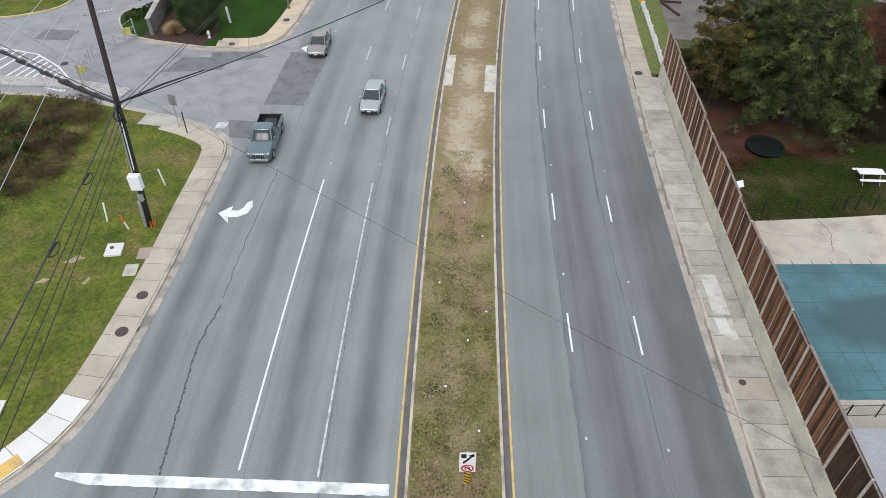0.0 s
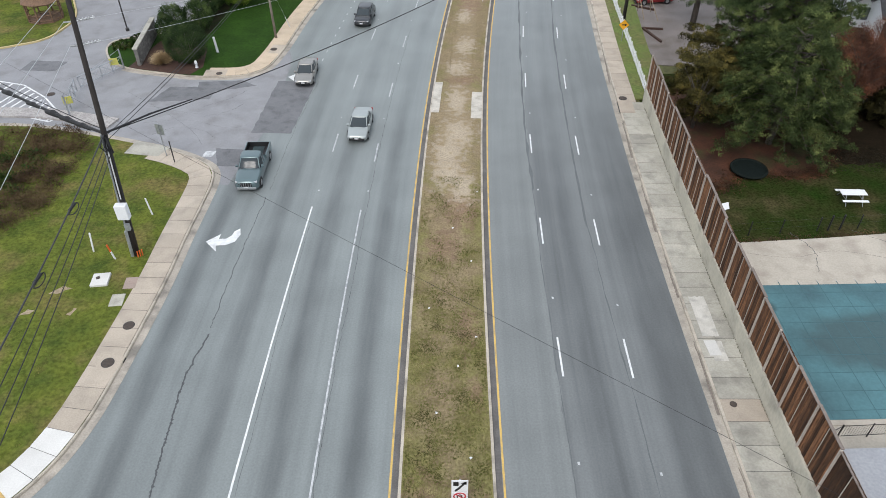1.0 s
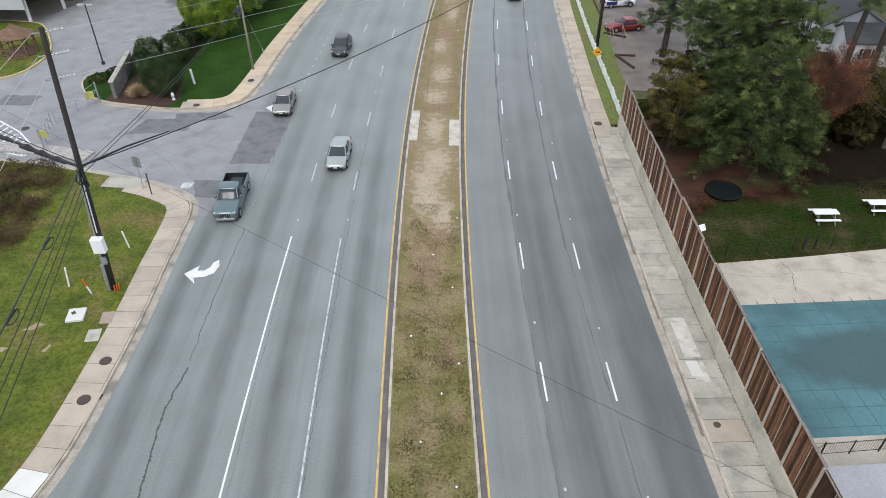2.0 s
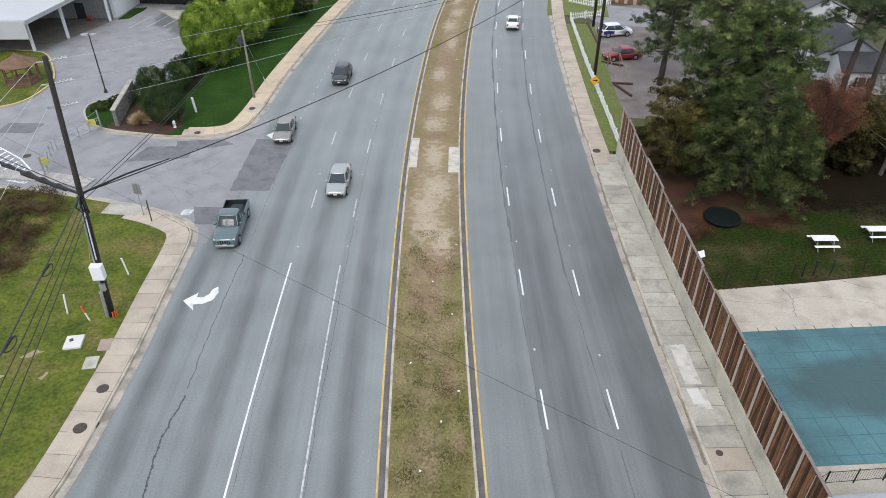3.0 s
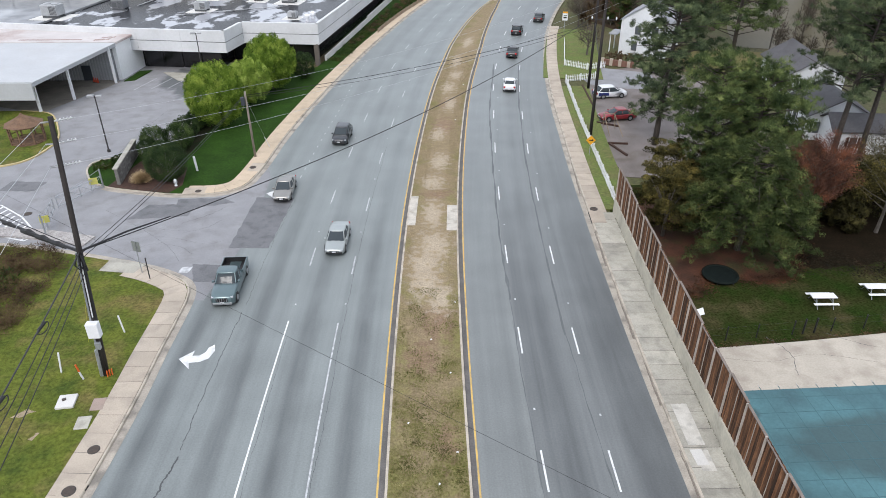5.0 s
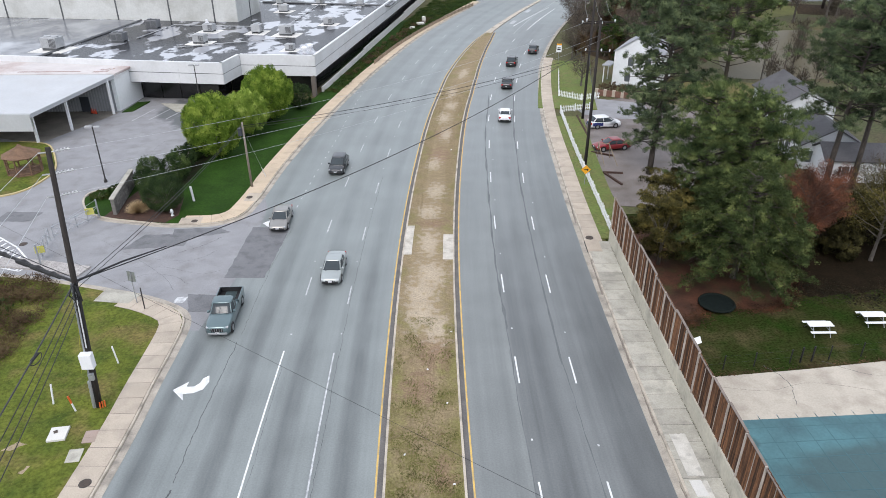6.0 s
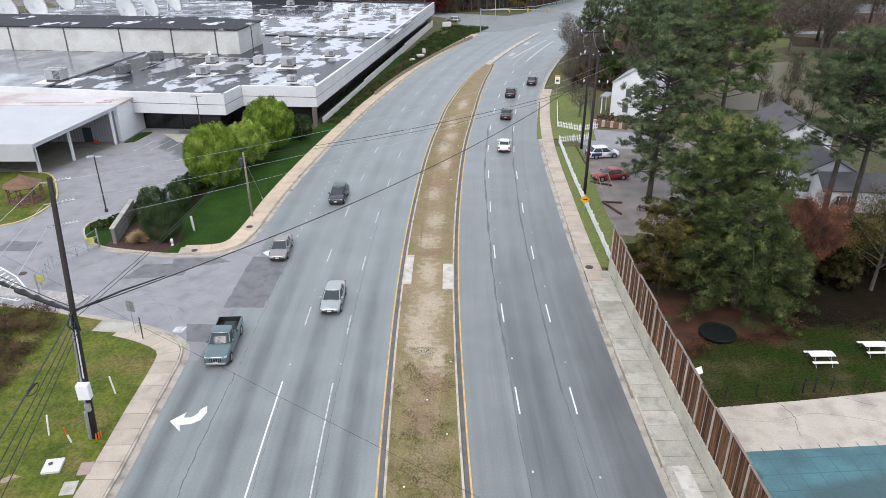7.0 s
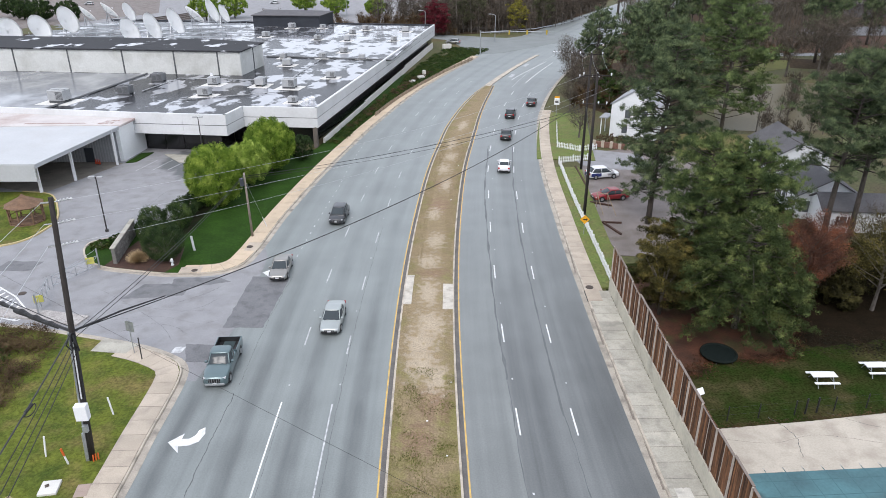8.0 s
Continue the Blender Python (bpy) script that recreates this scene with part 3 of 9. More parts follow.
HEDGE = leafmat("dark_clipped_leaves", (0.012, 0.024, 0.010), (0.030, 0.054, 0.018), (0.075, 0.105, 0.034))
OLIVE = leafmat("olive_brown_leaves", (0.012, 0.011, 0.004), (0.065, 0.058, 0.018), (0.215, 0.173, 0.048))
RED = leafmat("red_brown_leaves", (0.043, 0.026, 0.021), (0.121, 0.057, 0.039), (0.326, 0.117, 0.054))
CRIMSON = leafmat("crimson_leaves", (0.04, 0.006, 0.01), (0.10, 0.014, 0.022), (0.17, 0.035, 0.04))
STRAW = leafmat("straw_blades", (0.20, 0.135, 0.07), (0.40, 0.30, 0.17), (0.56, 0.44, 0.28))
IVY = leafmat("ivy_leaves", (0.015, 0.030, 0.008), (0.035, 0.065, 0.014), (0.085, 0.085, 0.026))
TWIG = leafmat("bare_twigs", (0.035, 0.028, 0.022), (0.085, 0.07, 0.055), (0.17, 0.14, 0.11))
TWIG_BROWN = leafmat("brown_scrub", (0.04, 0.026, 0.016), (0.095, 0.062, 0.036), (0.15, 0.115, 0.055))
YELLOWLEAF = leafmat("yellow_green_leaves", (0.07, 0.07, 0.012), (0.20, 0.18, 0.03), (0.33, 0.29, 0.06))
TUFT = leafmat("grass_tufts", (0.06, 0.08, 0.014), (0.115, 0.135, 0.024), (0.20, 0.18, 0.06))

rng = np.random.default_rng(7)


def units(n):
    v = rng.normal(size=(n, 3))
    return v / np.linalg.norm(v, axis=1, keepdims=True)


def leaf_mesh(name, pos, along, length, width, material, parent=None, label="", face=None):
    """One small tapered blade for every position, pointing along its own way; its upper side turns towards face, or roughly to the sky."""
    n = len(pos)
    side = np.cross(along, (units(n) * 0.9 + (0, 0, 0.8)) if face is None else face)
    side /= np.linalg.norm(side, axis=1, keepdims=True) + 1e-9
    ln = (length * rng.uniform(0.6, 1.3, n))[:, None]
    wd = (width * rng.uniform(0.6, 1.3, n))[:, None]
    foot = pos - along * ln / 2
    verts = np.stack([foot - side * wd / 2, foot + side * wd / 2, foot + along * ln], 1).reshape(-1, 3).astype(np.float32)
    me = bpy.data.meshes.new(name)
    me.vertices.add(3 * n)
    me.vertices.foreach_set("co", verts.ravel())
    me.loops.add(3 * n)
    me.loops.foreach_set("vertex_index", np.arange(3 * n, dtype=np.int32))
    me.polygons.add(n)
    me.polygons.foreach_set("loop_start", np.arange(0, 3 * n, 3, dtype=np.int32))
    me.polygons.foreach_set("loop_total", np.full(n, 3, dtype=np.int32))
    me.update(calc_edges=True)
    me.materials.append(material)
    ob = new(name, me)
    if parent:
        ob.parent = parent
    if label:
        ob["label"] = label
    return ob


def clump_leaves(centres, radius, per, flat=0.7, out=0.5, lift=None):
    """Positions and directions of leaves in soft clumps; leaves point outward from their clump."""
    n = len(centres)
    u = units(n * per)
    if lift is not None:
        u[:, 2] = np.abs(u[:, 2]) - lift * (rng.random(n * per) < 0.5)
    u[:, 2] *= flat
    r = rng.uniform(0.25, 1.0, n * per)[:, None] ** 0.6
    rad = np.repeat(np.broadcast_to(radius, (n,)), per)[:, None]
    pos = np.repeat(centres, per, 0) + u * r * rad
    along = u * out + units(n * per) * (1 - out)
    along[:, 2] += 0.15
    along /= np.linalg.norm(along, axis=1, keepdims=True)
    return pos, along


def tufts(centres, radii, per, flat=0.6, spread=0.45, lift=0.35, sprigs=7):
    """Leaves of many cushions, each a heap of small round sprigs; every leaf faces out of its sprig."""
    k = len(centres) * sprigs
    v = units(k)
    v[:, 2] = np.where(rng.random(k) < 0.75, np.abs(v[:, 2]), v[:, 2] * 0.5)
    big = np.repeat(np.asarray(radii, float), sprigs)[:, None]
    sub = np.repeat(np.asarray(centres, float), sprigs, 0) + v * big * (1, 1, flat) * rng.uniform(0.35, 1.0, k)[:, None]
    each = max(4, per // sprigs)
    n = k * each
    u = units(n)
    low = u[:, 2] < 0
    u[low, 2] *= np.where(rng.random(low.sum()) < 0.6, -1.0, 0.5)
    r = (rng.uniform(0.05, 1.0, n) ** 0.45)[:, None]
    small = np.repeat(big * rng.uniform(0.32, 0.55, k)[:, None], each, 0)
    pos = np.repeat(sub, each, 0) + u * r * small * (1, 1, 0.85)
    al = u * (1 - spread) + units(n) * spread + (0, 0, lift)
    al /= np.linalg.norm(al, axis=1, keepdims=True)
    return pos, al, u + np.repeat(v, each, 0) * 0.6 + units(n) * 0.25 + (0, 0, 0.3)


def pine(name, m, height, r, bare=0.25, limbs=52, per=120, material=None, label="", group="tall pines", needle=0.25, width=0.17, dome=False, droop=0.0, size=0.8, lean=None, fill=1.25):
    """A tall pine: tapered trunk, spreading limbs and cushions of needles along their outer halves."""
    t = thing(name, label, "tree", m, group=group)
    bm = bmesh.new()
    lean = rng.uniform(-0.5, 0.5, 2) if lean is None else lean
    spine = [(lean[0] * k * k, lean[1] * k * k, height * k) for k in (0, 0.2, 0.45, 0.7, 0.95)]
    tube(bm, [(p[0], p[1], p[2] - (0.15 if i == 0 else 0)) for i, p in enumerate(spine)], [0.36, 0.30, 0.23, 0.14, 0.04], 9)
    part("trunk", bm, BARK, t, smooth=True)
    bm = bmesh.new()
    cents, rads = [], []
    ang = 0.0
    for i in range(limbs):
        k = i / (limbs - 1)
        h = bare + (0.97 - bare) * k ** 0.9
        ang += 2.4 + rng.uniform(-0.5, 0.5)
        prof = math.sin(math.pi * min(1, (0.22 + 0.78 * (1 - k)) ** 0.85) * 0.62 + 0.1) * (1 if k < 0.85 else 0.75)
        if dome:
            prof = (1 - max(0, (k - 0.4) / 0.65) ** 3) * (0.62 + 0.38 * min(1, k / 0.4))
        L = max(0.5, r * prof * rng.uniform(0.5, 1.15))
        p0 = Vector((lean[0] * h * h, lean[1] * h * h, height * h))
        d = Vector((math.cos(ang), math.sin(ang), rng.uniform(-0.1, 0.5) - droop * (1 - k)))
        mid = p0 + d * L * 0.55 + Vector((0, 0, 0.03 * L))
        end = p0 + d * L + Vector((0, 0, (0.1 - droop * 0.5) * L))
        tube(bm, [p0, mid, end], [0.08, 0.05, 0.02], 5)
        count = max(2, round(L * fill))
        for q in range(count):
            f = 1.0 - 0.62 * q / max(1, count) * rng.uniform(0.8, 1.1)
            base = p0.lerp(end, f)
            o = rng.normal(size=3) * (0.45, 0.45, 0.35)
            cents.append((base.x + o[0], base.y + o[1], base.z + o[2] + 0.15))
            rads.append(size * rng.uniform(0.6, 1.25))
    cents.append((lean[0], lean[1], height))
    rads.append(size)
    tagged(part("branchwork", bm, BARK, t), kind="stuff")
    pos, al, face = tufts(cents, rads, per, 0.72)
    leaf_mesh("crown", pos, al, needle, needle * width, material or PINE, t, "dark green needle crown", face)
    return t


def bough_tree(name, m, height, r, limbs, per, material, leaf, label, group=""):
    """A broad evergreen with long limbs that bow to the ground under layered sprays of leaves."""
    t = thing(name, label, "tree", m, group=group)
    bm = bmesh.new()
    tube(bm, [(0, 0, -0.15), (0.1, 0.05, height * 0.4), (0, 0.1, height * 0.9)], [0.3, 0.22, 0.05], 9)
    part("trunk", bm, GREYBARK, t, smooth=True)
    bm = bmesh.new()
    cents, rads = [], []
    for i in range(limbs):
        k = i / (limbs - 1)
        a = i * 2.4 + rng.uniform(-0.4, 0.4)
        h = height * (0.10 + 0.84 * k)
        L = r * (1 - max(0, k - 0.3) ** 2 * 1.35) * rng.uniform(0.72, 1.1)
        d = Vector((math.cos(a), math.sin(a), 0))
        p0 = Vector((0.05, 0.05, h))
        p1 = p0 + d * L * 0.55 + Vector((0, 0, 0.10 * L))
        p2 = p0 + d * L - Vector((0, 0, 0.10 * L + 0.06 * h))
        tube(bm, [p0, p1, p2], [0.07, 0.035, 0.008], 5)
        count = max(2, round(L * 1.3))
        for q in range(count):
            f = 1.0 - 0.7 * q / count
            base = p1.lerp(p2, (f - 0.55) / 0.45) if f > 0.55 else p0.lerp(p1, f / 0.55)
            side = Vector((-d.y, d.x, 0)) * rng.normal() * 0.55 * f
            cents.append((base.x + side.x, base.y + side.y, max(0.7, base.z + 0.22 + 0.1 * rng.normal())))
            rads.append(rng.uniform(0.55, 1.05))
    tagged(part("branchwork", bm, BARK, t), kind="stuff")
    pos, al, face = tufts(cents, rads, per, 0.75, 0.5, -0.1)
    pos[:, 2] = np.maximum(pos[:, 2], 0.1)
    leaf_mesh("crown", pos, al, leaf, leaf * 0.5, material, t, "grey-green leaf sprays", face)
    return t


def round_tree(name, m, r, rz, zc, n, material, leaf, label, category="tree", lumps=90, trunk=0.14, group="", bark=None, loose=False, tight=False, upright=0.2):
    """A dense rounded crown of many leaves over a short trunk; the outline is lumpy and lets gaps through."""
    t = thing(name, label, category, m, group=group)
    bm = bmesh.new()
    tube(bm, [(0, 0, -0.15), (0.03, 0.02, zc - rz * 0.6), (0, 0, zc)], [trunk, trunk * 0.85, trunk * 0.5], 8)
    part("trunk", bm, bark or GREYBARK, t, smooth=True)
    bm = bmesh.new()
    for k in range(7):
        a = k * 0.9
        tube(bm, [(0, 0, zc - rz * 0.6 + 0.1 * k), (math.cos(a) * r * 0.35, math.sin(a) * r * 0.35, zc), (math.cos(a) * r * 0.6, math.sin(a) * r * 0.6, zc + rz * 0.3)],
             [trunk * 0.5, trunk * 0.3, 0.02], 5)
    tagged(part("branchwork", bm, bark or GREYBARK, t), kind="stuff")
    u = units(lumps)
    near, far = (0.45, 1.0) if loose else (0.72, 0.92)
    if tight:
        near, far = 0.82, 0.9
    lump = np.stack([u[:, 0] * r, u[:, 1] * r, u[:, 2] * rz], 1) * rng.uniform(near, far, lumps)[:, None] + (0, 0, zc)
    v = units(n)
    pick = rng.integers(0, lumps, n)
    size = rng.uniform(0.13, 0.30, lumps) if loose else rng.uniform(0.14, 0.23, lumps) * (0.75 if tight else 1.0)
    rad = (np.minimum(r, rz) * size)[pick][:, None]
    if loose:
        v[:, 2] = np.abs(v[:, 2]) * 0.75 - 0.2
    pos = lump[pick] + v * rad * rng.uniform(0.35, 1.0, n)[:, None] ** 0.5 * (1, 1, 1 + 2 * (upright - 0.2))
    core = rng.random(n) < 0.12
    pos[core] = (units(core.sum()) * rng.uniform(0.2, 0.8, core.sum())[:, None]) * (r, r, rz) + (0, 0, zc)
    pos[:, 2] = np.maximum(pos[:, 2], 0.05)
    al = v * 0.5 + units(n) * 0.5 + (0, 0, upright)
    al /= np.linalg.norm(al, axis=1, keepdims=True)
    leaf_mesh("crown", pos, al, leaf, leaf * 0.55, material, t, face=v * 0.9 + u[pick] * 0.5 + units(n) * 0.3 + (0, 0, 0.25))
    return t


def bare_tree(name, m, height, spread, label, twig=None, n=900, group="", leafy=0.5):
    """A leafless tree: forked limbs and a haze of fine twigs."""
    t = thing(name, label, "tree", m, group=group)
    bm = bmesh.new()
    tube(bm, [(0, 0, -0.15), (0.1, 0, height * 0.35), (0.05, 0.1, height * 0.7)], [0.2, 0.14, 0.06], 7)
    ends = []
    for k in range(16):
        a, h = k * 2.4, height * (0.25 + 0.45 * k / 16)
        L = spread * rng.uniform(0.6, 1.0)
        p0, p1 = Vector((0.07, 0.03, h)), Vector((math.cos(a) * L * 0.5, math.sin(a) * L * 0.5, h + height * 0.13))
        p2 = Vector((math.cos(a) * L, math.sin(a) * L, h + height * 0.27))
        tube(bm, [p0, p1, p2], [0.06, 0.04, 0.012], 5)
        ends += [p1.lerp(p2, q) for q in (0, 0.25, 0.5, 0.75, 1)]
    tagged(part("branchwork", bm, GREYBARK, t), kind="stuff")
    c = np.array([tuple(e) for e in ends])
    pos, al = clump_leaves(c, spread * 0.3, n // len(ends), 1.0, 0.7)
    leaf_mesh("twig_haze", pos, al, leafy, leafy * 0.09 if twig is None else leafy * 0.4, twig or TWIG, t)
    return t

# ---- east side: barrier, pool, gardens, houses ----
WALLC = mat("barrier_concrete", (0.52, 0.49, 0.40), (0.42, 0.395, 0.325), scale=0.5, fine=8, var=0.09, stretch=(1, 1, 0.4), stain=(0.2, 0.19, 0.165), stain_amt=0.5, stain_scale=0.6)
BOARD = mat("brown_stained_board", (0.185, 0.086, 0.040), (0.060, 0.030, 0.016), scale=5, fine=25, var=0.3, bump=0.35, per_piece=0.7, stretch=(1, 1, 0.12))
BATTEN = mat("weathered_post", (0.47, 0.42, 0.37), (0.35, 0.31, 0.27), scale=2, fine=12, var=0.15, stretch=(1, 1, 0.2))
CAPW = mat("weathered_cap_board", (0.24, 0.20, 0.175), (0.17, 0.14, 0.12), scale=2, fine=12, var=0.15)
WHITEPAINT = mat("white_paint", (0.78, 0.79, 0.80), (0.72, 0.73, 0.74), rough=0.5, scale=1.5, fine=10, var=0.04)
WHITEMETAL = mat("white_coated_metal", (0.76, 0.77, 0.79), rough=0.4, scale=2, var=0.04)
SIDING = mat("white_siding", (0.72, 0.74, 0.76), (0.66, 0.68, 0.70), rough=0.55, scale=0.5, fine=4, var=0.05)
SHINGLE = mat("grey_shingles", (0.115, 0.112, 0.118), (0.085, 0.083, 0.088), scale=0.6, fine=7, var=0.16, bump=0.4)
PALEROOF = mat("pale_grey_roof", (0.34, 0.35, 0.37), (0.28, 0.29, 0.31), scale=0.6, fine=7, var=0.1)
GLASSDARK = mat("grey_window_glass", (0.10, 0.11, 0.12), rough=0.08, scale=0.5, var=0.1, bump=0, spec=0.6)
BRICK = mat("brown_brick", (0.20, 0.105, 0.075), (0.15, 0.08, 0.06), scale=3, fine=14, var=0.2)
ORANGE = mat("orange_sign_sheet", (0.75, 0.36, 0.02), rough=0.5, scale=2, var=0.04)
BLACK = mat("black_paint", (0.02, 0.02, 0.02), rough=0.5, scale=3, var=0.1)
STEEL = mat("galvanised_steel", (0.42, 0.44, 0.46), (0.34, 0.36, 0.38), rough=0.45, metal=0.6, scale=4, var=0.1)
WOODPOLE = mat("dark_pole_wood", (0.040, 0.034, 0.031), (0.022, 0.019, 0.018), scale=3, fine=14, var=0.3, bump=0.4, stretch=(1, 1, 0.1))
WATER = mat("brown_pond_water", (0.115, 0.10, 0.062), (0.095, 0.082, 0.05), rough=0.35, scale=0.05, fine=1.5, var=0.1, bump=0.04, spec=0.08)
POOLIN = mat("worn_teal_cover", (0.088, 0.200, 0.222), (0.072, 0.165, 0.185), rough=0.75, scale=0.25, fine=6, var=0.08, stain=(0.05, 0.10, 0.115), stain_amt=0.8, stain_scale=0.17)
def wet_spots(m, spots, rag=0.9):
    """Pools of rain soaked into a cover: darker and glossier inside soft, uneven outlines."""
    n, l = m.node_tree.nodes, m.node_tree.links
    b = n["Principled BSDF"]
    geo = n.new("ShaderNodeNewGeometry")
    nz = n.new("ShaderNodeTexNoise")
    nz.inputs["Scale"].default_value, nz.inputs["Detail"].default_value = 0.7, 5
    l.new(geo.outputs["Position"], nz.inputs["Vector"])
    total = None
    for cx, cy, rx, ry in spots:
        mp = n.new("ShaderNodeMapping")
        mp.vector_type = "TEXTURE"
        mp.inputs["Location"].default_value, mp.inputs["Scale"].default_value = (cx, cy, 0.08), (rx, ry, 50)
        l.new(geo.outputs["Position"], mp.inputs[0])
        ln = n.new("ShaderNodeVectorMath")
        ln.operation = "LENGTH"
        l.new(mp.outputs[0], ln.inputs[0])
        ad = n.new("ShaderNodeMath")
        ad.operation = "MULTIPLY_ADD"
        ad.inputs[1].default_value = rag
        l.new(nz.outputs[0], ad.inputs[0])
        l.new(ln.outputs["Value"], ad.inputs[2])
        fr = n.new("ShaderNodeMapRange")
        fr.interpolation_type = "SMOOTHSTEP"
        fr.inputs[1].default_value, fr.inputs[2].default_value = 0.65 + rag / 2, 1.1 + rag / 2
        fr.inputs[3].default_value, fr.inputs[4].default_value = 0.62, 0.0
        l.new(ad.outputs[0], fr.inputs[0])
        if total is None:
            total = fr.outputs[0]
        else:
            su = n.new("ShaderNodeMath")
            su.operation = "MAXIMUM"
            l.new(total, su.inputs[0])
            l.new(fr.outputs[0], su.inputs[1])
            total = su.outputs[0]
    mx = n.new("ShaderNodeMix")
    mx.data_type = "RGBA"
    mx.inputs[7].default_value = (0.040, 0.050, 0.050, 1)
    l.new(total, mx.inputs[0])
    l.new(b.inputs["Base Color"].links[0].from_socket, mx.inputs[6])
    l.new(mx.outputs[2], b.inputs["Base Color"])


wet_spots(LOT, ((-33.2, 104.0, 2.6, 6.0), (-30.6, 99.6, 2.2, 4.6)))
wet_spots(POOLIN, ((28.4, 27.8, 7.2, 2.9), (20.8, 30.9, 0.9, 0.6), (34.5, 26.8, 5.0, 2.8)), 0.45)
STRAP = mat("teal_strap", (0.055, 0.128, 0.146), rough=0.7, scale=2, var=0.15)

WALL_OFF = 17.25
bm = bmesh.new()
road_strip(bm, -20, 59.6, WALL_OFF, WALL_OFF + 0.28, -0.05, 1.5)
bmesh.ops.bevel(bm, geom=[e for e in bm.edges if all(v.co.z > 1.4 for v in e.verts)], offset=0.03, segments=1, affect="EDGES")
tagged(part("wall_east", bm, WALLC), "low grey concrete barrier wall beside the pavement", "wall", kind="structure")
fence = thing("timber_fence", "tall brown board fence with pale posts on concrete wall", "fence")
PANEL = 2.44
posts_y = [59.3 - PANEL * k for k in range(33)]
bm = bmesh.new()
box(bm, -0.06, 0.06, -0.042, 0.042, 1.45, 4.72, 0.01)
POSTM = part("post", bm, BATTEN, fence)
bm = bmesh.new()
box(bm, -0.018, 0.018, -0.014, 0.014, 1.5, 4.6)
SLIMM = part("batten", bm, BATTEN, fence)
bm = bmesh.new()
box(bm, -0.016, 0.016, -0.059, 0.059, 1.5, 4.66)
BOARDM = bpy.data.meshes.new("board")
bm.to_mesh(BOARDM)
bm.free()
BOARDM.materials.append(BOARD)


def on_wall(y, off):
    x0, y0 = road_point(y, off)
    x1, y1 = road_point(y + 0.5, off)
    return pose(x0, y0, 0, 0, 0, math.degrees(math.atan2(-(x1 - x0), y1 - y0)))


for i, y in enumerate(posts_y):
    mm = on_wall(y, WALL_OFF + 0.05)
    if i == 0:
        POSTM.matrix_basis = mm
        SLIMM.matrix_basis = on_wall(y - PANEL / 2, WALL_OFF + 0.075)
    else:
        shared("post", POSTM.data, fence, mm)
        shared("batten", SLIMM.data, fence, on_wall(y - PANEL / 2, WALL_OFF + 0.075))
    a = on_wall(y, WALL_OFF + 0.1)
    b = on_wall(y - PANEL, WALL_OFF + 0.1)
    bm = bmesh.new()
    step = 0.10 * math.sin(i * 1.7)
    pa, pb = a @ Vector((0, 0, 4.68 + step)), b @ Vector((0, 0, 4.66 + step))
    d = (pb - pa).normalized()
    q = Matrix.Translation(pa) @ d.to_track_quat("Y", "Z").to_matrix().to_4x4()
    box(bm, -0.075, 0.075, 0, (pb - pa).length, -0.02, 0.03, 0.0, q)
    part("cap_board", bm, CAPW, fence)

# ---- pool ----
bm = bmesh.new()
prism(bm, [road_point(8, 17.6), road_point(20, 17.6), road_point(30, 17.6), road_point(37.0, 17.6), (21.8, 37.4), (28, 37.75), (36, 38.45), (60, 40.2), (60, 4), (19, 4)], -0.05, 0.02)
deck = tagged(part("pool_deck", bm, DECK), "stained cream concrete pool deck with cracks", "deck", kind="structure")
pool = thing("swimming_pool", "closed swimming pool under a worn teal cover", "pool")
nx, ny = 28, 22
PX0, PX1, PY0, PY1 = 19.6, 36.0, 22.3, 32.9
vs, fs = [], []
for j in range(ny + 1):
    for i in range(nx + 1):
        u, v = i / nx, j / ny
        sag = -0.25 * math.sin(math.pi * u) * math.sin(math.pi * v)
        vs.append((PX0 + (PX1 - PX0) * u, PY0 + (PY1 - PY0) * v, 0.08 + sag * 0.02))
for j in range(ny):
    for i in range(nx):
        p = j * (nx + 1) + i
        fs.append((p, p + 1, p + nx + 2, p + nx + 1))
raw("cover", vs, fs, POOLIN, pool, "teal mesh cover", True)
for k in range(13):
    x = PX0 + 0.5 + k * 1.28
    bm = bmesh.new()
    box(bm, x - 0.022, x + 0.022, PY0 + 0.05, PY1 + 0.3, 0.05, 0.083)
    part("strap", bm, STRAP, pool)
for k in range(8):
    y = PY0 + 0.6 + k * 1.32
    bm = bmesh.new()
    box(bm, PX0 + 0.05, PX1, y - 0.022, y + 0.022, 0.05, 0.0835)
    part("strap", bm, STRAP, pool)
for k in range(13):
    bm = bmesh.new()
    x = PX0 + 0.5 + k * 1.28
    tube(bm, [(x, PY1 + 0.28, 0.085), (x, PY1 + 0.45, 0.075)], 0.018, 5)
    part("anchor", bm, STEEL, pool, "steel strap anchor")
bm = bmesh.new()
for a in ((PX0 - 0.3, PX1, PY1, PY1 + 0.3), (PX0 - 0.3, PX1, PY0 - 0.35, PY0), (PX0 - 0.3, PX0, PY0, PY1)):
    box(bm, *a, 0.0, 0.07, 0.015)
part("coping", bm, DECK, pool, "pale concrete coping")

# pool house roof and iron railing
hut = thing("pool_house", "small pool house with a flat pale grey roof", "building")
bm = bmesh.new()
box(bm, 19.3, 27, 7, 18.2, 0, 2.8)
part("wall", bm, SIDING, hut)
bm = bmesh.new()
box(bm, 18.75, 27.4, 6.5, 18.6, 2.8, 3.0, 0.03)
part("roof", bm, PALEROOF, hut, "flat pale grey roof")


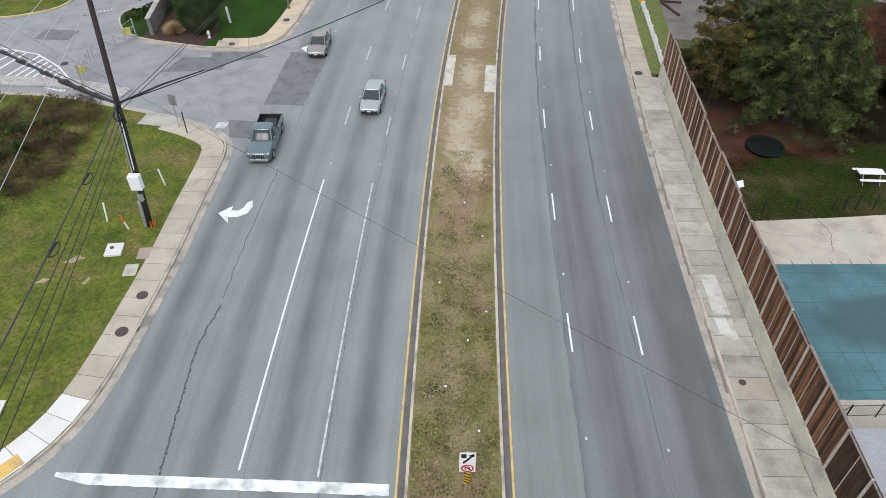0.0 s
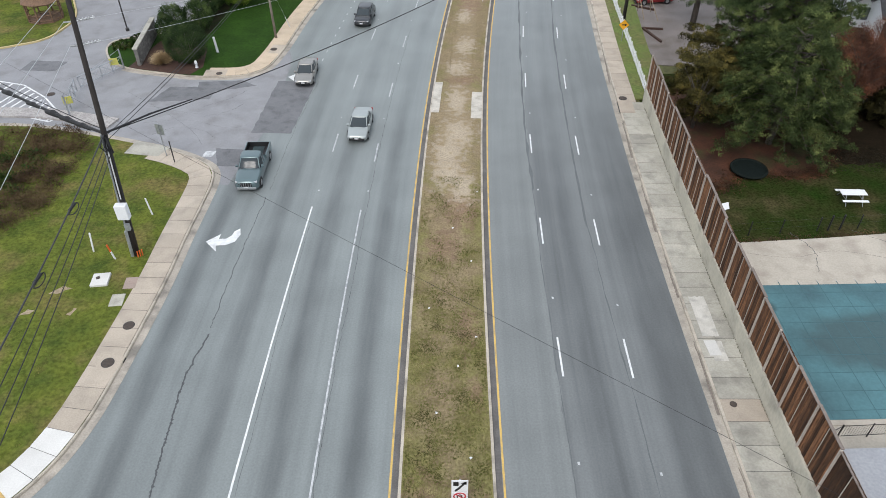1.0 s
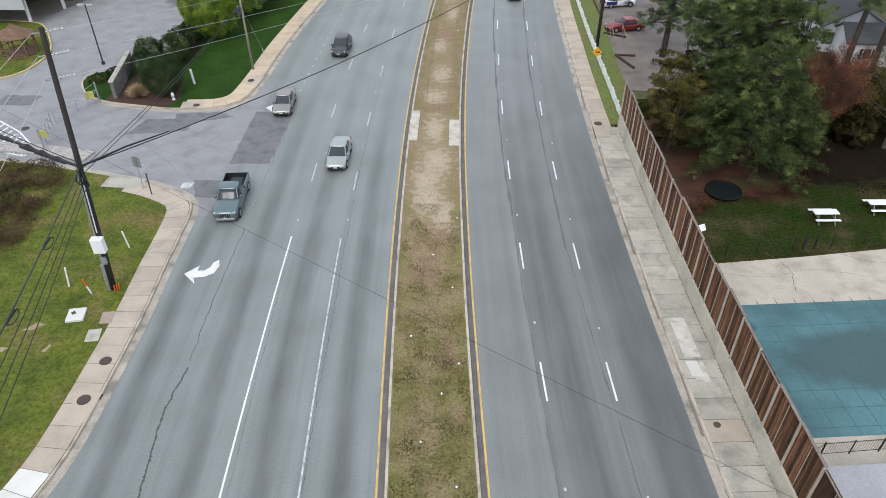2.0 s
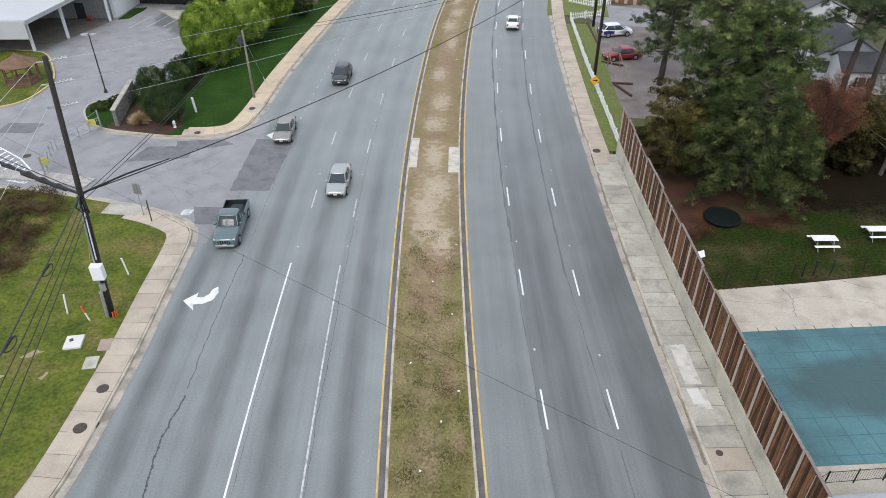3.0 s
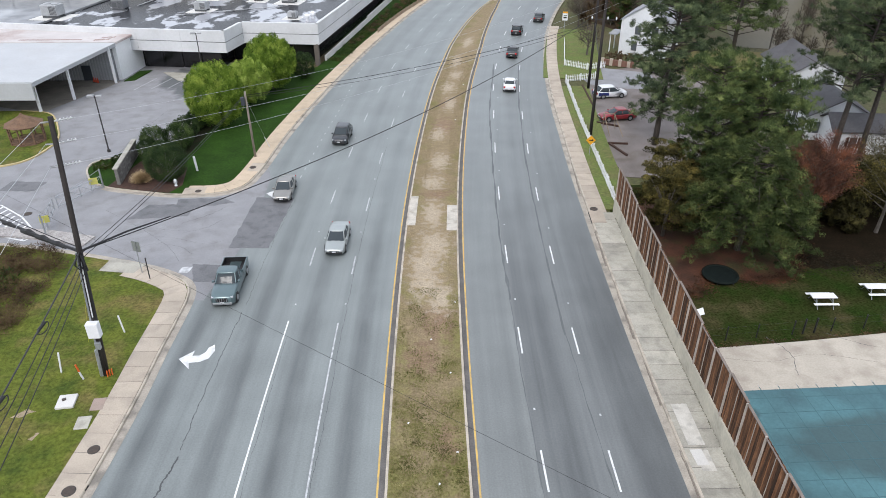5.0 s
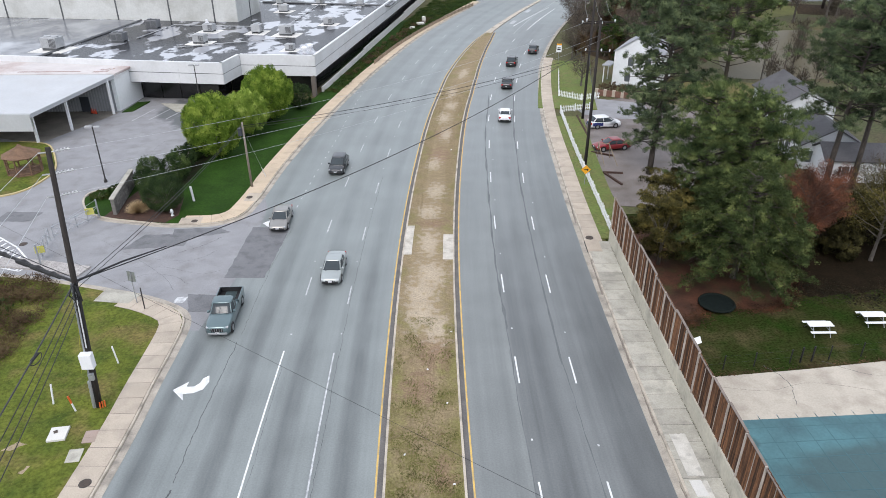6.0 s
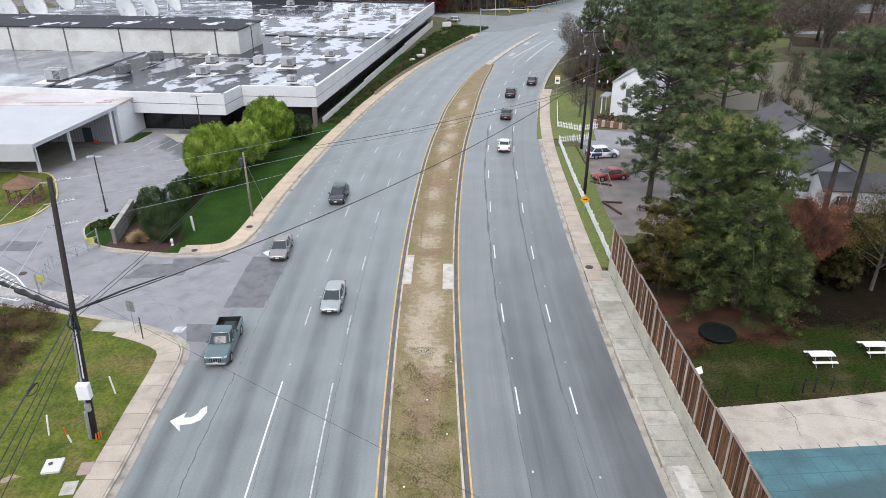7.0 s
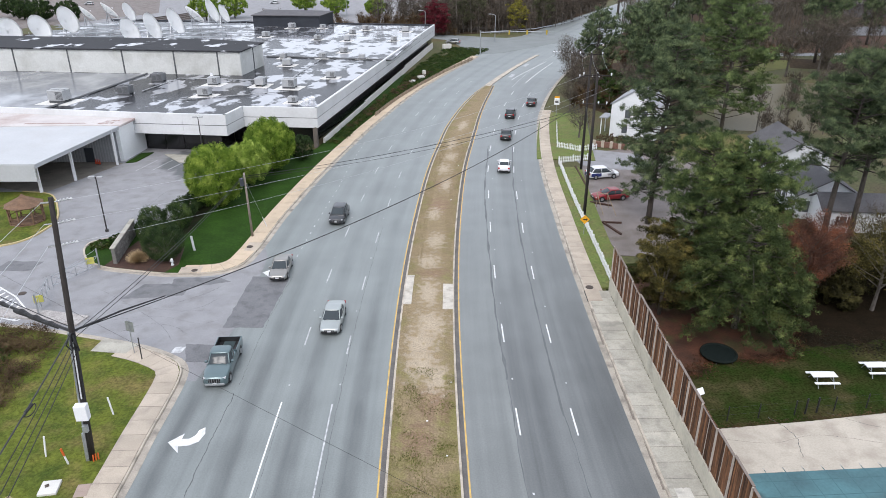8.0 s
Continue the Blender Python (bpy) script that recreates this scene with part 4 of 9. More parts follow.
def railing(name, pts, h, label, gap=0.14, post=1.8, group=""):
    """An iron railing: posts, two rails and upright bars along plan points."""
    r = thing(name, label, "fence", group=group)
    for a, b in zip(pts, pts[1:]):
        a, b = Vector((*a, 0)), Vector((*b, 0))
        L = (b - a).length
        n = max(1, round(L / post))
        for z in (h - 0.04, 0.2):
            bm = bmesh.new()
            tube(bm, [a + Vector((0, 0, z)), b + Vector((0, 0, z))], 0.018, 5)
            part("rail", bm, IRON, r)
        for i in range(n + 1):
            p = a.lerp(b, i / n)
            bm = bmesh.new()
            tube(bm, [p + Vector((0, 0, -0.03)), p + Vector((0, 0, h + 0.06))], 0.038, 6)
            part("post", bm, IRON, r)
        bm = bmesh.new()
        k = int(L / gap)
        for i in range(k):
            p = a.lerp(b, (i + 0.5) / k)
            tube(bm, [p + Vector((0, 0, 0.2)), p + Vector((0, 0, h))], 0.009, 4)
        tagged(part("infill", bm, IRON, r), kind="stuff")
    return r


railing("iron_railing", [(19.6, 20.6), (21.0, 21.2), (27.5, 21.4)], 1.1, "black iron railing beside the pool house")
yard_fence = thing("yard_fence", "thin dark iron posts with wires between pool deck and grass", "fence")
fence_x = [20.3, 22.5, 24.84, 27.6, 28.42, 29.3, 30.65, 33.2, 35.4, 37.6, 39.9, 42.2, 44.5, 46.8]
for x in fence_x:
    bm = bmesh.new()
    y, w = 38.05 + 0.075 * (x - 20.3), 0.07 if x in (28.42, 29.3) else 0.045
    tube(bm, [(x, y, -0.04), (x, y, 1.28 if w > 0.05 else 1.2)], w, 6)
    part("post", bm, BLACK, yard_fence)
for z in (0.5, 1.1):
    for x0, x1 in zip(fence_x, fence_x[1:]):
        bm = bmesh.new()
        tube(bm, [(x0, 38.05 + 0.075 * (x0 - 20.3), z), (x1, 38.05 + 0.075 * (x1 - 20.3), z)], 0.004, 4)
        part("wire", bm, IRON, yard_fence)
n = 1500
x = rng.uniform(20.3, 48, n)
pos = np.column_stack([x, 37.45 + 0.073 * (x - 21.8) + np.abs(rng.normal(size=n)) * 0.28 - 0.12, np.full(n, 0.035)])
tagged(leaf_mesh("leaf_litter", pos, units(n) * (1, 1, 0.1), 0.12, 0.07, leafmat("fallen_brown_leaves", (0.03, 0.02, 0.013), (0.08, 0.045, 0.026), (0.16, 0.095, 0.05))), "brown leaf litter along the edge of the pool deck", "litter", kind="stuff")

# garden floor under the pines
bm = bmesh.new()
ring = smooth_line([(20.4, 57), (20.6, 47), (21.2, 44.2), (23, 44.4), (24.8, 46.4), (28.5, 45.6), (31, 46.2), (33, 48.5), (35, 54), (31, 60), (24, 61), (20.4, 57)], 40)[:-1]
prism(bm, [(x + 0.3 * noise.noise(Vector((x * 0.9, y * 0.9, 3))), y + 0.3 * noise.noise(Vector((x * 0.9, y * 0.9, 8)))) for x, y in ring[::4]], -0.05, -0.02)
tagged(part("pine_straw_floor", bm, LITTER), "red-brown pine straw under the trees", "ground cover", kind="structure")
edge = np.array(ring)[rng.integers(0, len(ring), 9000)] + rng.normal(size=(9000, 2)) * (0.5, 0.4)
pos = np.column_stack([edge, np.full(9000, 0.0)])
al = units(9000) * (1, 1, 0.2)
al /= np.linalg.norm(al, axis=1, keepdims=True)
tagged(leaf_mesh("fallen_straw", pos, al, 0.17, 0.07, leafmat("fallen_straw", (0.022, 0.016, 0.009), (0.06, 0.028, 0.016), (0.11, 0.048, 0.026))), "fallen red-brown pine straw in the grass", "litter", kind="stuff")
# soil under the right-hand trees; their shade is put into its near-black colour
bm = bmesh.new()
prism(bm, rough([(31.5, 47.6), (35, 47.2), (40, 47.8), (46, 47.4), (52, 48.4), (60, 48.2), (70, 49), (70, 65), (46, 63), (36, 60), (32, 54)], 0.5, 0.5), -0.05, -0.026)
# near-black leaves blur the edge of that painted shade
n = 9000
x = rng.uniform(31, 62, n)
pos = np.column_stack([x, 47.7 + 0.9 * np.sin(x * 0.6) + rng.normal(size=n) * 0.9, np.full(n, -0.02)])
tagged(leaf_mesh("fallen_leaves", pos, units(n) * (1, 1, 0.1), 0.2, 0.13, leafmat("shade_edge_leaves", (0.008, 0.008, 0.005), (0.020, 0.016, 0.009), (0.045, 0.030, 0.017))), "dark leaf scraps that soften the edge of the shade-toned soil", "litter", kind="stuff")
tagged(part("leaf_mould", bm, mat("tree_shade_ground", (0.020, 0.014, 0.009), (0.012, 0.010, 0.006), spec=0.03, scale=0.8, fine=8, var=0.35, bump=0.6)), "dark soil under the trees, tree shade in its colour", "ground cover", kind="structure")
# grass colour is darkened to carry the trees' shade, besides its bare-earth stains
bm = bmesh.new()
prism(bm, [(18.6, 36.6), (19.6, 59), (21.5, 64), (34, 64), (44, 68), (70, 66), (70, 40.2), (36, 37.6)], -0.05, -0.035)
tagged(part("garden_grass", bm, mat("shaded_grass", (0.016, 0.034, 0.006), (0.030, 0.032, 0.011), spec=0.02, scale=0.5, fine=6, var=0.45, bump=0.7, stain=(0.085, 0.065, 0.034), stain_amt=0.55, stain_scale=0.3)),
       "green garden grass with bare earth, darkened for tree shade", "grass", kind="structure")
bm = bmesh.new()
prism(bm, [(23.3, 66), (23.0, 74), (24.6, 84), (26.2, 93), (26.6, 97.2), (29, 103.6), (36, 106), (44, 100), (46, 84), (44, 70), (34, 64)], -0.05, 0.0)
tagged(part("gravel_yard", bm, GRAVEL), "grey-brown gravel parking yard", "yard", kind="structure")
bm = bmesh.new()
prism(bm, [(26.4, 107.0), (30.8, 105.8), (37.5, 102.6), (37, 95), (32, 95.2), (27.2, 97.6), (26.2, 103)], -0.05, 0.012)
tagged(part("driveway", bm, LOT), "grey asphalt driveway beside the gravel yard", "driveway", kind="structure")
bm = bmesh.new()
road_strip(bm, 60.0, 99.5, 14.9, 19.6, -0.05, 0.10)
road_strip(bm, 103.5, 135, 13.2, 22, -0.05, 0.10)
tagged(part("roadside_grass", bm, mat("roadside_grass", (0.115, 0.165, 0.034), (0.125, 0.135, 0.04), scale=0.5, fine=5, var=0.3, bump=0.6, stain=(0.16, 0.13, 0.06), stain_amt=0.6, stain_scale=0.4)),
       "green roadside grass strip", "grass", kind="structure")
bm = bmesh.new()
prism(bm, smooth_line([(57, 116.5), (66, 114.6), (78, 117), (90, 130), (101, 148), (97, 156), (84, 155.5), (73, 150), (62, 132), (57, 116.5)], 5)[:-1], -0.05, -0.01)
tagged(part("pond", bm, WATER), "muddy brown pond with sky reflections", "water", kind="structure")


def picnic_table(name, m, label):
    t = thing(name, label, "picnic table", m, group="picnic tables")
    bm = bmesh.new()
    box(bm, -0.95, 0.95, -0.36, 0.36, 0.72, 0.77, 0.015)
    part("tabletop", bm, WHITEPAINT, t)
    for s in (-1, 1):
        bm = bmesh.new()
        box(bm, -0.95, 0.95, s * 0.72 - 0.13, s * 0.72 + 0.13, 0.42, 0.46, 0.012)
        part("bench_seat", bm, WHITEPAINT, t)
    for s in (-0.62, 0.62):
        bm = bmesh.new()
        for k in (-1, 1):
            tube(bm, [(s, k * 0.78, -0.03), (s, k * 0.25, 0.72)], 0.03, 6)
        tube(bm, [(s, -0.8, 0.40), (s, 0.8, 0.40)], 0.025, 6)
        part("leg_frame", bm, STEEL, t)
    return t


picnic_table("picnic_table", pose(31.7, 42.2, 0.0, 0, 0, -3), "white picnic table with two benches on the grass")
picnic_table("picnic_table", pose(36.6, 43.2, 0.0, 0, 0, -3), "white picnic table with two benches on the grass")


def sign(name, m, w, h, z, material, label, post_h, diamond=False, face=True, post_mat=None, marks=()):
    """A flat sign on a post; its plate faces -y."""
    t = thing(name, label, "sign", m)
    bm = bmesh.new()
    tube(bm, [(0, 0.03, -0.05), (0, 0.03, post_h)], 0.035, 6)
    part("post", bm, post_mat or STEEL, t)
    bm = bmesh.new()
    box(bm, -w / 2, w / 2, -0.012, 0.0, -h / 2, h / 2, 0.0, pose(0, -0.02, z, 0, 45 if diamond else 0, 0))
    part("plate", bm, material, t)
    for k, (x0, x1, z0, z1, mt, nm, ang) in enumerate(marks):
        bm = bmesh.new()
        box(bm, -(x1 - x0) / 2, (x1 - x0) / 2, -0.008, 0.0, -(z1 - z0) / 2, (z1 - z0) / 2, 0.0, pose((x0 + x1) / 2, -0.036, z + (z0 + z1) / 2, 0, ang, 0))
        part(nm, bm, mt, t)
    return t


sign("yard_sign", pose(21.4, 39.3, 0, -35, 0, 20), 0.75, 0.5, 1.45, WHITEPAINT, "small white sign board beside the board fence", 1.5)
sign("curve_sign", pose(20.75, 71.7, 0, 0, 0, -6), 0.78, 0.78, 1.9, ORANGE, "orange-yellow diamond warning sign with a black arrow", 2.2, True, post_mat=STEEL,
     marks=[(-0.2, 0.12, -0.05, 0.05, BLACK, "arrow_shaft", 0), (0.08, 0.26, -0.1, 0.1, BLACK, "arrow_head", 45)])
sign("speed_sign", pose(29.9, 128.8, 0, 0, 0, -12), 0.95, 1.25, 2.7, WHITEPAINT, "white regulatory road sign with an orange top panel", 3.4,
     marks=[(-0.3, 0.3, -0.25, 0.05, BLACK, "sign_bar", 0), (-0.3, 0.3, 0.2, 0.3, BLACK, "sign_bar", 0), (-0.46, 0.46, 0.66, 0.95, ORANGE, "top_panel", 0)])


# white picket fence beside the pavement
def picket_fence(name, pts, label, h=0.95):
    t = thing(name, label, "fence", group="white picket fences")
    bmp = bmesh.new()
    box(bmp, -0.075, 0.075, -0.014, 0.014, 0.02, h)
    me = bpy.data.meshes.new("picket")
    for v in bmp.verts:
        if v.co.z > 0.5 and abs(v.co.x) > 0.01:
            v.co.x *= 0.45
    bmp.to_mesh(me)
    bmp.free()
    me.materials.append(WHITEPAINT)
    for a, b in zip(pts, pts[1:]):
        a, b = Vector((*a, 0.1)), Vector((*b, 0.1))
        ang = math.degrees(math.atan2(b.y - a.y, b.x - a.x))
        L = (b - a).length
        n = int(L / 0.28)
        for i in range(n):
            p = a.lerp(b, (i + 0.5) / n)
            shared("picket", me, t, pose(p.x, p.y, p.z, 0, 0, ang))
        for z in (0.25, 0.7):
            bm = bmesh.new()
            tube(bm, [a + Vector((0, 0, z)), b + Vector((0, 0, z))], 0.04, 4)
            part("rail", bm, WHITEPAINT, t)
        for i in range(int(L / 2.4) + 1):
            p = a.lerp(b, min(1, i * 2.4 / L))
            bm = bmesh.new()
            box(bm, -0.06, 0.06, -0.06, 0.06, -0.1, h + 0.12, 0.01, pose(p.x, p.y, p.z, 0, 0, ang))
            part("post", bm, WHITEPAINT, t)
    return t


fl = [road_point(y, o) for y, o in ((60.4, 17.75), (66, 17.72), (72, 17.6), (78, 17.4), (84, 17.15), (90, 16.95), (96, 16.7), (101.5, 16.4))]
picket_fence("picket_fence", fl, "white painted picket fence along the pavement")
picket_fence("picket_fence", [fl[-1], (28.6, 100.0)], "white picket fence beside the driveway")
picket_fence("picket_fence", [(25.4, 107.2), (28.4, 104.6), (31.5, 105.6)], "white picket fence in front of the small lawn")
picket_fence("picket_fence", [(25.4, 107.2), (28.3, 121)], "white picket fence beside the small lawn")


# ---- houses ----
def gable_house(name, m, w, d, h, rise, label, wallm, roofm, wins=(), over=0.35, chimney=None, shutters=True):
    """A house w by d with a ridge along y; windows are (side, along, z, width, height)."""
    t = thing(name, label, "house", m)
    bm = bmesh.new()
    prof = [(-w / 2, 0), (w / 2, 0), (w / 2, h), (0, h + rise), (-w / 2, h)]
    lo = [bm.verts.new((x, -d / 2, z)) for x, z in prof]
    hi = [bm.verts.new((x, d / 2, z)) for x, z in prof]
    bm.faces.new(lo)
    bm.faces.new(hi[::-1])
    for i in range(5):
        j = (i + 1) % 5
        bm.faces.new((lo[j], lo[i], hi[i], hi[j]))
    part("wall", bm, wallm, t)
    sl = rise / (w / 2)
    for s in (-1, 1):
        bm = bmesh.new()
        a = [(0, h + rise + 0.06), (s * (w / 2 + over), h - sl * over + 0.06), (s * (w / 2 + over), h - sl * over + 0.2), (0, h + rise + 0.2)]
        q = [bm.verts.new((x, -d / 2 - over, z)) for x, z in a]
        r = [bm.verts.new((x, d / 2 + over, z)) for x, z in a]
        bm.faces.new(q)
        bm.faces.new(r)
        for i in range(4):
            j = (i + 1) % 4
            bm.faces.new((q[i], q[j], r[j], r[i]))
        bmesh.ops.recalc_face_normals(bm, faces=bm.faces)
        part("roof", bm, roofm, t)
    for side, u, z, ww, hh in wins:
        base = {"s": pose(u, -d / 2, z), "n": pose(u, d / 2, z, 0, 0, 180), "w": pose(-w / 2, u, z, 0, 0, -90), "e": pose(w / 2, u, z, 0, 0, 90)}[side]
        bm = bmesh.new()
        box(bm, -ww / 2 - 0.07, ww / 2 + 0.07, -0.05, 0.02, -hh / 2 - 0.07, hh / 2 + 0.07, 0.01, base)
        win = part("window", bm, WHITEPAINT, t)
        bm = bmesh.new()
        box(bm, -ww / 2, ww / 2, -0.065, -0.045, -hh / 2, hh / 2, 0, base)
        part("pane", bm, GLASSDARK, win)
        for k in (-1, 1) if shutters else ():
            bm = bmesh.new()
            box(bm, k * (ww / 2 + 0.22) - 0.12, k * (ww / 2 + 0.22) + 0.12, -0.04, 0.02, -hh / 2, hh / 2, 0, base)
            part("shutter", bm, BLACK, win)
    if chimney:
        bm = bmesh.new()
        box(bm, chimney[0] - 0.35, chimney[0] + 0.35, chimney[1] - 0.35, chimney[1] + 0.35, h - 0.5, chimney[2], 0.02)
        part("chimney", bm, BRICK, t, "brown brick chimney")
    return t


gable_house("white_house", pose(41.6, 116.0, 0, 0, 0, -31.6), 7.6, 10, 5.5, 2.5, "tall white sided house with a pale grey roof", SIDING, PALEROOF,
            [("s", -1.0, 4.1, 0.9, 1.4), ("s", -1.3, 1.5, 0.9, 1.4), ("s", 1.8, 4.1, 0.9, 1.4), ("w", -2, 4.1, 0.9, 1.4), ("w", 2, 4.1, 0.9, 1.4)], 0.2, (0.2, 3.6, 9.6), False)
porch = thing("porch", "small white porch against the house wall", "porch", pose(35.75, 115.7, 0, 0, 0, -31.6))
for x, y in ((-0.6, -1.3), (-0.6, 1.5)):
    bm = bmesh.new()
    tube(bm, [(x, y, -0.02), (x, y, 2.9)], 0.09, 8)
    part("column", bm, WHITEPAINT, porch)
bm = bmesh.new()
box(bm, -0.9, 0.5, -1.6, 1.8, 2.9, 3.1, 0.03)
part("roof", bm, PALEROOF, porch)
gable_house("bungalow", pose(56.9, 95.2, 0, 0, 0, -8), 7.6, 10.6, 3.0, 2.2, "white bungalow with a dark grey shingle roof", SIDING, SHINGLE,
            [("w", -3.4, 1.7, 0.9, 1.3), ("w", -0.6, 1.7, 0.9, 1.3), ("w", 2.6, 1.7, 0.9, 1.3), ("s", -1.6, 1.7, 0.9, 1.3)])
gable_house("bungalow", pose(51.4, 78.0, 0, 0, 0, -10.5), 7.0, 7.4, 3.0, 2.0, "white bungalow with a dark grey shingle roof and shutters", SIDING, SHINGLE,
            [("w", -2.2, 1.6, 0.8, 1.4), ("w", 0.6, 1.6, 0.8, 1.4), ("w", 2.6, 1.6, 0.8, 1.4), ("s", -2.4, 1.6, 0.8, 1.4)])
gable_house("garage_wing", pose(55.6, 71.9, 0, 0, 0, 81), 4.4, 14.6, 2.6, 1.3, "long white garage wing with a grey roof", SIDING, SHINGLE, [("w", 5.0, 1.4, 0.8, 1.1)], 0.25)
bed = thing("brick_planter", "low brown brick planter with bare shrubs", "planter")
bm = bmesh.new()
box(bm, -2.9, 2.9, -0.2, 0.2, 0, 0.9, 0.02, pose(34.0, 106.4, 0, 0, 0, -26.5))
part("wall", bm, BRICK, bed)
for k in range(5):
    bm = bmesh.new()
    box(bm, -0.24, 0.24, -0.25, 0.25, 0, 1.05, 0.02, pose(34.0 + (k - 2) * 1.22, 106.4 - (k - 2) * 0.61, 0, 0, 0, -26.5))
    part("pier", bm, CONC, bed)

tramp = thing("trampoline", "round dark blue-green garden trampoline under the trees", "trampoline", pose(25.4, 46.3, 0))
bm = bmesh.new()
tube(bm, [(0, 0, 0.26), (0, 0, 0.30)], 1.3, 28)
part("jump_mat", bm, mat("black_mesh_mat", (0.012, 0.017, 0.016), rough=0.95, spec=0.03, scale=3, var=0.2), tramp)
bm = bmesh.new()
tube(bm, [(1.38 * math.cos(a), 1.38 * math.sin(a), 0.3) for a in [2 * math.pi * k / 28 for k in range(29)]], 0.1, 6)
part("pad_ring", bm, mat("faded_blue_pad", (0.014, 0.019, 0.017), rough=0.9, spec=0.04, scale=3, var=0.2), tramp, "dull blue edge pad")
for k in range(6):
    a = 2 * math.pi * k / 6
    bm = bmesh.new()
    tube(bm, [(1.3 * math.cos(a), 1.3 * math.sin(a), -0.04), (1.36 * math.cos(a), 1.36 * math.sin(a), 0.28)], 0.025, 6)
    part("leg", bm, IRON, tramp)

# ---- east trees ----
pine("pine_tree", pose(27.8, 57.8, 0, 0, 0, 20), 15.2, 3.8, 0.14, 84, 238, PINE_LIGHT, "broad dark green pine with low sweeping limbs", dome=True, size=0.78, fill=2.0)
pine("pine_tree", pose(31.2, 57.0, 0, 0, 0, 80), 14.2, 4.5, 0.14, 84, 238, PINE_LIGHT, "broad dark green pine with low sweeping limbs", dome=True, size=0.78, fill=2.0)
pine("pine_tree", pose(29.2, 74.6, 0), 22.2, 4.3, 0.15, 135, 280, PINE, "tall dark pine beside the gravel yard", dome=True, needle=0.28, droop=0.2, size=0.84, lean=(1.2, 0.3))
P4 = pine("pine_tree", pose(47.2, 68.8, 0), 20.0, 5.8, 0.38, 62, 280, PINE, "tall pine with a bare trunk and high crown", needle=0.28, size=0.98, lean=(1.6, 0.4))
for x, y, s, a, z in ((50.4, 68.9, 0.95, 40, 1.0), (64, 82, 1.0, 200, 0.95)):
    copy_thing(P4, pose(x, y, 0, 0, 0, a) @ Matrix.Diagonal((s, s, z, 1)))
PF = pine("pine_tree", pose(44.5, 156, 0), 15.8, 5.0, 0.22, 60, 56, PINE, "dark pine beyond the white house", needle=0.75, dome=True, size=1.1)
pine("pine_tree", pose(54.4, 112, 0), 24.0, 6.4, 0.12, 110, 140, PINE_MID, "tall light green pine behind the white house", needle=0.40, size=1.0)
for x, y, s, a, z in ((58, 166, 1.1, 220, 1.05), (112, 184, 1.2, 80, 1.3), (84, 178, 1.1, 30, 1.3), (50, 140, 1.0, 120, 1.1), (72, 190, 1.2, 10, 1.3), (51, 128, 0.9, 50, 1.1)):
    copy_thing(PF, pose(x, y, 0, 0, 0, a) @ Matrix.Diagonal((s, s, z, 1)))
round_tree("magnolia", pose(23.0, 53.4, 0), 3.0, 4.1, 4.2, 30000, OLIVE, 0.16, "brownish olive evergreen magnolia beside the fence", trunk=0.2, lumps=75, loose=True)
round_tree("magnolia", pose(24.4, 57.6, 0), 2.7, 4.0, 4.4, 18000, OLIVE, 0.16, "brownish olive evergreen magnolia beside the fence", trunk=0.2, lumps=60, loose=True)
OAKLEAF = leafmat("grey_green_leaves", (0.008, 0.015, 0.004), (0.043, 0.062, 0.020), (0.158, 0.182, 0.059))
bough_tree("evergreen_oak", pose(28.7, 50.6, 0), 10.2, 5.5, 105, 266, OAKLEAF, 0.14, "broad grey-green evergreen tree with boughs to the ground")
bare_tree("maple", pose(35.9, 53.4, 0), 9.0, 2.9, "red-leaved maple with thin grey limbs", RED, 36000, leafy=0.12)
bare_tree("maple", pose(37.8, 55.6, 0, 0, 0, 70), 8.6, 2.5, "dark red-brown maple with thin limbs", RED, 30000, leafy=0.12)
bare_tree("bare_tree", pose(42.6, 52.8, 0), 8.2, 3.8, "half-bare tree with olive twigs", OLIVE, 9000, leafy=0.2, group="bare trees")
bare_tree("bare_tree", pose(46, 54.5, 0, 0, 0, 50), 8.5, 3.6, "half-bare tree with olive twigs", OLIVE, 8000, leafy=0.2, group="bare trees")
bare_tree("bare_tree", pose(30.3, 112.8, 0), 5.2, 2.2, "small bare garden tree", None, 1600, group="bare trees")
B1 = bare_tree("bare_tree", pose(36.5, 140, 0), 8.0, 3.6, "bare grey tree with a haze of twigs", None, 5200, group="bare trees")
for x, y, s, a in ((39, 147, 1.2, 30), (33.5, 133, 0.75, 90), (46, 131, 1.2, 200), (41, 163, 1.3, 120), (84, 131, 1.0, 310), (80, 159, 1.6, 70), (94, 165, 1.7, 250), (103, 167, 1.8, 20), (110, 174, 1.8, 110), (49, 62, 0.8, 10), (60, 64, 1.0, 60)):
    copy_thing(B1, pose(x, y, 0, 0, 0, a) @ Matrix.Scale(s, 4))
# olive leaf tones at about half strength: tree shade is put into the colour
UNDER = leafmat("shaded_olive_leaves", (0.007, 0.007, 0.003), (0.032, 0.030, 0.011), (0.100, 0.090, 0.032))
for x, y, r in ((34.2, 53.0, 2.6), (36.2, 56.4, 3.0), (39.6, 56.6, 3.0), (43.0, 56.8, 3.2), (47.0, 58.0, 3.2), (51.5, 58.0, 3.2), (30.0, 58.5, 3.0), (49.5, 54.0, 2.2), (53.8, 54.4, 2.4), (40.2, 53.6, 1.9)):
    round_tree("undergrowth_shrub", pose(x, y, 0), r, r * 0.85, r * 0.75, 5000, UNDER, 0.3, "olive shrub under the trees, leaves darkened for shade", "shrub", 60, 0.08, "undergrowth shrubs")
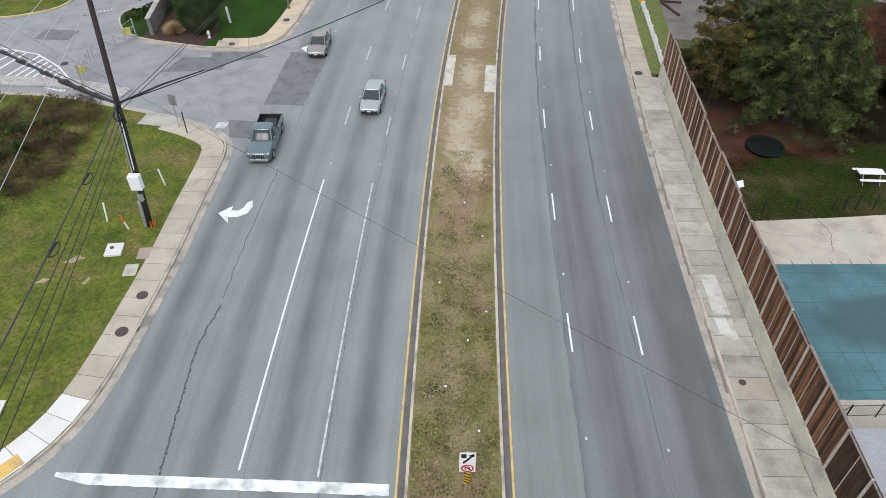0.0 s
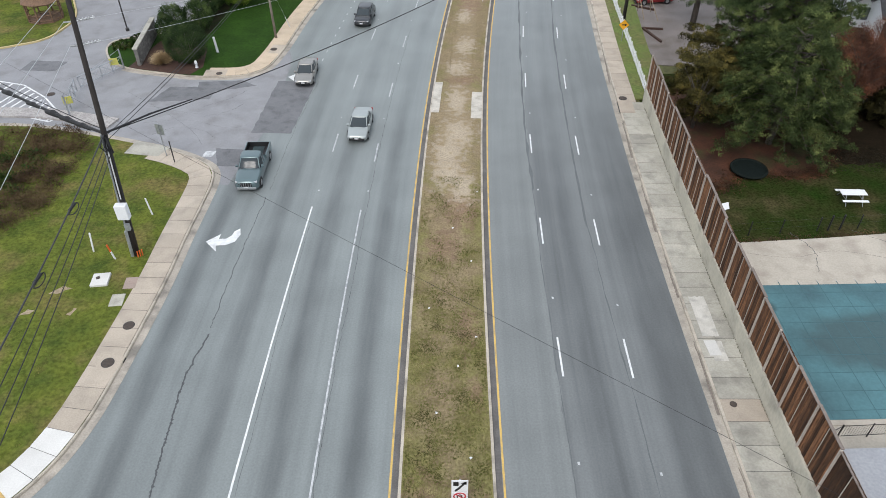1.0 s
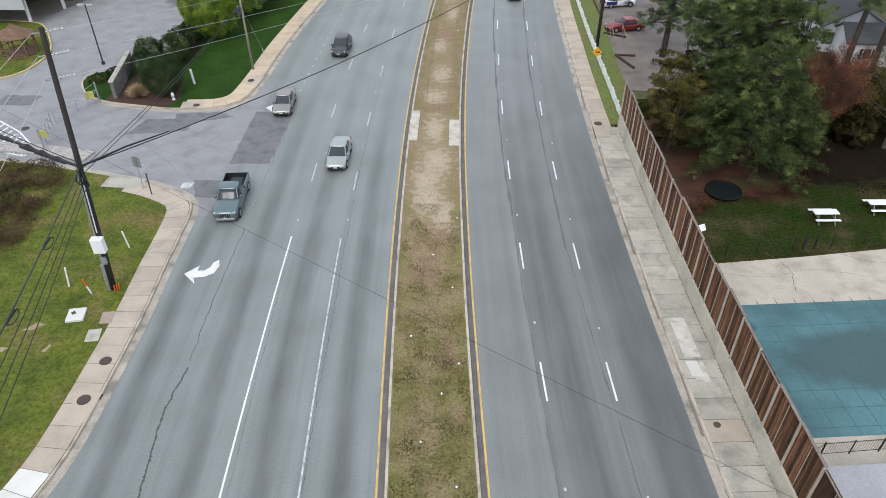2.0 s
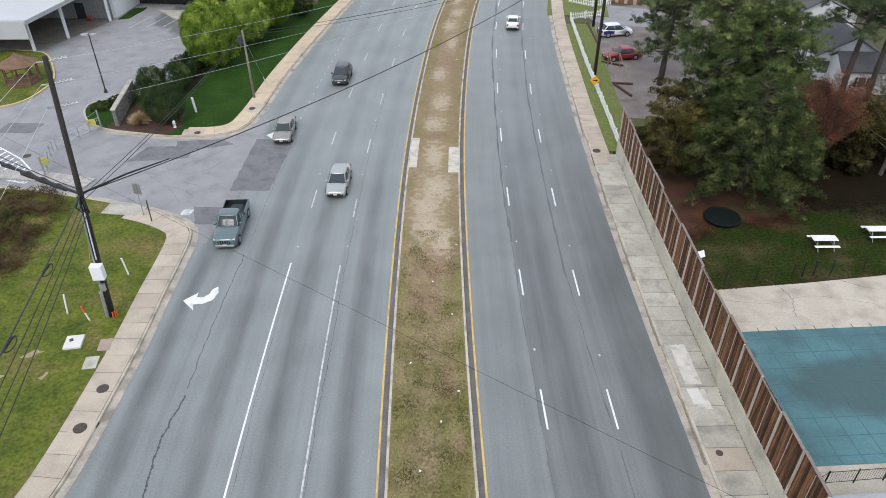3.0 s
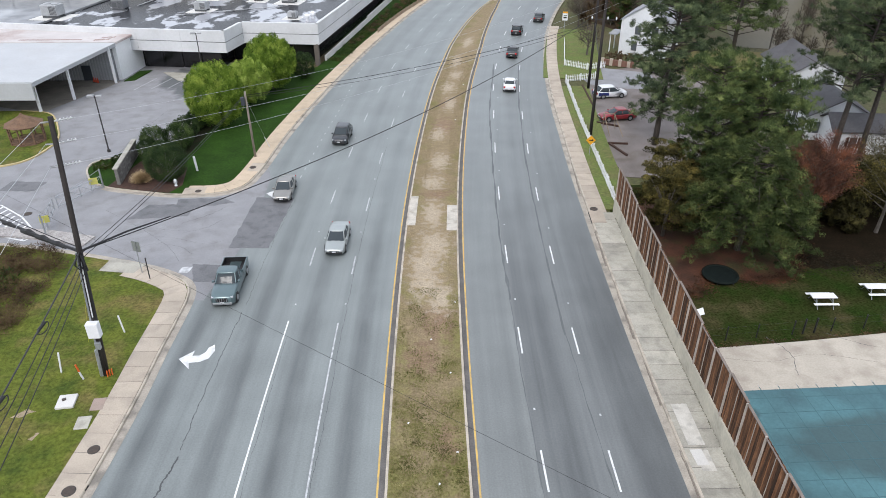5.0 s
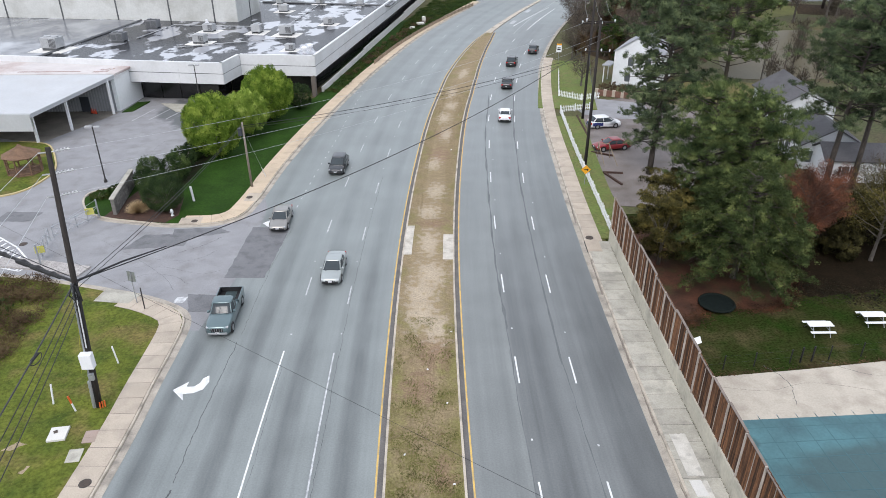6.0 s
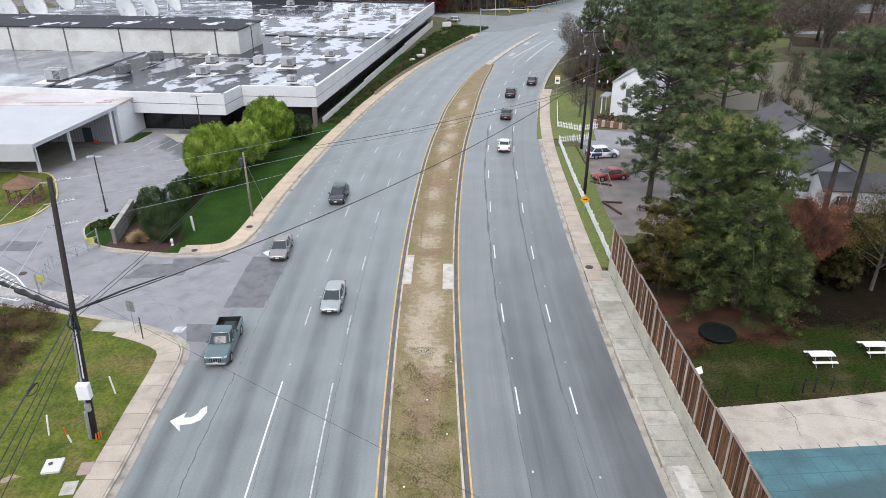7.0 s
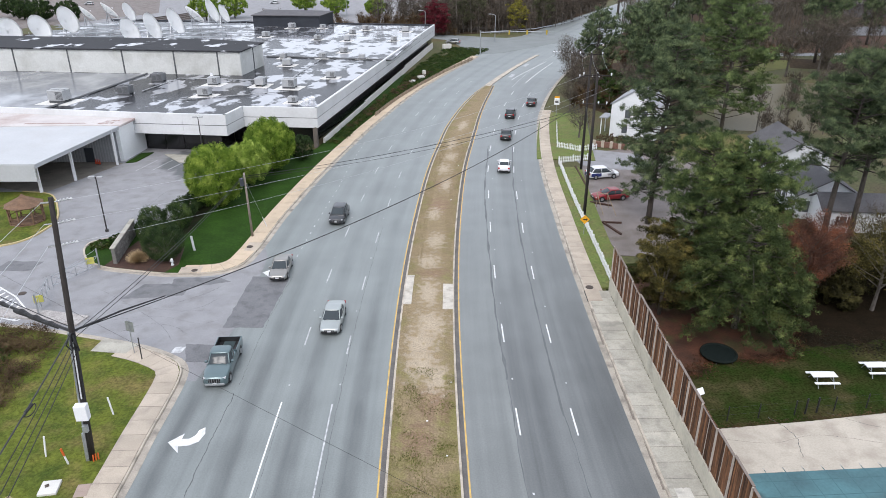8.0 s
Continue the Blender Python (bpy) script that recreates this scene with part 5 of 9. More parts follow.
for x, y in ((33.0, 109.0), (34.6, 109.6), (35.9, 108.2), (37.3, 107.6), (34.2, 107.9), (36.4, 106.9)):
    round_tree("shrub", pose(x, y, 0), 0.9, 0.7, 0.9, 900, TWIG_BROWN, 0.2, "brown winter shrub in the planter", "shrub", 20, 0.05, "planter shrubs")

# ---- west side: the plant building ----
GROOVE = mat("dark_joint", (0.10, 0.105, 0.11), rough=0.6, scale=2, var=0.1)
GLAZE = mat("dark_bronze_glass", (0.018, 0.018, 0.02), rough=0.12, scale=0.4, var=0.15, bump=0, spec=0.55)
DARKMETAL = mat("dark_metal_cladding", (0.035, 0.04, 0.05), (0.028, 0.032, 0.04), rough=0.5, scale=0.5, var=0.1)
PENTW = mat("stained_white_panel", (0.60, 0.61, 0.59), (0.52, 0.53, 0.51), scale=0.15, fine=3, var=0.06, stain=(0.36, 0.36, 0.33), stain_amt=0.5, stain_scale=0.25)
AC = mat("aged_grey_sheet_metal", (0.40, 0.41, 0.42), (0.32, 0.33, 0.34), rough=0.5, scale=1.5, fine=10, var=0.1)
GREYMETAL = mat("grey_ribbed_metal", (0.29, 0.30, 0.315), (0.25, 0.26, 0.275), rough=0.5, scale=0.5, fine=5, var=0.06)
DISH = mat("white_dish", (0.93, 0.93, 0.92), (0.90, 0.90, 0.89), rough=0.45, scale=0.3, var=0.03)
OLDROOF = mat("weathered_white_roof", (0.58, 0.55, 0.54), (0.50, 0.47, 0.46), scale=0.3, fine=4, var=0.06, stain=(0.30, 0.19, 0.16), stain_amt=0.6, stain_scale=0.18)
STONE = mat("grey_stone", (0.20, 0.19, 0.175), (0.13, 0.125, 0.115), scale=2.2, fine=9, var=0.25, bump=0.6, per_piece=0.25)
CEDAR = mat("cedar_shingle", (0.19, 0.115, 0.072), (0.13, 0.08, 0.052), scale=2, fine=12, var=0.25)


def roof_mat(name, dry, water_from, water_to, dull, sheen=0.06, dry_rough=0.2):
    """Roofing felt with standing water: where the noise runs high the surface is smooth and wet, and a pale base colour
    adds to the sky's reflection.
    """
    m = bpy.data.materials.new(name)
    m.use_nodes = True
    n, l = m.node_tree.nodes, m.node_tree.links
    b = n["Principled BSDF"]
    geo = n.new("ShaderNodeNewGeometry")
    mp = n.new("ShaderNodeMapping")
    mp.inputs["Scale"].default_value = (1, 0.6, 1)
    l.new(geo.outputs["Position"], mp.inputs[0])
    nz = n.new("ShaderNodeTexNoise")
    nz.inputs["Scale"].default_value, nz.inputs["Detail"].default_value, nz.inputs["Roughness"].default_value = 0.26, 5, 0.55
    l.new(mp.outputs[0], nz.inputs["Vector"])
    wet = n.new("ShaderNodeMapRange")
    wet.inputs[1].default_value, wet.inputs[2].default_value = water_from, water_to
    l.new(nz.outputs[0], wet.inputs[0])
    fine = n.new("ShaderNodeTexNoise")
    fine.inputs["Scale"].default_value, fine.inputs["Detail"].default_value = 1.1, 6
    l.new(geo.outputs["Position"], fine.inputs["Vector"])
    base = n.new("ShaderNodeMix")
    base.data_type = "RGBA"
    base.inputs[6].default_value = (*dry, 1)
    base.inputs[7].default_value = (*[c * 1.6 for c in dry], 1)
    l.new(fine.outputs[0], base.inputs[0])
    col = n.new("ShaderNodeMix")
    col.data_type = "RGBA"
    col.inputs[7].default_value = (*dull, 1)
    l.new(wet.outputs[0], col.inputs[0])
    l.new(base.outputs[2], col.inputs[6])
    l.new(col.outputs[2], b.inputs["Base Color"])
    rr = n.new("ShaderNodeMapRange")
    rr.inputs[3].default_value, rr.inputs[4].default_value = dry_rough, 0.05
    l.new(wet.outputs[0], rr.inputs[0])
    l.new(rr.outputs[0], b.inputs["Roughness"])
    sp = n.new("ShaderNodeMapRange")
    sp.inputs[3].default_value, sp.inputs[4].default_value = sheen, 0.8
    l.new(wet.outputs[0], sp.inputs[0])
    l.new(sp.outputs[0], b.inputs["Specular IOR Level"])
    return m


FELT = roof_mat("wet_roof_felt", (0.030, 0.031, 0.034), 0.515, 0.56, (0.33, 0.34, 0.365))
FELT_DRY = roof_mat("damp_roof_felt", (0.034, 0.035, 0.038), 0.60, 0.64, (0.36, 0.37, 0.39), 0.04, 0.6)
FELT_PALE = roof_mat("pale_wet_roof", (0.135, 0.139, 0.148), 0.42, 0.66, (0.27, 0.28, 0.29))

plant = thing("plant_building", "large white low factory building with wet flat roof", "building")
# wall line, anticlockwise from the corner nearest the road
OUT = [(-12.7, 109.7), (12.0, 221.0), (-92, 243), (-118, 126), (-39.6, 108.2), (-26.0, 105.8), (-24.5, 111.5)]
ZB, ZT = 3.25, 6.45
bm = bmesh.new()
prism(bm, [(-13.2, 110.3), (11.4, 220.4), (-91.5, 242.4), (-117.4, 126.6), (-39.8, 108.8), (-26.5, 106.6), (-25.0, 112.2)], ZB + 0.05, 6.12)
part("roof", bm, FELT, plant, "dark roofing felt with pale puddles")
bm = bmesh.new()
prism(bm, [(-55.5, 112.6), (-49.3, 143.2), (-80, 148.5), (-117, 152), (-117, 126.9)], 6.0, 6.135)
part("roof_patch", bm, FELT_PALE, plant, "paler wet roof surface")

for a, b in (((-55.4, 112.6), (-49.2, 143.2)), ((-29.2, 163.5), (-1.2, 156.6))):
    bm = bmesh.new()
    tube(bm, [Vector((*a, 6.22)), Vector((*b, 6.22))], 0.2, 4)
    part("roof_curb", bm, GROOVE, plant, "dark felt-covered roof curb")


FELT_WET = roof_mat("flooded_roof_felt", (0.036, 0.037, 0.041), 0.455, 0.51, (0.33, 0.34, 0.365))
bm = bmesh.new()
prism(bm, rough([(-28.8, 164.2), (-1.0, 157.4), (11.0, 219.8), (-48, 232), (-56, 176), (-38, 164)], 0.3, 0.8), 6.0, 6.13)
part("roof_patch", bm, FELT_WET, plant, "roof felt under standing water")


def face_panel(a, b, z0, z1, thick, material, name, parent, out=0.0, label=""):
    """A wall slab between two plan points; its outer face lies on their line, out metres proud of it."""
    a, b = Vector(a), Vector(b)
    d = (b - a).normalized()
    n = Vector((d.y, -d.x))
    q = [a + n * out, b + n * out, b - n * (thick - out), a - n * (thick - out)]
    bm = bmesh.new()
    prism(bm, [(v.x, v.y) for v in q], z0, z1)
    return part(name, bm, material, parent, label)


edges = [(OUT[0], OUT[1]), (OUT[6], OUT[0]), (OUT[5], OUT[6]), (OUT[4], OUT[5]), (OUT[3], OUT[4]), (OUT[1], OUT[2])]
for k, (a, b) in enumerate(edges):
    # parapet band of white panels with a recessed dark joint half way up
    A, B = Vector(a), Vector(b)
    L = (B - A).length
    n = max(1, round(L / 8))
    for i in range(n):
        p, q = A.lerp(B, i / n), A.lerp(B, (i + 1) / n)
        d = (B - A).normalized() * 0.012
        face_panel(p + d, q - d, ZB, 4.74, 0.45, BUILD if k != 5 else DARKMETAL, "panel", plant)
        face_panel(p + d, q - d, 4.84, ZT, 0.45, BUILD if k != 5 else DARKMETAL, "panel", plant)
    face_panel(A, B, ZB + 0.03, ZT - 0.05, 0.38, GROOVE, "joint", plant, -0.05)
# recessed glass storefront
INN = [(-13.9, 112.0), (10.8, 219.5), (-90, 240), (-115, 128.5), (-40, 111.2), (-27.8, 109.2), (-27.0, 114.5)]
for a, b in zip(INN, INN[1:] + INN[:1]):
    A, B = Vector(a), Vector(b)
    n = max(1, round((B - A).length / 3.2))
    for i in range(n):
        p, q = A.lerp(B, i / n), A.lerp(B, (i + 1) / n)
        d = (B - A).normalized() * 0.05
        face_panel(p + d, q - d, 0.0, 3.3, 0.1, GLAZE, "pane", plant)
bm = bmesh.new()
prism(bm, INN, 3.26, 3.31)
part("soffit", bm, GROOVE, plant)
for x, y in ((-13.2, 110.1),):
    bm = bmesh.new()
    box(bm, -0.32, 0.32, -0.32, 0.32, -0.02, ZB + 0.1, 0.02, pose(x, y, 0, 0, 0, -12))
    part("column", bm, mat("dull_brown_column", (0.14, 0.12, 0.105), scale=2, var=0.1), plant, "square dull brown column")
# low white plinth wall along the road side, stepping with the bank
for a, b, z in (((-12.0, 112.0), (-6.2, 138.5), 0.95), ((-6.2, 138.5), (2.2, 176.5), 1.25), ((2.2, 176.5), (11.2, 217.0), 1.6)):
    w = face_panel(a, b, -0.05, z, 0.3, CONC_NEW, "plinth_wall", plant)

# raised block on the roof
pent = thing("roof_block", "stained white panelled block on the flat roof", "building")
pf = [(-30.2, 140.4), (-27.9, 152.2), (-40, 158), (-112, 171), (-114, 156), (-80.2, 149.2)]
bm = bmesh.new()
prism(bm, pf, 6.1, 10.55)
part("wall", bm, PENTW, pent)
bm = bmesh.new()
prism(bm, [(-30.0, 140.1), (-27.6, 152.4), (-40, 158.4), (-112, 171.3), (-114.3, 155.7), (-80.2, 148.9)], 10.55, 10.8)
part("roof", bm, FELT_DRY, pent, "dark felt roof")
for k in (0.09, 0.265, 0.475, 0.70, 0.93):
    p = Vector(pf[0]).lerp(Vector(pf[5]), k)
    bm = bmesh.new()
    box(bm, -0.14, 0.14, -0.06, 0.05, 6.12, 10.6, 0, pose(p.x, p.y, 0, 0, 0, -10))
    part("joint", bm, GROOVE, pent)
bm = bmesh.new()
p = Vector(pf[0]).lerp(Vector(pf[1]), 0.55)
box(bm, -0.14, 0.14, -0.06, 0.06, 6.12, 10.6, 0, pose(p.x + 0.03, p.y, 0, 0, 0, 79))
part("joint", bm, GROOVE, pent)

back = thing("roof_hall", "dark metal-clad hall at the back of the roof", "building")
bm = bmesh.new()
prism(bm, [(-42.5, 221.5), (-22.6, 218.6), (-19.5, 232), (-41, 238)], 6.0, 9.3)
part("wall", bm, DARKMETAL, back)
bm = bmesh.new()
prism(bm, [(-43.0, 221.0), (-22.2, 218.0), (-19.1, 232.4), (-41.2, 238.6)], 9.3, 9.5)
part("roof", bm, SHINGLE, back)


DARKUNIT = mat("dark_grey_sheet_metal", (0.17, 0.175, 0.185), (0.13, 0.135, 0.14), rough=0.5, scale=1.5, fine=10, var=0.12)


def roof_unit(name, m, w, d, h, label, dark=False):
    """A rooftop air unit: cabinet on rails, grilled side, ribbed coil face and fan on top."""
    t = thing(name, label, "air conditioner", m, group="rooftop air units")
    if not dark:
        bm = bmesh.new()
        prism(bm, rough([(-w * 1.05, -d * 1.15), (w * 1.0, -d * 1.05), (w * 1.05, d * 1.1), (-w * 1.0, d * 1.15)], 0.08, 0.4), -0.02, 0.03)
        part("pad", bm, CONC_NEW, t, "pale roof pad")
    for s in (-1, 1):
        bm = bmesh.new()
        box(bm, -w / 2, w / 2, s * d * 0.36 - 0.08, s * d * 0.36 + 0.08, -0.02, 0.34)
        part("rail", bm, GROOVE, t)
    skin = GROOVE if dark else AC
    bm = bmesh.new()
    box(bm, -w / 2, w / 2, -d / 2, d / 2, 0.32, h, 0.05)
    part("cabinet", bm, DARKUNIT if dark else AC, t)
    bm = bmesh.new()
    box(bm, w * 0.02, w * 0.46, -d / 2 - 0.02, -d / 2 + 0.01, 0.42, h - 0.12)
    part("coil_face", bm, GROOVE, t)
    for k in range(6):
        bm = bmesh.new()
        x = w * (0.05 + 0.075 * k)
        box(bm, x - 0.02, x + 0.02, -d / 2 - 0.045, -d / 2 - 0.015, 0.42, h - 0.12)
        part("fin", bm, DARKUNIT if dark else AC, t)
    bm = bmesh.new()
    box(bm, -w * 0.44, -w * 0.06, -d / 2 - 0.03, -d / 2 + 0.01, 0.5, h - 0.3)
    part("panel", bm, skin, t)
    if dark:
        bm = bmesh.new()
        q = [bm.verts.new(p) for p in ((-w / 2, -d / 2, 1.0), (-w / 2, d / 2, 1.0), (-w / 2, d / 2, h), (-w / 2, -d / 2, h), (-w * 0.8, -d / 2, 0.75), (-w * 0.8, d / 2, 0.75))]
        for f in ((0, 1, 2, 3), (3, 2, 5, 4), (0, 4, 5, 1), (0, 3, 4), (1, 5, 2)):
            bm.faces.new([q[i] for i in f])
        bmesh.ops.recalc_face_normals(bm, faces=bm.faces)
        part("hood", bm, GROOVE, t)
    for x in (-w * 0.24, w * 0.24):
        bm = bmesh.new()
        tube(bm, [(x, 0, h - 0.02), (x, 0, h + 0.1)], min(w, d) * 0.26, 12)
        part("fan_cowl", bm, GROOVE if dark else AC, t)
    return t


U = roof_unit("roof_unit", pose(-46.6, 123.4, 6.12, 0, 0, -12) @ Matrix.Scale(1.05, 4), 2.0, 1.6, 1.55, "dark grey rooftop air unit with a sloping hood", True)
copy_thing(U, pose(-44.4, 134.9, 6.12, 0, 0, -12))
U = roof_unit("roof_unit", pose(-32.8, 121.6, 6.12, 0, 0, -12), 2.0, 1.6, 1.5, "weathered grey rooftop air unit on a white pad")
spots = [(-33.5, 131.4, 0.95), (-24.7, 129.8, 1.02), (-19.2, 127.4, 1.13), (-17.1, 115.2, 0.7), (-12.6, 136.7, 0.86), (-22.9, 151.4, 0.91), (-55.3, 118.2, 1.37), (-36.5, 222.6, 1.02), (-30.4, 216.6, 0.99), (-21.4, 216.0, 0.75), (-8.5, 211.0, 0.88), (2.9, 206.4, 0.93), (-20.5, 191.4, 0.8), (-12.6, 188.7, 0.85), (-11.9, 202.4, 0.84), (-0.5, 187.9, 0.72), (-12.1, 168.5, 0.82), (-7.6, 159.2, 0.67), (-16.3, 160.6, 0.79), (-25.1, 161.2, 0.74), (-35.0, 198.0, 0.91)]
for i, (x, y, s) in enumerate(spots):
    copy_thing(U, pose(x, y, 6.12, 0, 0, -12 + (i % 3) * 90 * (i % 2)) @ Matrix.Scale(s, 4))
for x, y in ((-14.6, 113.4), (-13.9, 115.0)):
    fan = thing("roof_fan", "small round white exhaust fan on the roof", "vent", pose(x, y, 6.12), group="roof fans")
    bm = bmesh.new()
    tube(bm, [(0, 0, -0.02), (0, 0, 0.5), (0, 0, 0.55), (0, 0, 0.85), (0, 0, 1.0)], [0.3, 0.3, 0.5, 0.5, 0.2], 12)
    part("cowl", bm, WHITEMETAL, fan)
# pipe runs over the roof
pipes = thing("roof_pipe", "thin grey pipe run on small blocks", "pipe")
for a, b in (((-44.6, 125.7), (-41.4, 137.6)), ((-41.4, 137.6), (-26.9, 135.0)), ((-21.0, 130.7), (-16.4, 159.4)), ((-36, 118), (-19, 124))):
    bm = bmesh.new()
    tube(bm, [(*a, 6.28), (*b, 6.28)], 0.07, 6)
    part("pipe", bm, AC, pipes)
    for k in range(7):
        bm = bmesh.new()
        p = Vector(a).lerp(Vector(b), (k + 0.5) / 7)
        box(bm, p.x - 0.15, p.x + 0.15, p.y - 0.15, p.y + 0.15, 6.1, 6.25)
        part("block", bm, GROOVE, pipes)
flue = thing("roof_vent", "small white roof vent cone", "vent", pose(-35, 136.2, 6.12))
bm = bmesh.new()
tube(bm, [(0, 0, -0.02), (0, 0, 0.5), (0, 0, 0.9), (0, 0, 1.3)], [0.6, 0.5, 0.25, 0.2], 10)
part("cone", bm, WHITEMETAL, flue)


# ---- satellite dishes ----
def dish(m, r, tilt, turn, label):
    t = thing("satellite_dish", label, "satellite dish", m, group="satellite dishes")
    base = pose(0, 0, 4.2, 0, 0, turn) @ pose(0, 0, 0, tilt, 0, 0)
    bm = bmesh.new()
    rings, seg = 7, 26
    grid = []
    for i in range(rings + 1):
        q = i / rings
        grid.append([bm.verts.new(base @ Vector((math.cos(a) * r * q, -0.9 + 0.28 * r * q * q + 0.0, math.sin(a) * r * q))) for a in [2 * math.pi * k / seg for k in range(seg)]])
    for a, b in zip(grid, grid[1:]):
        for k in range(seg):
            bm.faces.new((a[k], a[(k + 1) % seg], b[(k + 1) % seg], b[k]))
    bmesh.ops.solidify(bm, geom=bm.faces[:], thickness=0.06)
    part("reflector", bm, DISH, t, smooth=True)
    bm = bmesh.new()
    for a in (0.5, 2.6, 4.7):
        tube(bm, [base @ Vector((math.cos(a) * r * 0.8, -0.9 + 0.2 * r, math.sin(a) * r * 0.8)), base @ Vector((0, 0.35 * r, 0))], 0.012, 5)
    tube(bm, [base @ Vector((0, 0.3 * r, 0)), base @ Vector((0, 0.42 * r, 0))], 0.07, 8)
    part("feed", bm, DISH, t)
    bm = bmesh.new()
    for a in range(8):
        w = 2 * math.pi * a / 8
        tube(bm, [base @ Vector((math.cos(w) * r * 0.9, -0.9 + 0.2 * r, math.sin(w) * r * 0.9)), base @ Vector((0, -1.6, 0))], 0.05, 5)
    part("back_ribs", bm, STEEL, t)
    bm = bmesh.new()
    for x, y in ((-1, -1), (1, -1), (1, 1), (-1, 1)):
        tube(bm, [(x * 1.3, y * 1.3 - 0.6, -0.05), base @ Vector((0, -1.5, 0))], 0.09, 6)
    tube(bm, [(-1.3, -0.7, 0.6), (1.3, -0.7, 0.6)], 0.06, 6)
    part("mount", bm, STEEL, t)
    return t


for x, y, r, tilt, turn in ((-92.5, 180.5, 3.2, 38, 232), (-88, 186, 3.3, 40, 236), (-88.5, 203.5, 3.7, 38, 240), (-63.5, 178.0, 3.2, 38, 236), (-61, 187, 3.5, 38, 246),
                            (-58.5, 198, 3.6, 40, 246), (-55, 225, 3.8, 40, 250), (-50.2, 219.5, 2.7, 40, 246), (-79.5, 225, 2.9, 40, 246)):
    dish(pose(x, y, 6.12), r, tilt - 16, turn + 14, "large white satellite dish on a steel mount")
for x, y, r in ((-90, 221, 3.0), (-87, 230, 3.2), (-57.8, 215.5, 3.2)):
    dish(pose(x, y, 6.12), r, 42, 310, "satellite dish seen from its ribbed grey back")
rack = thing("cable_rack", "galvanised cable racks across the roof behind the dishes", "rack")
for k in range(5):
    for j in range(2):
        bm = bmesh.new()
        y = 182 + 9 * k + 1.2 * j
        tube(bm, [(-96, y - 6, 7.4), (-44, y + 8, 7.4)], 0.1, 5)
        part("beam", bm, STEEL, rack)
    for i in range(9):
        bm = bmesh.new()
        x = -95 + 6.2 * i
        y = 182 + 9 * k + (x + 96) * 14 / 52 - 6
        tube(bm, [(x, y, 6.08), (x, y, 8.3)], 0.06, 5)
        part("upright", bm, STEEL, rack)

# ---- loading canopy ----
canopy = thing("loading_canopy", "white loading canopy with open bays and grey ribbed walls", "building")
CA, CB = Vector((-47.3, 90.3)), Vector((-41.6, 103.0))
cd = (CB - CA).normalized()
cn = Vector((-cd.y, cd.x))


def cpt(u, v, z):
    p = CA + cd * u + cn * v
    return Vector((p.x, p.y, z))


def slab(name, q0, thick, material, label=""):
    bm = bmesh.new()
    lo = [bm.verts.new(v) for v in q0]
    hi = [bm.verts.new(v + Vector((0, 0, thick))) for v in q0]
    bm.faces.new(lo[::-1])
    bm.faces.new(hi)
    for i in range(len(q0)):
        j = (i + 1) % len(q0)
        bm.faces.new((lo[i], lo[j], hi[j], hi[i]))
    bmesh.ops.recalc_face_normals(bm, faces=bm.faces)
    return part(name, bm, material, canopy, label)


CANW = mat("canopy_white_metal", (0.47, 0.485, 0.50), (0.42, 0.435, 0.45), rough=0.5, scale=0.25, fine=4, var=0.04, stain=(0.42, 0.42, 0.42), stain_amt=0.4, stain_scale=0.3)
slab("roof", [Vector((-46.2, 88.3, 4.45)), Vector((-41.1, 103.8, 5.35)), Vector((-80, 107.0, 5.35)), Vector((-85, 90.5, 4.45))], 0.16, CANW, "white sheet metal roof")
slab("fascia", [Vector((-46.3, 88.2, 4.05)), Vector((-41.2, 103.9, 4.95)), Vector((-41.35, 103.95, 4.95)), Vector((-46.45, 88.25, 4.05))], 0.5, CANW)
slab("fascia", [Vector((-46.4, 88.2, 2.3)), Vector((-85, 90.4, 2.3)), Vector((-85, 90.55, 2.3)), Vector((-46.4, 88.35, 2.3))], 2.2, CANW, "white end panel")
for u in (0.0, 5.6, 13.4):
    bm = bmesh.new()
    box(bm, -0.16, 0.16, -0.16, 0.16, -0.02, 4.4 + u * 0.075, 0.02, Matrix.Translation(cpt(u, 0, 0)))
    part("post", bm, WHITEMETAL, canopy)
slab("back_wall", [Vector((-41.9, 103.98, -0.02)), Vector((-85, 105.95, -0.02)), Vector((-85, 106.05, -0.02)), Vector((-41.9, 104.08, -0.02))], 5.1, GREYMETAL, "grey metal wall")
bm = bmesh.new()
for k in range(64):
    box(bm, -0.1, 0.1, -0.07, 0.03, 0.0, 5.1, 0.0, pose(-42.2 - 0.42 * k, 103.96 + 0.0192 * k, 0, 0, 0, -2.6))
for k in range(75):
    p = cpt(k * 0.2, 13.5, 0)
    box(bm, -0.1, 0.1, -0.05, 0.05, 0.0, 4.6 + k * 0.012, 0.0, Matrix.Translation(p) @ pose(0, 0, 0, 0, 0, 66))
tagged(part("ribbed_wall", bm, mat("pale_grey_rib", (0.34, 0.35, 0.365), (0.30, 0.31, 0.325), rough=0.5, scale=0.5, fine=5, var=0.06), canopy, "grey ribbed metal wall"), kind="stuff")
slab("floor", [cpt(-0.3, -0.2, -0.04), cpt(14.2, -0.2, -0.04), cpt(14.2, 13.4, -0.04), cpt(-0.3, 13.4, -0.04)], 0.06, mat("oily_bay_floor", (0.235, 0.215, 0.185), (0.16, 0.145, 0.125), scale=0.4, fine=6, var=0.1, stain=(0.09, 0.08, 0.07), stain_amt=0.5, stain_scale=0.5), "stained concrete floor")
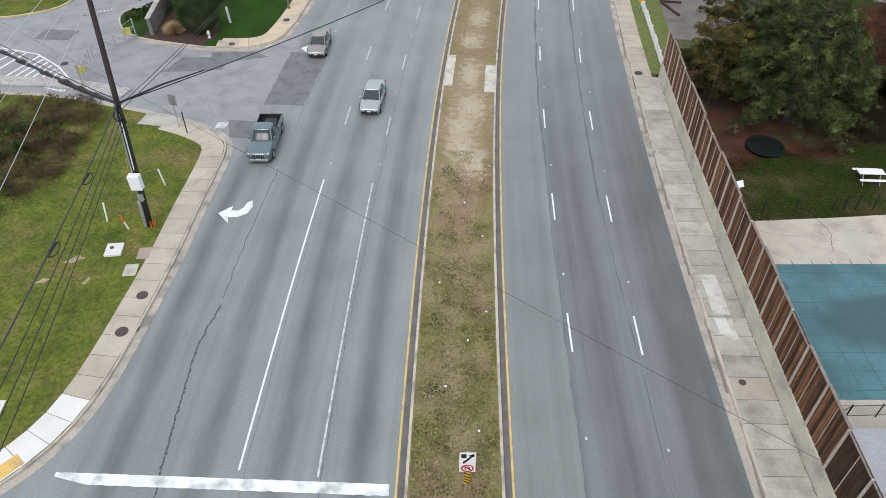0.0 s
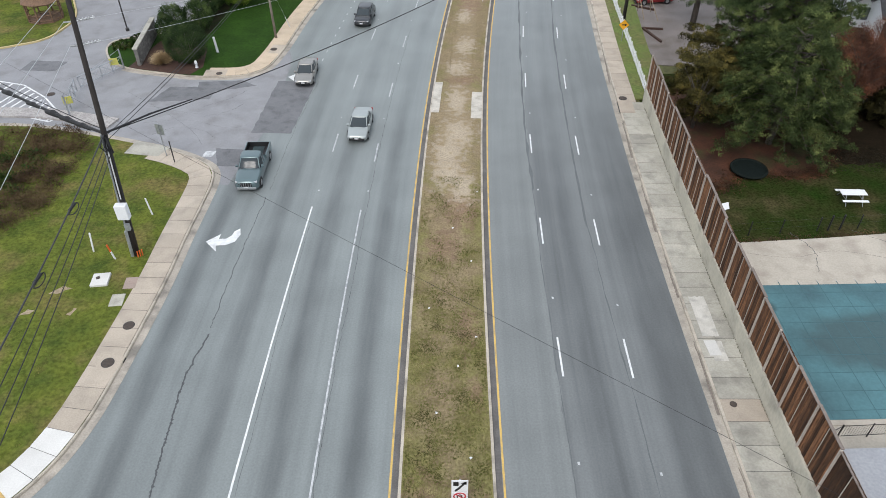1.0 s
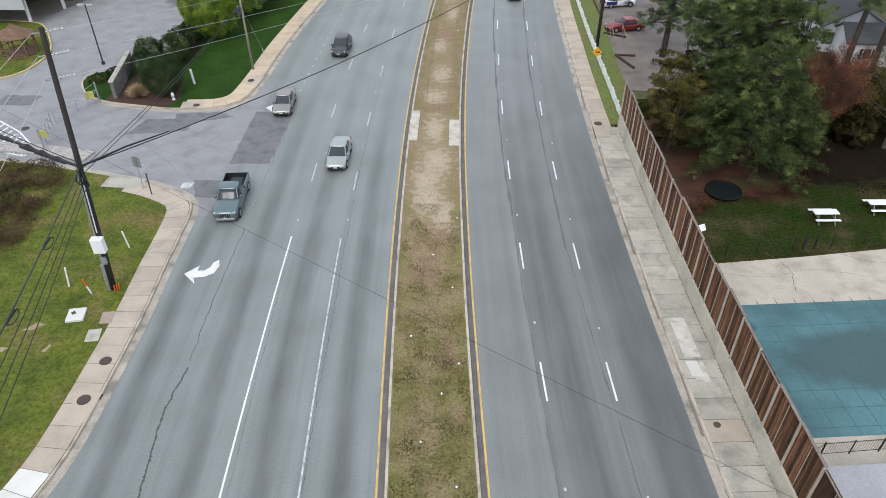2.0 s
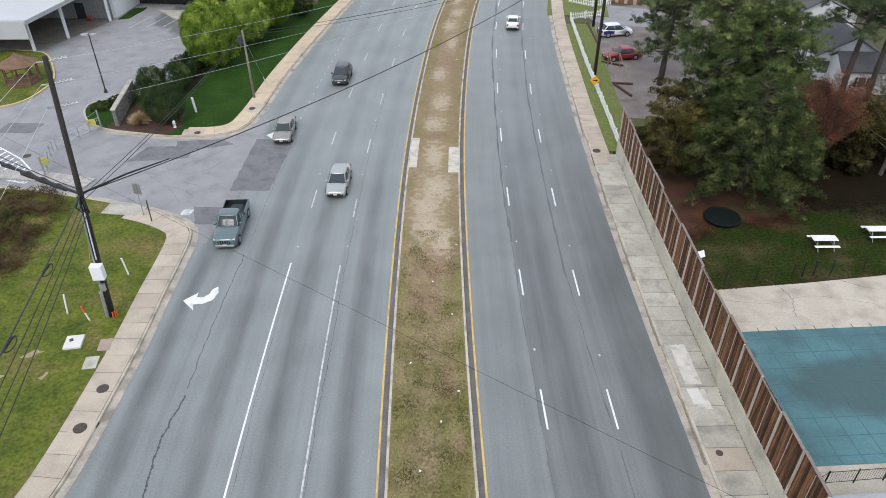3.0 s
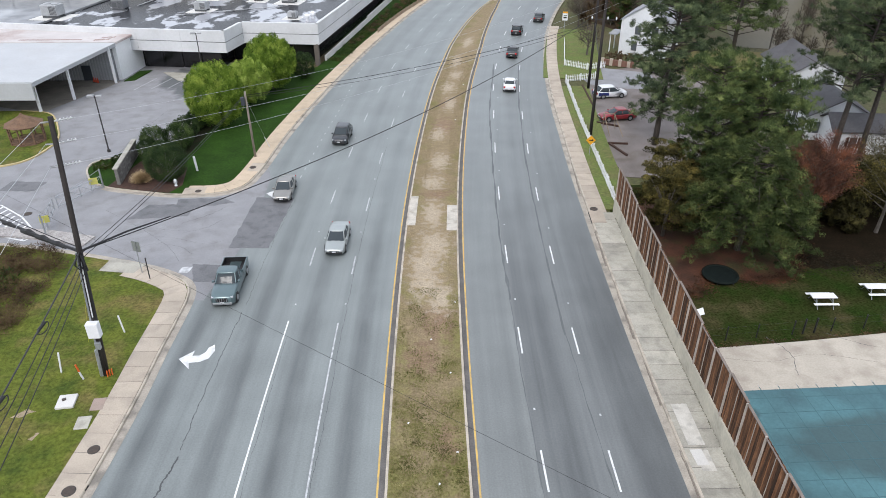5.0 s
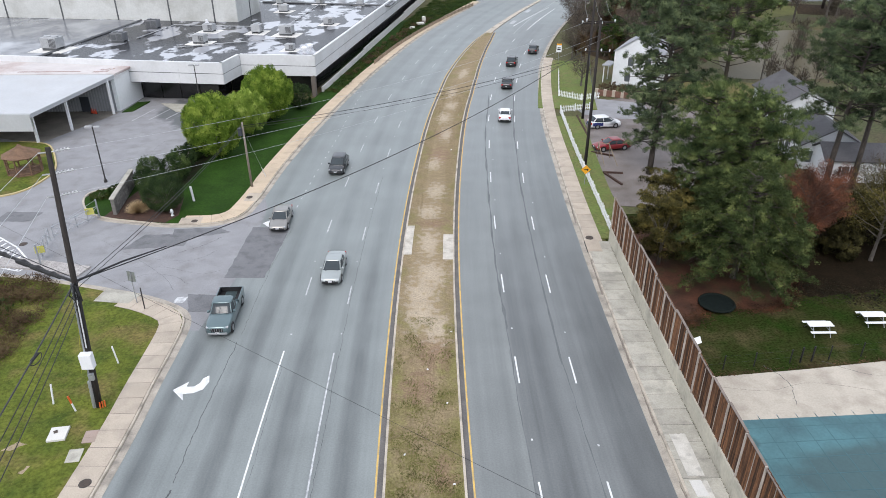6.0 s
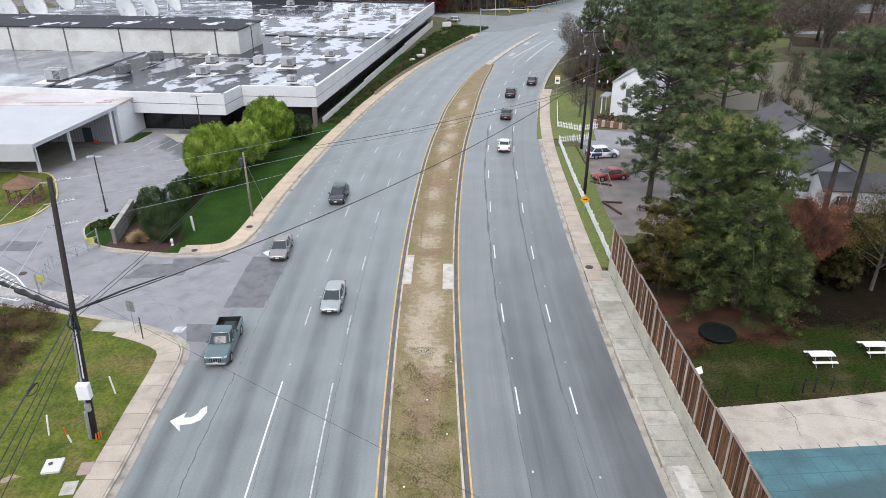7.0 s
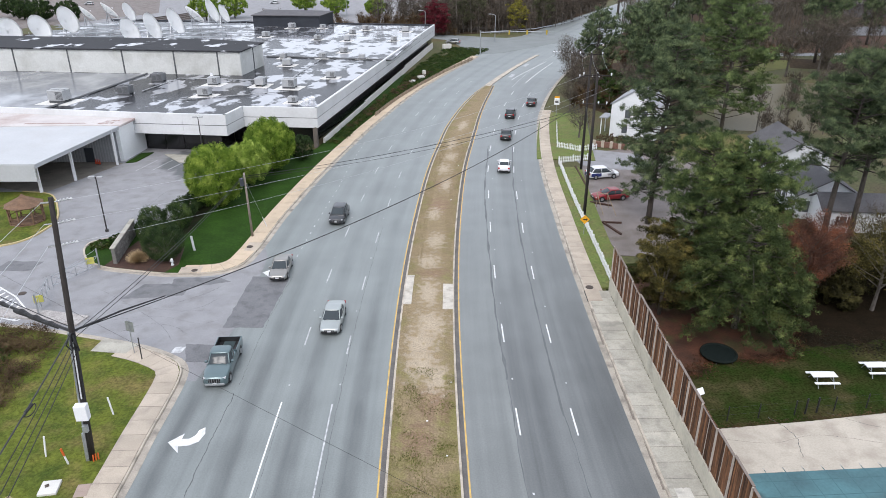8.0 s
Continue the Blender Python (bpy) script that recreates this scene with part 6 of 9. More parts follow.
slab("door", [Vector((-45.6, 103.95, 0.02)), Vector((-46.9, 104.0, 0.02)), Vector((-46.9, 104.1, 0.02)), Vector((-45.6, 104.05, 0.02))], 2.2, DARKMETAL)
shed = thing("annex", "white annex with a rust-stained pale roof beside the canopy", "building")
for nm, pts, z0, z1, mt in (("wall", [(-41.4, 104.2), (-40.2, 111.2), (-115, 126.2), (-118, 107.5)], -0.05, 5.3, mat("bright_white_sheet", (0.82, 0.84, 0.85), (0.78, 0.80, 0.81), rough=0.5, scale=0.5, fine=4, var=0.04)), ("roof", [(-41.0, 104.0), (-39.8, 111.0), (-115, 126.0), (-118.4, 107.2)], 5.3, 5.6, OLDROOF)):
    bm = bmesh.new()
    prism(bm, pts, z0, z1)
    part(nm, bm, mt, shed)
RUSTED = mat("rusted_sheet", (0.30, 0.20, 0.17), (0.22, 0.14, 0.12), rough=0.8, scale=2, fine=9, var=0.25)
for a, b, n, w in (((-55.5, 105.9), (-46.4, 105.6), 26, 0.4), ((-44.6, 105.2), (-42.4, 105.6), 7, 0.6), ((-44.0, 106.6), (-42.0, 106.9), 6, 0.5), ((-72, 107.4), (-63, 107.0), 20, 0.35)):
    for k in range(n):
        p = Vector(a).lerp(Vector(b), (k + 0.5) / n)
        bm = bmesh.new()
        prism(bm, rough([(p.x - 0.11, p.y - w * rng.uniform(0.4, 1.2)), (p.x + 0.11, p.y - w * rng.uniform(0.4, 1.2)), (p.x + 0.13, p.y + w * rng.uniform(0.3, 1.0)), (p.x - 0.11, p.y + w * rng.uniform(0.3, 1.0))], 0.05, 0.2, k), 5.5, 5.606)
        part("rust_patch", bm, RUSTED, shed)
for k in range(3):
    cone = thing("traffic_cone", "red-orange traffic cone in the loading bay", "traffic cone", Matrix.Translation(cpt(12.6, 2.6 + 0.35 * k, 0.02)), group="traffic cones")
    bm = bmesh.new()
    tube(bm, [(0, 0, 0.03), (0, 0, 0.75)], [0.17, 0.03], 10)
    part("cone", bm, mat("red_cone", (0.55, 0.07, 0.03), rough=0.5, scale=3, var=0.1), cone)
    bm = bmesh.new()
    box(bm, -0.2, 0.2, -0.2, 0.2, 0, 0.04, 0.01)
    part("base", bm, BLACK, cone)
# yard edge bed with yellow kerb, gazebo
bm = bmesh.new()
ISL = smooth_line([(-75, 70.5), (-50, 71.2), (-44, 72.6), (-41.8, 74.4), (-41.0, 77.5), (-41.0, 80), (-42.2, 83.4), (-45.6, 89.4), (-50, 91)], 6)
sweep(bm, ISL, offset_line(ISL, 0.2), -0.05, 0.16)
tagged(part("kerb", bm, mat("faded_yellow_kerb", (0.56, 0.45, 0.22), (0.46, 0.38, 0.22), scale=1, fine=10, var=0.1)), "yellow painted kerb of the yard bed", "kerb", kind="structure")
bm = bmesh.new()
prism(bm, offset_line(ISL, 0.2) + [(-75, 91)], -0.05, 0.12)
tagged(part("bed", bm, GRASS), "green grass bed beside the yard", "grass", kind="structure")
gz = thing("gazebo", "small brown wooden gazebo on the grass", "gazebo", pose(-44.3, 80.0, 0.12))
for k in range(8):
    a = 2 * math.pi * k / 8
    bm = bmesh.new()
    box(bm, -0.07, 0.07, -0.07, 0.07, -0.05, 2.15, 0.01, pose(math.cos(a) * 1.9, math.sin(a) * 1.9, 0))
    part("post", bm, CEDAR, gz)
    b = a + 2 * math.pi / 8
    bm = bmesh.new()
    for z in (0.25, 0.85):
        tube(bm, [(math.cos(a) * 1.9, math.sin(a) * 1.9, z), (math.cos(b) * 1.9, math.sin(b) * 1.9, z)], 0.045, 4)
    part("rail", bm, CEDAR, gz)
bm = bmesh.new()
tube(bm, [(0, 0, 2.1), (0, 0, 2.16), (0, 0, 3.0), (0, 0, 3.1), (0, 0, 3.4)], [2.2, 2.2, 0.5, 0.35, 0.05], 8)
part("roof", bm, CEDAR, gz, "brown shingle roof")
bm = bmesh.new()
tube(bm, [(0, 0, -0.03), (0, 0, 0.1)], 2.0, 8)
part("floor", bm, CEDAR, gz)

# ---- entrance corner ----
bm = bmesh.new()
prism(bm, [(-30.6, 66.6), (-29, 66.1), (-26, 65.2), (-23.9, 64.75), (-23.0, 66.5), (-23.6, 71), (-29.2, 73)], 0.0, 0.135)
tagged(part("mulch_bed", bm, MULCH), "dark mulch bed inside the kerb", "flower bed", kind="structure")
swall = thing("stone_wall", "low grey stone entrance wall", "wall", pose(0, 0, 0))
WA, WB = Vector((-29.55, 67.0)), Vector((-30.2, 75.0))
bm = bmesh.new()
prism(bm, [(-29.72, 67.0), (-29.38, 67.0), (-30.03, 75.0), (-30.37, 75.0)], 0.0, 1.85)
part("core", bm, STONE, swall)
bm = bmesh.new()
box(bm, -0.5, 0.5, -0.04, 0.04, -0.1, 0.1, 0.03)
STM = bpy.data.meshes.new("stone")
bm.to_mesh(STM)
bm.free()
STM.materials.append(STONE)
for row in range(8):
    for k in range(13):
        p = WA.lerp(WB, min(0.97, (k + 0.5 + 0.5 * (row % 2)) / 13.5))
        for s in (-1, 1):
            shared("stone", STM, swall, pose(p.x + s * 0.17, p.y, 0.24 + row * 0.215, 0, 0, 94.6) @ Matrix.Diagonal((0.55, 0.8 + 0.5 * rng.random(), 0.98, 1)))
bm = bmesh.new()
prism(bm, [(-29.8, 66.9), (-29.3, 66.9), (-29.95, 75.1), (-30.45, 75.1)], 1.87, 1.98)
part("coping", bm, CONC_OLD, swall)

round_tree("clipped_shrub", pose(-24.7, 67.9, 0.1), 2.3, 2.2, 2.15, 34000, HEDGE, 0.09, "big dark clipped evergreen shrub", "shrub", 900, 0.1, "evergreen shrubs", tight=True)
FEATHER = leafmat("feathery_green_leaves", (0.014, 0.028, 0.010), (0.045, 0.078, 0.024), (0.12, 0.165, 0.05))
for x, y, r, z in ((-28.0, 74.8, 1.6, 1.7), (-25.6, 76.2, 1.8, 1.6), (-25.8, 79.8, 1.7, 1.4), (-28.0, 72.6, 1.2, 1.6), (-25.3, 83, 1.4, 1.2), (-25.2, 86.5, 1.3, 1.1)):
    round_tree("hedge_shrub", pose(x, y, 0.1), r, z, z, 13000, FEATHER if y in (74.8, 76.2) else HEDGE, 0.11, "feathery green hedge shrub" if y in (74.8, 76.2) else "dark green hedge shrub", "shrub", 240, 0.07, "evergreen shrubs", tight=True, upright=0.75 if y in (74.8, 76.2) else 0.3)
# thin bed under the hedge; its dark green also paints the deep shade there
bm = bmesh.new()
prism(bm, rough([(-27.6, 71.4), (-25.2, 71.0), (-24.2, 76), (-23.6, 83), (-22.8, 89), (-26, 88)], 0.22), 0.0, 0.135)
tagged(part("planting_bed", bm, mat("shade_toned_bed", (0.016, 0.026, 0.010), (0.026, 0.022, 0.014), spec=0.08, scale=1.2, fine=9, var=0.35, bump=0.6)), "thin bed under hedge and trees, deep shade in its colour", "planting bed", kind="structure")
round_tree("island_shrub", pose(-32.6, 71.4, 0.1), 1.3, 0.45, 0.35, 3500, IVY, 0.18, "low green ground-cover shrub in the kerbed island", "shrub", 40, 0.05)
round_tree("island_shrub", pose(-31.4, 73.2, 0.1), 1.2, 0.45, 0.35, 3500, IVY, 0.18, "low green ground-cover shrub in the kerbed island", "shrub", 40, 0.05)
tuft = thing("ornamental_grass", "straw-coloured ornamental grass clump", "plant", pose(-27.4, 67.6, 0.1))
d = units(2600)
d[:, 2] = np.abs(d[:, 2]) + 0.25
d /= np.linalg.norm(d, axis=1, keepdims=True)
leaf_mesh("blades", d * rng.uniform(0.2, 1.15, 2600)[:, None] * (1.15, 1.15, 1.0), d, 0.5, 0.035, STRAW, tuft)
ISLW = smooth_line([(-30.7, 66.4), (-32.6, 67.8), (-33.8, 69.6), (-34.5, 71.6), (-34.2, 73.3), (-31.6, 74.7), (-29.4, 75.6), (-26.9, 80), (-26.4, 90), (-24.6, 101)], 5)
bm = bmesh.new()
sweep(bm, ISLW, offset_line(ISLW, -0.2), -0.05, 0.17)
tagged(part("kerb", bm, CURB), "pale kerb round the entrance island", "kerb", kind="structure")

hyd = thing("fire_hydrant", "white and grey fire hydrant on the lawn edge", "fire hydrant", pose(-23.6, 66.4, 0.12))
bm = bmesh.new()
tube(bm, [(0, 0, -0.03), (0, 0, 0.05), (0, 0, 0.06), (0, 0, 0.55), (0, 0, 0.56), (0, 0, 0.62), (0, 0, 0.72), (0, 0, 0.78)], [0.17, 0.17, 0.11, 0.11, 0.15, 0.15, 0.09, 0.03], 12)
part("barrel", bm, WHITEMETAL, hyd)
for a, b in (((-0.2, 0, 0.42), (0.2, 0, 0.42)), ((0, -0.22, 0.38), (0, 0, 0.38))):
    bm = bmesh.new()
    tube(bm, [a, b], 0.065, 8)
    part("nozzle", bm, STEEL, hyd)
mark_post = thing("marker_post", "white marker post beside the clipped shrub", "post", pose(-22.3, 70.0, 0.12, 0, -4, 0))
bm = bmesh.new()
box(bm, -0.12, 0.12, -0.05, 0.05, -0.05, 1.7, 0.03)
part("post", bm, WHITEPAINT, mark_post)


def gate_leaf(a, b, h, label):
    """A galvanised swing gate with crossed braces and a yellow plate."""
    t = thing("swing_gate", label, "gate", group="entrance gates")
    a, b = Vector((*a, 0)), Vector((*b, 0))
    bm = bmesh.new()
    tube(bm, [a + Vector((0, 0, -0.05)), a + Vector((0, 0, h + 0.75))], 0.08, 8)
    part("hinge_post", bm, STEEL, t)
    up = Vector((0, 0, 1))
    for z in (0.35, h):
        bm = bmesh.new()
        tube(bm, [a + up * z, b + up * z], 0.035, 6)
        part("rail", bm, STEEL, t)
    for i in range(4):
        p, q = a.lerp(b, i / 4), a.lerp(b, (i + 1) / 4)
        bm = bmesh.new()
        tube(bm, [p + up * 0.35, q + up * h], 0.022, 5)
        tube(bm, [p + up * h, q + up * 0.35], 0.022, 5)
        tube(bm, [q + up * 0.1, q + up * h], 0.03, 5)
        part("brace", bm, STEEL, t)
    bm = bmesh.new()
    tube(bm, [a + up * (h + 0.7), a.lerp(b, 0.75) + up * h], 0.018, 5)
    part("tie_bar", bm, STEEL, t)
    p = a.lerp(b, 0.18)
    bm = bmesh.new()
    box(bm, -0.4, 0.4, -0.02, 0.02, 0.8, 1.5, 0, pose(p.x, p.y, 0, 0, 0, 20))
    part("plate", bm, mat("faded_yellow_plate", (0.52, 0.50, 0.12), (0.45, 0.43, 0.12), rough=0.5, scale=3, var=0.08), t, "faded yellow plate")
    return t


gate_leaf((-31.0, 66.6), (-33.6, 62.0), 1.35, "galvanised swing gate with a yellow plate")
gate_leaf((-32.7, 56.9), (-33.8, 61.6), 1.35, "galvanised swing gate with a yellow plate")

# hatched paint on the side street
hat = [(-43.9, 64.6), (-39.6, 63.2), (-36.5, 60.6), (-33.6, 57.1), (-34.2, 55.9), (-41.1, 58.6)]


def painted(a, b, w, name="lane_line", material=WHITE, z=0.008):
    a, b = Vector(a), Vector(b)
    d = (b - a).normalized()
    n = Vector((-d.y, d.x)) * w / 2
    bm = bmesh.new()
    prism(bm, [tuple(v) for v in (a + n, b + n, b - n, a - n)], 0.0035, z)
    return part(name, bm, material, side)


for a, b in zip(hat, hat[1:]):
    painted(a, b, 0.16)
for k in range(9):
    q = (k + 0.5) / 9
    top = Vector(hat[1]).lerp(Vector(hat[3]), q)
    bot = Vector(hat[5]).lerp(Vector(hat[4]), q)
    painted(top + Vector((0.02, 0)), bot, 0.2, "hatch_bar")
for k in range(4):
    painted(Vector(hat[0]).lerp(Vector(hat[1]), k / 4) + Vector((-0.2, -0.1)), Vector((-46.5 + k * 1.4, 60.6 - 0.5 * k)), 0.2, "hatch_bar")
painted((-33.9, 54.9), (-60, 57.6), 0.14)
# parking bays by the glass front
for k in range(5):
    painted((-38.2 + k * 2.3, 99.2 + 0.2 * k), (-36.6 + k * 2.3, 104.6 - 0.2 * k), 0.1, "bay_line", WORN_WHITE)
bm = bmesh.new()
prism(bm, [(-40.9, 103.2), (-40.2, 108.2), (-38.4, 108.6), (-38.6, 107.4), (-39.5, 103.6)], 0.0, 0.12)
tagged(part("bed", bm, LAWN), "small grass bed beside the annex", "grass", kind="structure")
bm = bmesh.new()
prism(bm, [(-36.4, 107.4), (-26.2, 105.5), (-27, 101.5), (-33, 103.0)], 0.0, 0.12)
tagged(part("entrance_walk", bm, CONC_OLD), "concrete walk before the glass entrance", "pavement", kind="structure")
# patches in the side street and the turning lane
for pts in ([(-26.5, 59.4), (-20.8, 59.8), (-20.6, 62.3), (-25.2, 62.4)], [(-22.4, 61.0), (-16.9, 62.4), (-18.4, 63.6), (-22.6, 63.4)], [(-41.5, 66.5), (-37.8, 66.2), (-37.4, 68.4), (-41.2, 68.8)]):
    bm = bmesh.new()
    prism(bm, rough(pts, 0.12), 0.0, 0.0065 + 0.002 * pts[0][0] % 0.004)
    part("asphalt_patch", bm, PATCH, side)
bm = bmesh.new()
prism(bm, rough([road_point(52.3, -17.75), road_point(52.3, -14.25), road_point(61.9, -13.96), road_point(61.9, -17.75)], 0.1), 0.0, 0.009)
mark("asphalt_patch", bm, PATCH, "dark asphalt patch")
bm = bmesh.new()
prism(bm, rough([(-17.5, 48.3), (-15.0, 48.0), (-15.2, 50.6), (-18.2, 51.0)], 0.12), 0.0, 0.0085)
mark("asphalt_patch", bm, PATCH, "dark asphalt patch")

# ---- lawn trees and bank planting ----
PALESPRING = leafmat("pale_spring_leaves", (0.081, 0.144, 0.020), (0.237, 0.338, 0.056), (0.525, 0.625, 0.163))
for x, y, r, rz, zc, n, mt, lab in ((-22.9, 84.0, 3.65, 3.75, 3.95, 72000, SPRING, "round yellow-green tree in fresh leaf"), (-20.2, 91.6, 3.0, 2.7, 3.3, 44000, PALESPRING, "smaller round yellow-green tree in fresh leaf"),
                                    (-18.4, 98.0, 3.75, 3.5, 3.95, 66000, SPRING, "round yellow-green tree in fresh leaf")):
    round_tree("street_tree", pose(x, y, 0.1), r, rz, zc, n, mt, 0.17, lab, "tree", 260, 0.16, "round lawn trees", tight=True, upright=0.6)
round_tree("globe_shrub", pose(-14.6, 103.2, 0.1), 1.95, 1.95, 1.95, 11000, HEDGE, 0.15, "dark globe-shaped evergreen shrub", "shrub", 180, 0.08, "evergreen shrubs", tight=True)
round_tree("hedge_shrub", pose(-16.6, 106.4, 0.1), 1.3, 1.5, 1.5, 5000, OLIVE, 0.17, "brown-green shrub beside the building", "shrub", 50, 0.07)
bank = []
for k in range(1150):
    y = rng.choice([rng.uniform(108, 206), rng.uniform(150, 206)])
    o = -float(np.interp(y, [108, 125, 150, 190], [18.6, 18.6, 17.6, 16.5])) - rng.uniform(0, float(np.interp(y, [108, 120, 150, 165, 180, 204], [2.2, 1.7, 2.4, 6.0, 9.0, 13.0])))
    x, yy = road_point(y, o)
    bank.append((x, yy, 0.1 + rng.uniform(0, 0.15)))
bank = np.array(bank)
pos, al = clump_leaves(bank, 0.75, 60, 0.45, 0.5)
pos[:, 2] = np.maximum(pos[:, 2], 0.08)
tagged(leaf_mesh("ivy_bank", pos, al, 0.26, 0.15, IVY), "green ivy and low shrubs on the bank below the building", "ground cover", kind="stuff")
bank2 = np.array([(*road_point(y, -18.0 - q), 0.45) for y, q in zip(rng.uniform(116, 168, 70), rng.uniform(0, 2.4, 70))])
pos, al = clump_leaves(bank2, 0.6, 60, 0.6, 0.5)
tagged(leaf_mesh("brown_shrubs", pos, al, 0.24, 0.12, TWIG_BROWN), "brown winter shrubs on the bank", "shrub", kind="stuff")

# ---- far junction, woods and yards ----
bm = bmesh.new()
prism(bm, [(22.5, 204), (31, 206), (60, 234), (58, 246), (47, 246), (37, 238), (30, 241), (18, 247), (-30, 262), (-110, 280), (-110, 272), (-30, 254), (10, 241), (17, 234), (19.5, 222)], -0.05, 0.02)
tagged(part("far_street", bm, mat("junction_asphalt", (0.215, 0.232, 0.230), (0.185, 0.20, 0.198), scale=0.2, fine=4, var=0.08, stain=(0.15, 0.16, 0.16), stain_amt=0.5, stain_scale=0.15)), "grey asphalt of the far junction", "street", kind="structure")
bm = bmesh.new()
prism(bm, [(-130, 285), (-20, 268), (6, 300), (30, 420), (-130, 430)], -0.05, 0.002)
tagged(part("far_lot", bm, LOT), "distant grey parking lot", "parking lot", kind="structure")
bm = bmesh.new()
prism(bm, [(-230, 262), (-150, 255), (-104, 330), (-130, 420), (-300, 420)], -0.05, 0.003)
tagged(part("dirt_yard", bm, GRAVEL), "distant bare gravel yard", "yard", kind="structure")
rails = thing("railway", "railway tracks on pale ballast", "railway", kind="structure")
for k in range(4):
    o = k * 6.0
    a, b = Vector((-136 + o, 236)), Vector((-88 + o * 0.9, 330))
    d = (b - a).normalized()
    n = Vector((-d.y, d.x))
    bm = bmesh.new()
    prism(bm, [tuple(v) for v in (a + n * 1.9, b + n * 1.9, b - n * 1.9, a - n * 1.9)], -0.05, 0.12 + 0.004 * k)
    part("ballast", bm, GRAVEL, rails)
    for s in (-0.75, 0.75):
        bm = bmesh.new()
        tube(bm, [(*(a + n * s), 0.22), (*(b + n * s), 0.22)], 0.09, 4)
        part("rail", bm, RUST, rails)


def far_woods(name, n, region, hmin, hmax, twig, label, per=38, blade=1.5):
    """Many bare trees too far to tell apart: thin trunks and a haze of twigs."""
    verts, faces, cents = [], [], []
    pts = []
    poly = [Vector(p) for p in region]
    xs, ys = [p.x for p in poly], [p.y for p in poly]
    while len(pts) < n:
        x, y = rng.uniform(min(xs), max(xs)), rng.uniform(min(ys), max(ys))
        ins = False
        for i in range(len(poly)):
            a, b = poly[i], poly[i - 1]
            if (a.y > y) != (b.y > y) and x < (b.x - a.x) * (y - a.y) / (b.y - a.y) + a.x:
                ins = not ins
        if ins:
            pts.append((x, y))
    for x, y in pts:
        h = rng.uniform(hmin, hmax)
        r = 0.05 + h * 0.012
        lx, ly = rng.normal(size=2) * 0.05 * h
        s = len(verts)
        for z, rr, ox, oy in ((-0.2, r, 0, 0), (h * 0.5, r * 0.7, lx * 0.4, ly * 0.4), (h, 0.03, lx, ly)):
            for k in range(4):
                a = k * math.pi / 2
                verts.append((x + ox + math.cos(a) * rr, y + oy + math.sin(a) * rr, z))
        for j in (0, 4):
            for k in range(4):
                faces.append((s + j + k, s + j + (k + 1) % 4, s + j + 4 + (k + 1) % 4, s + j + 4 + k))
        for q in range(5):
            w = rng.uniform(0.4, 1.0)
            cents.append((x + lx * w + rng.normal() * h * 0.08, y + ly * w + rng.normal() * h * 0.08, h * w))
    t = thing(name, label, "woods", kind="stuff")
    tagged(raw("trunk_mass", verts, faces, GREYBARK, t), kind="stuff")
    pos, al = clump_leaves(np.array(cents), hmax * 0.14, per, 1.2, 0.8)
    al[:, 2] = np.abs(al[:, 2]) + 0.2
    tagged(leaf_mesh("twig_haze", pos, al, blade, 0.05 + 0.05 * blade, twig, t), kind="stuff")
    return t


TWIG_DARK = leafmat("dark_brown_twigs", (0.036, 0.029, 0.022), (0.082, 0.069, 0.053), (0.16, 0.138, 0.108))
FLOOR = mat("woodland_floor", (0.055, 0.038, 0.024), (0.04, 0.032, 0.02), spec=0.08, scale=0.08, fine=1.5, var=0.35, bump=0.5, stain=(0.085, 0.045, 0.028), stain_amt=0.7, stain_scale=0.06)
for reg in ([(-14, 251), (20, 248), (50, 256), (66, 278), (100, 345), (120, 460), (30, 460), (2, 300)], [(62, 204), (80, 199), (104, 200), (150, 212), (230, 242), (320, 250), (320, 460), (140, 460), (92, 290)],
            [(58, 128), (64, 141), (80, 165), (96, 179), (112, 172), (128, 182), (112, 190), (84, 200), (56, 186), (44, 160), (36, 140), (42, 124)]):
    bm = bmesh.new()
    prism(bm, reg, -0.05, -0.03)
    tagged(part("woodland_floor", bm, FLOOR), "brown leaf-strewn woodland floor", "ground", kind="structure")
far_woods("woods", 430, [(-12, 252), (20, 250), (48, 258), (62, 280), (95, 345), (110, 430), (30, 440), (4, 300)], 8, 15, TWIG_DARK, "bare grey-brown woods beyond the junction")
far_woods("woods", 420, [(62, 205), (80, 200), (120, 205), (170, 190), (260, 240), (260, 420), (140, 420), (92, 290)], 9, 16, TWIG_DARK, "bare woods beyond the pond")
far_woods("scrub", 55, [(60, 104), (78, 112), (110, 150), (128, 180), (112, 186), (92, 150), (74, 128), (58, 114)], 3, 8, TWIG_DARK, "brown scrub on the banks of the pond", 90, 0.6)
far_woods("scrub", 120, [(70, 172), (92, 176), (118, 196), (112, 204), (80, 198), (60, 190), (48, 168)], 2, 5, TWIG_BROWN, "brown scrub behind the pond", 50, 0.8)
far_woods("brush", 150, [(-48, 248), (14, 240), (26, 250), (-10, 262), (-48, 268)], 3, 7, TWIG_BROWN, "brown brush behind the factory", 34)
far_woods("scrub", 16, [(33, 128), (40, 126), (50, 150), (52, 172), (44, 176), (36, 150)], 2, 5, TWIG_BROWN, "brown scrub beside the road bend", 60)
round_tree("plum_tree", pose(13.6, 244, 0), 5.0, 5.4, 6.2, 15000, CRIMSON, 0.36, "dark crimson-leaved plum tree behind the factory", trunk=0.25, lumps=150, loose=True)
round_tree("willow", pose(43, 254, 0), 4.4, 6.4, 6.6, 8000, YELLOWLEAF, 0.34, "yellow-green budding tree at the junction", trunk=0.25, lumps=90, loose=True)
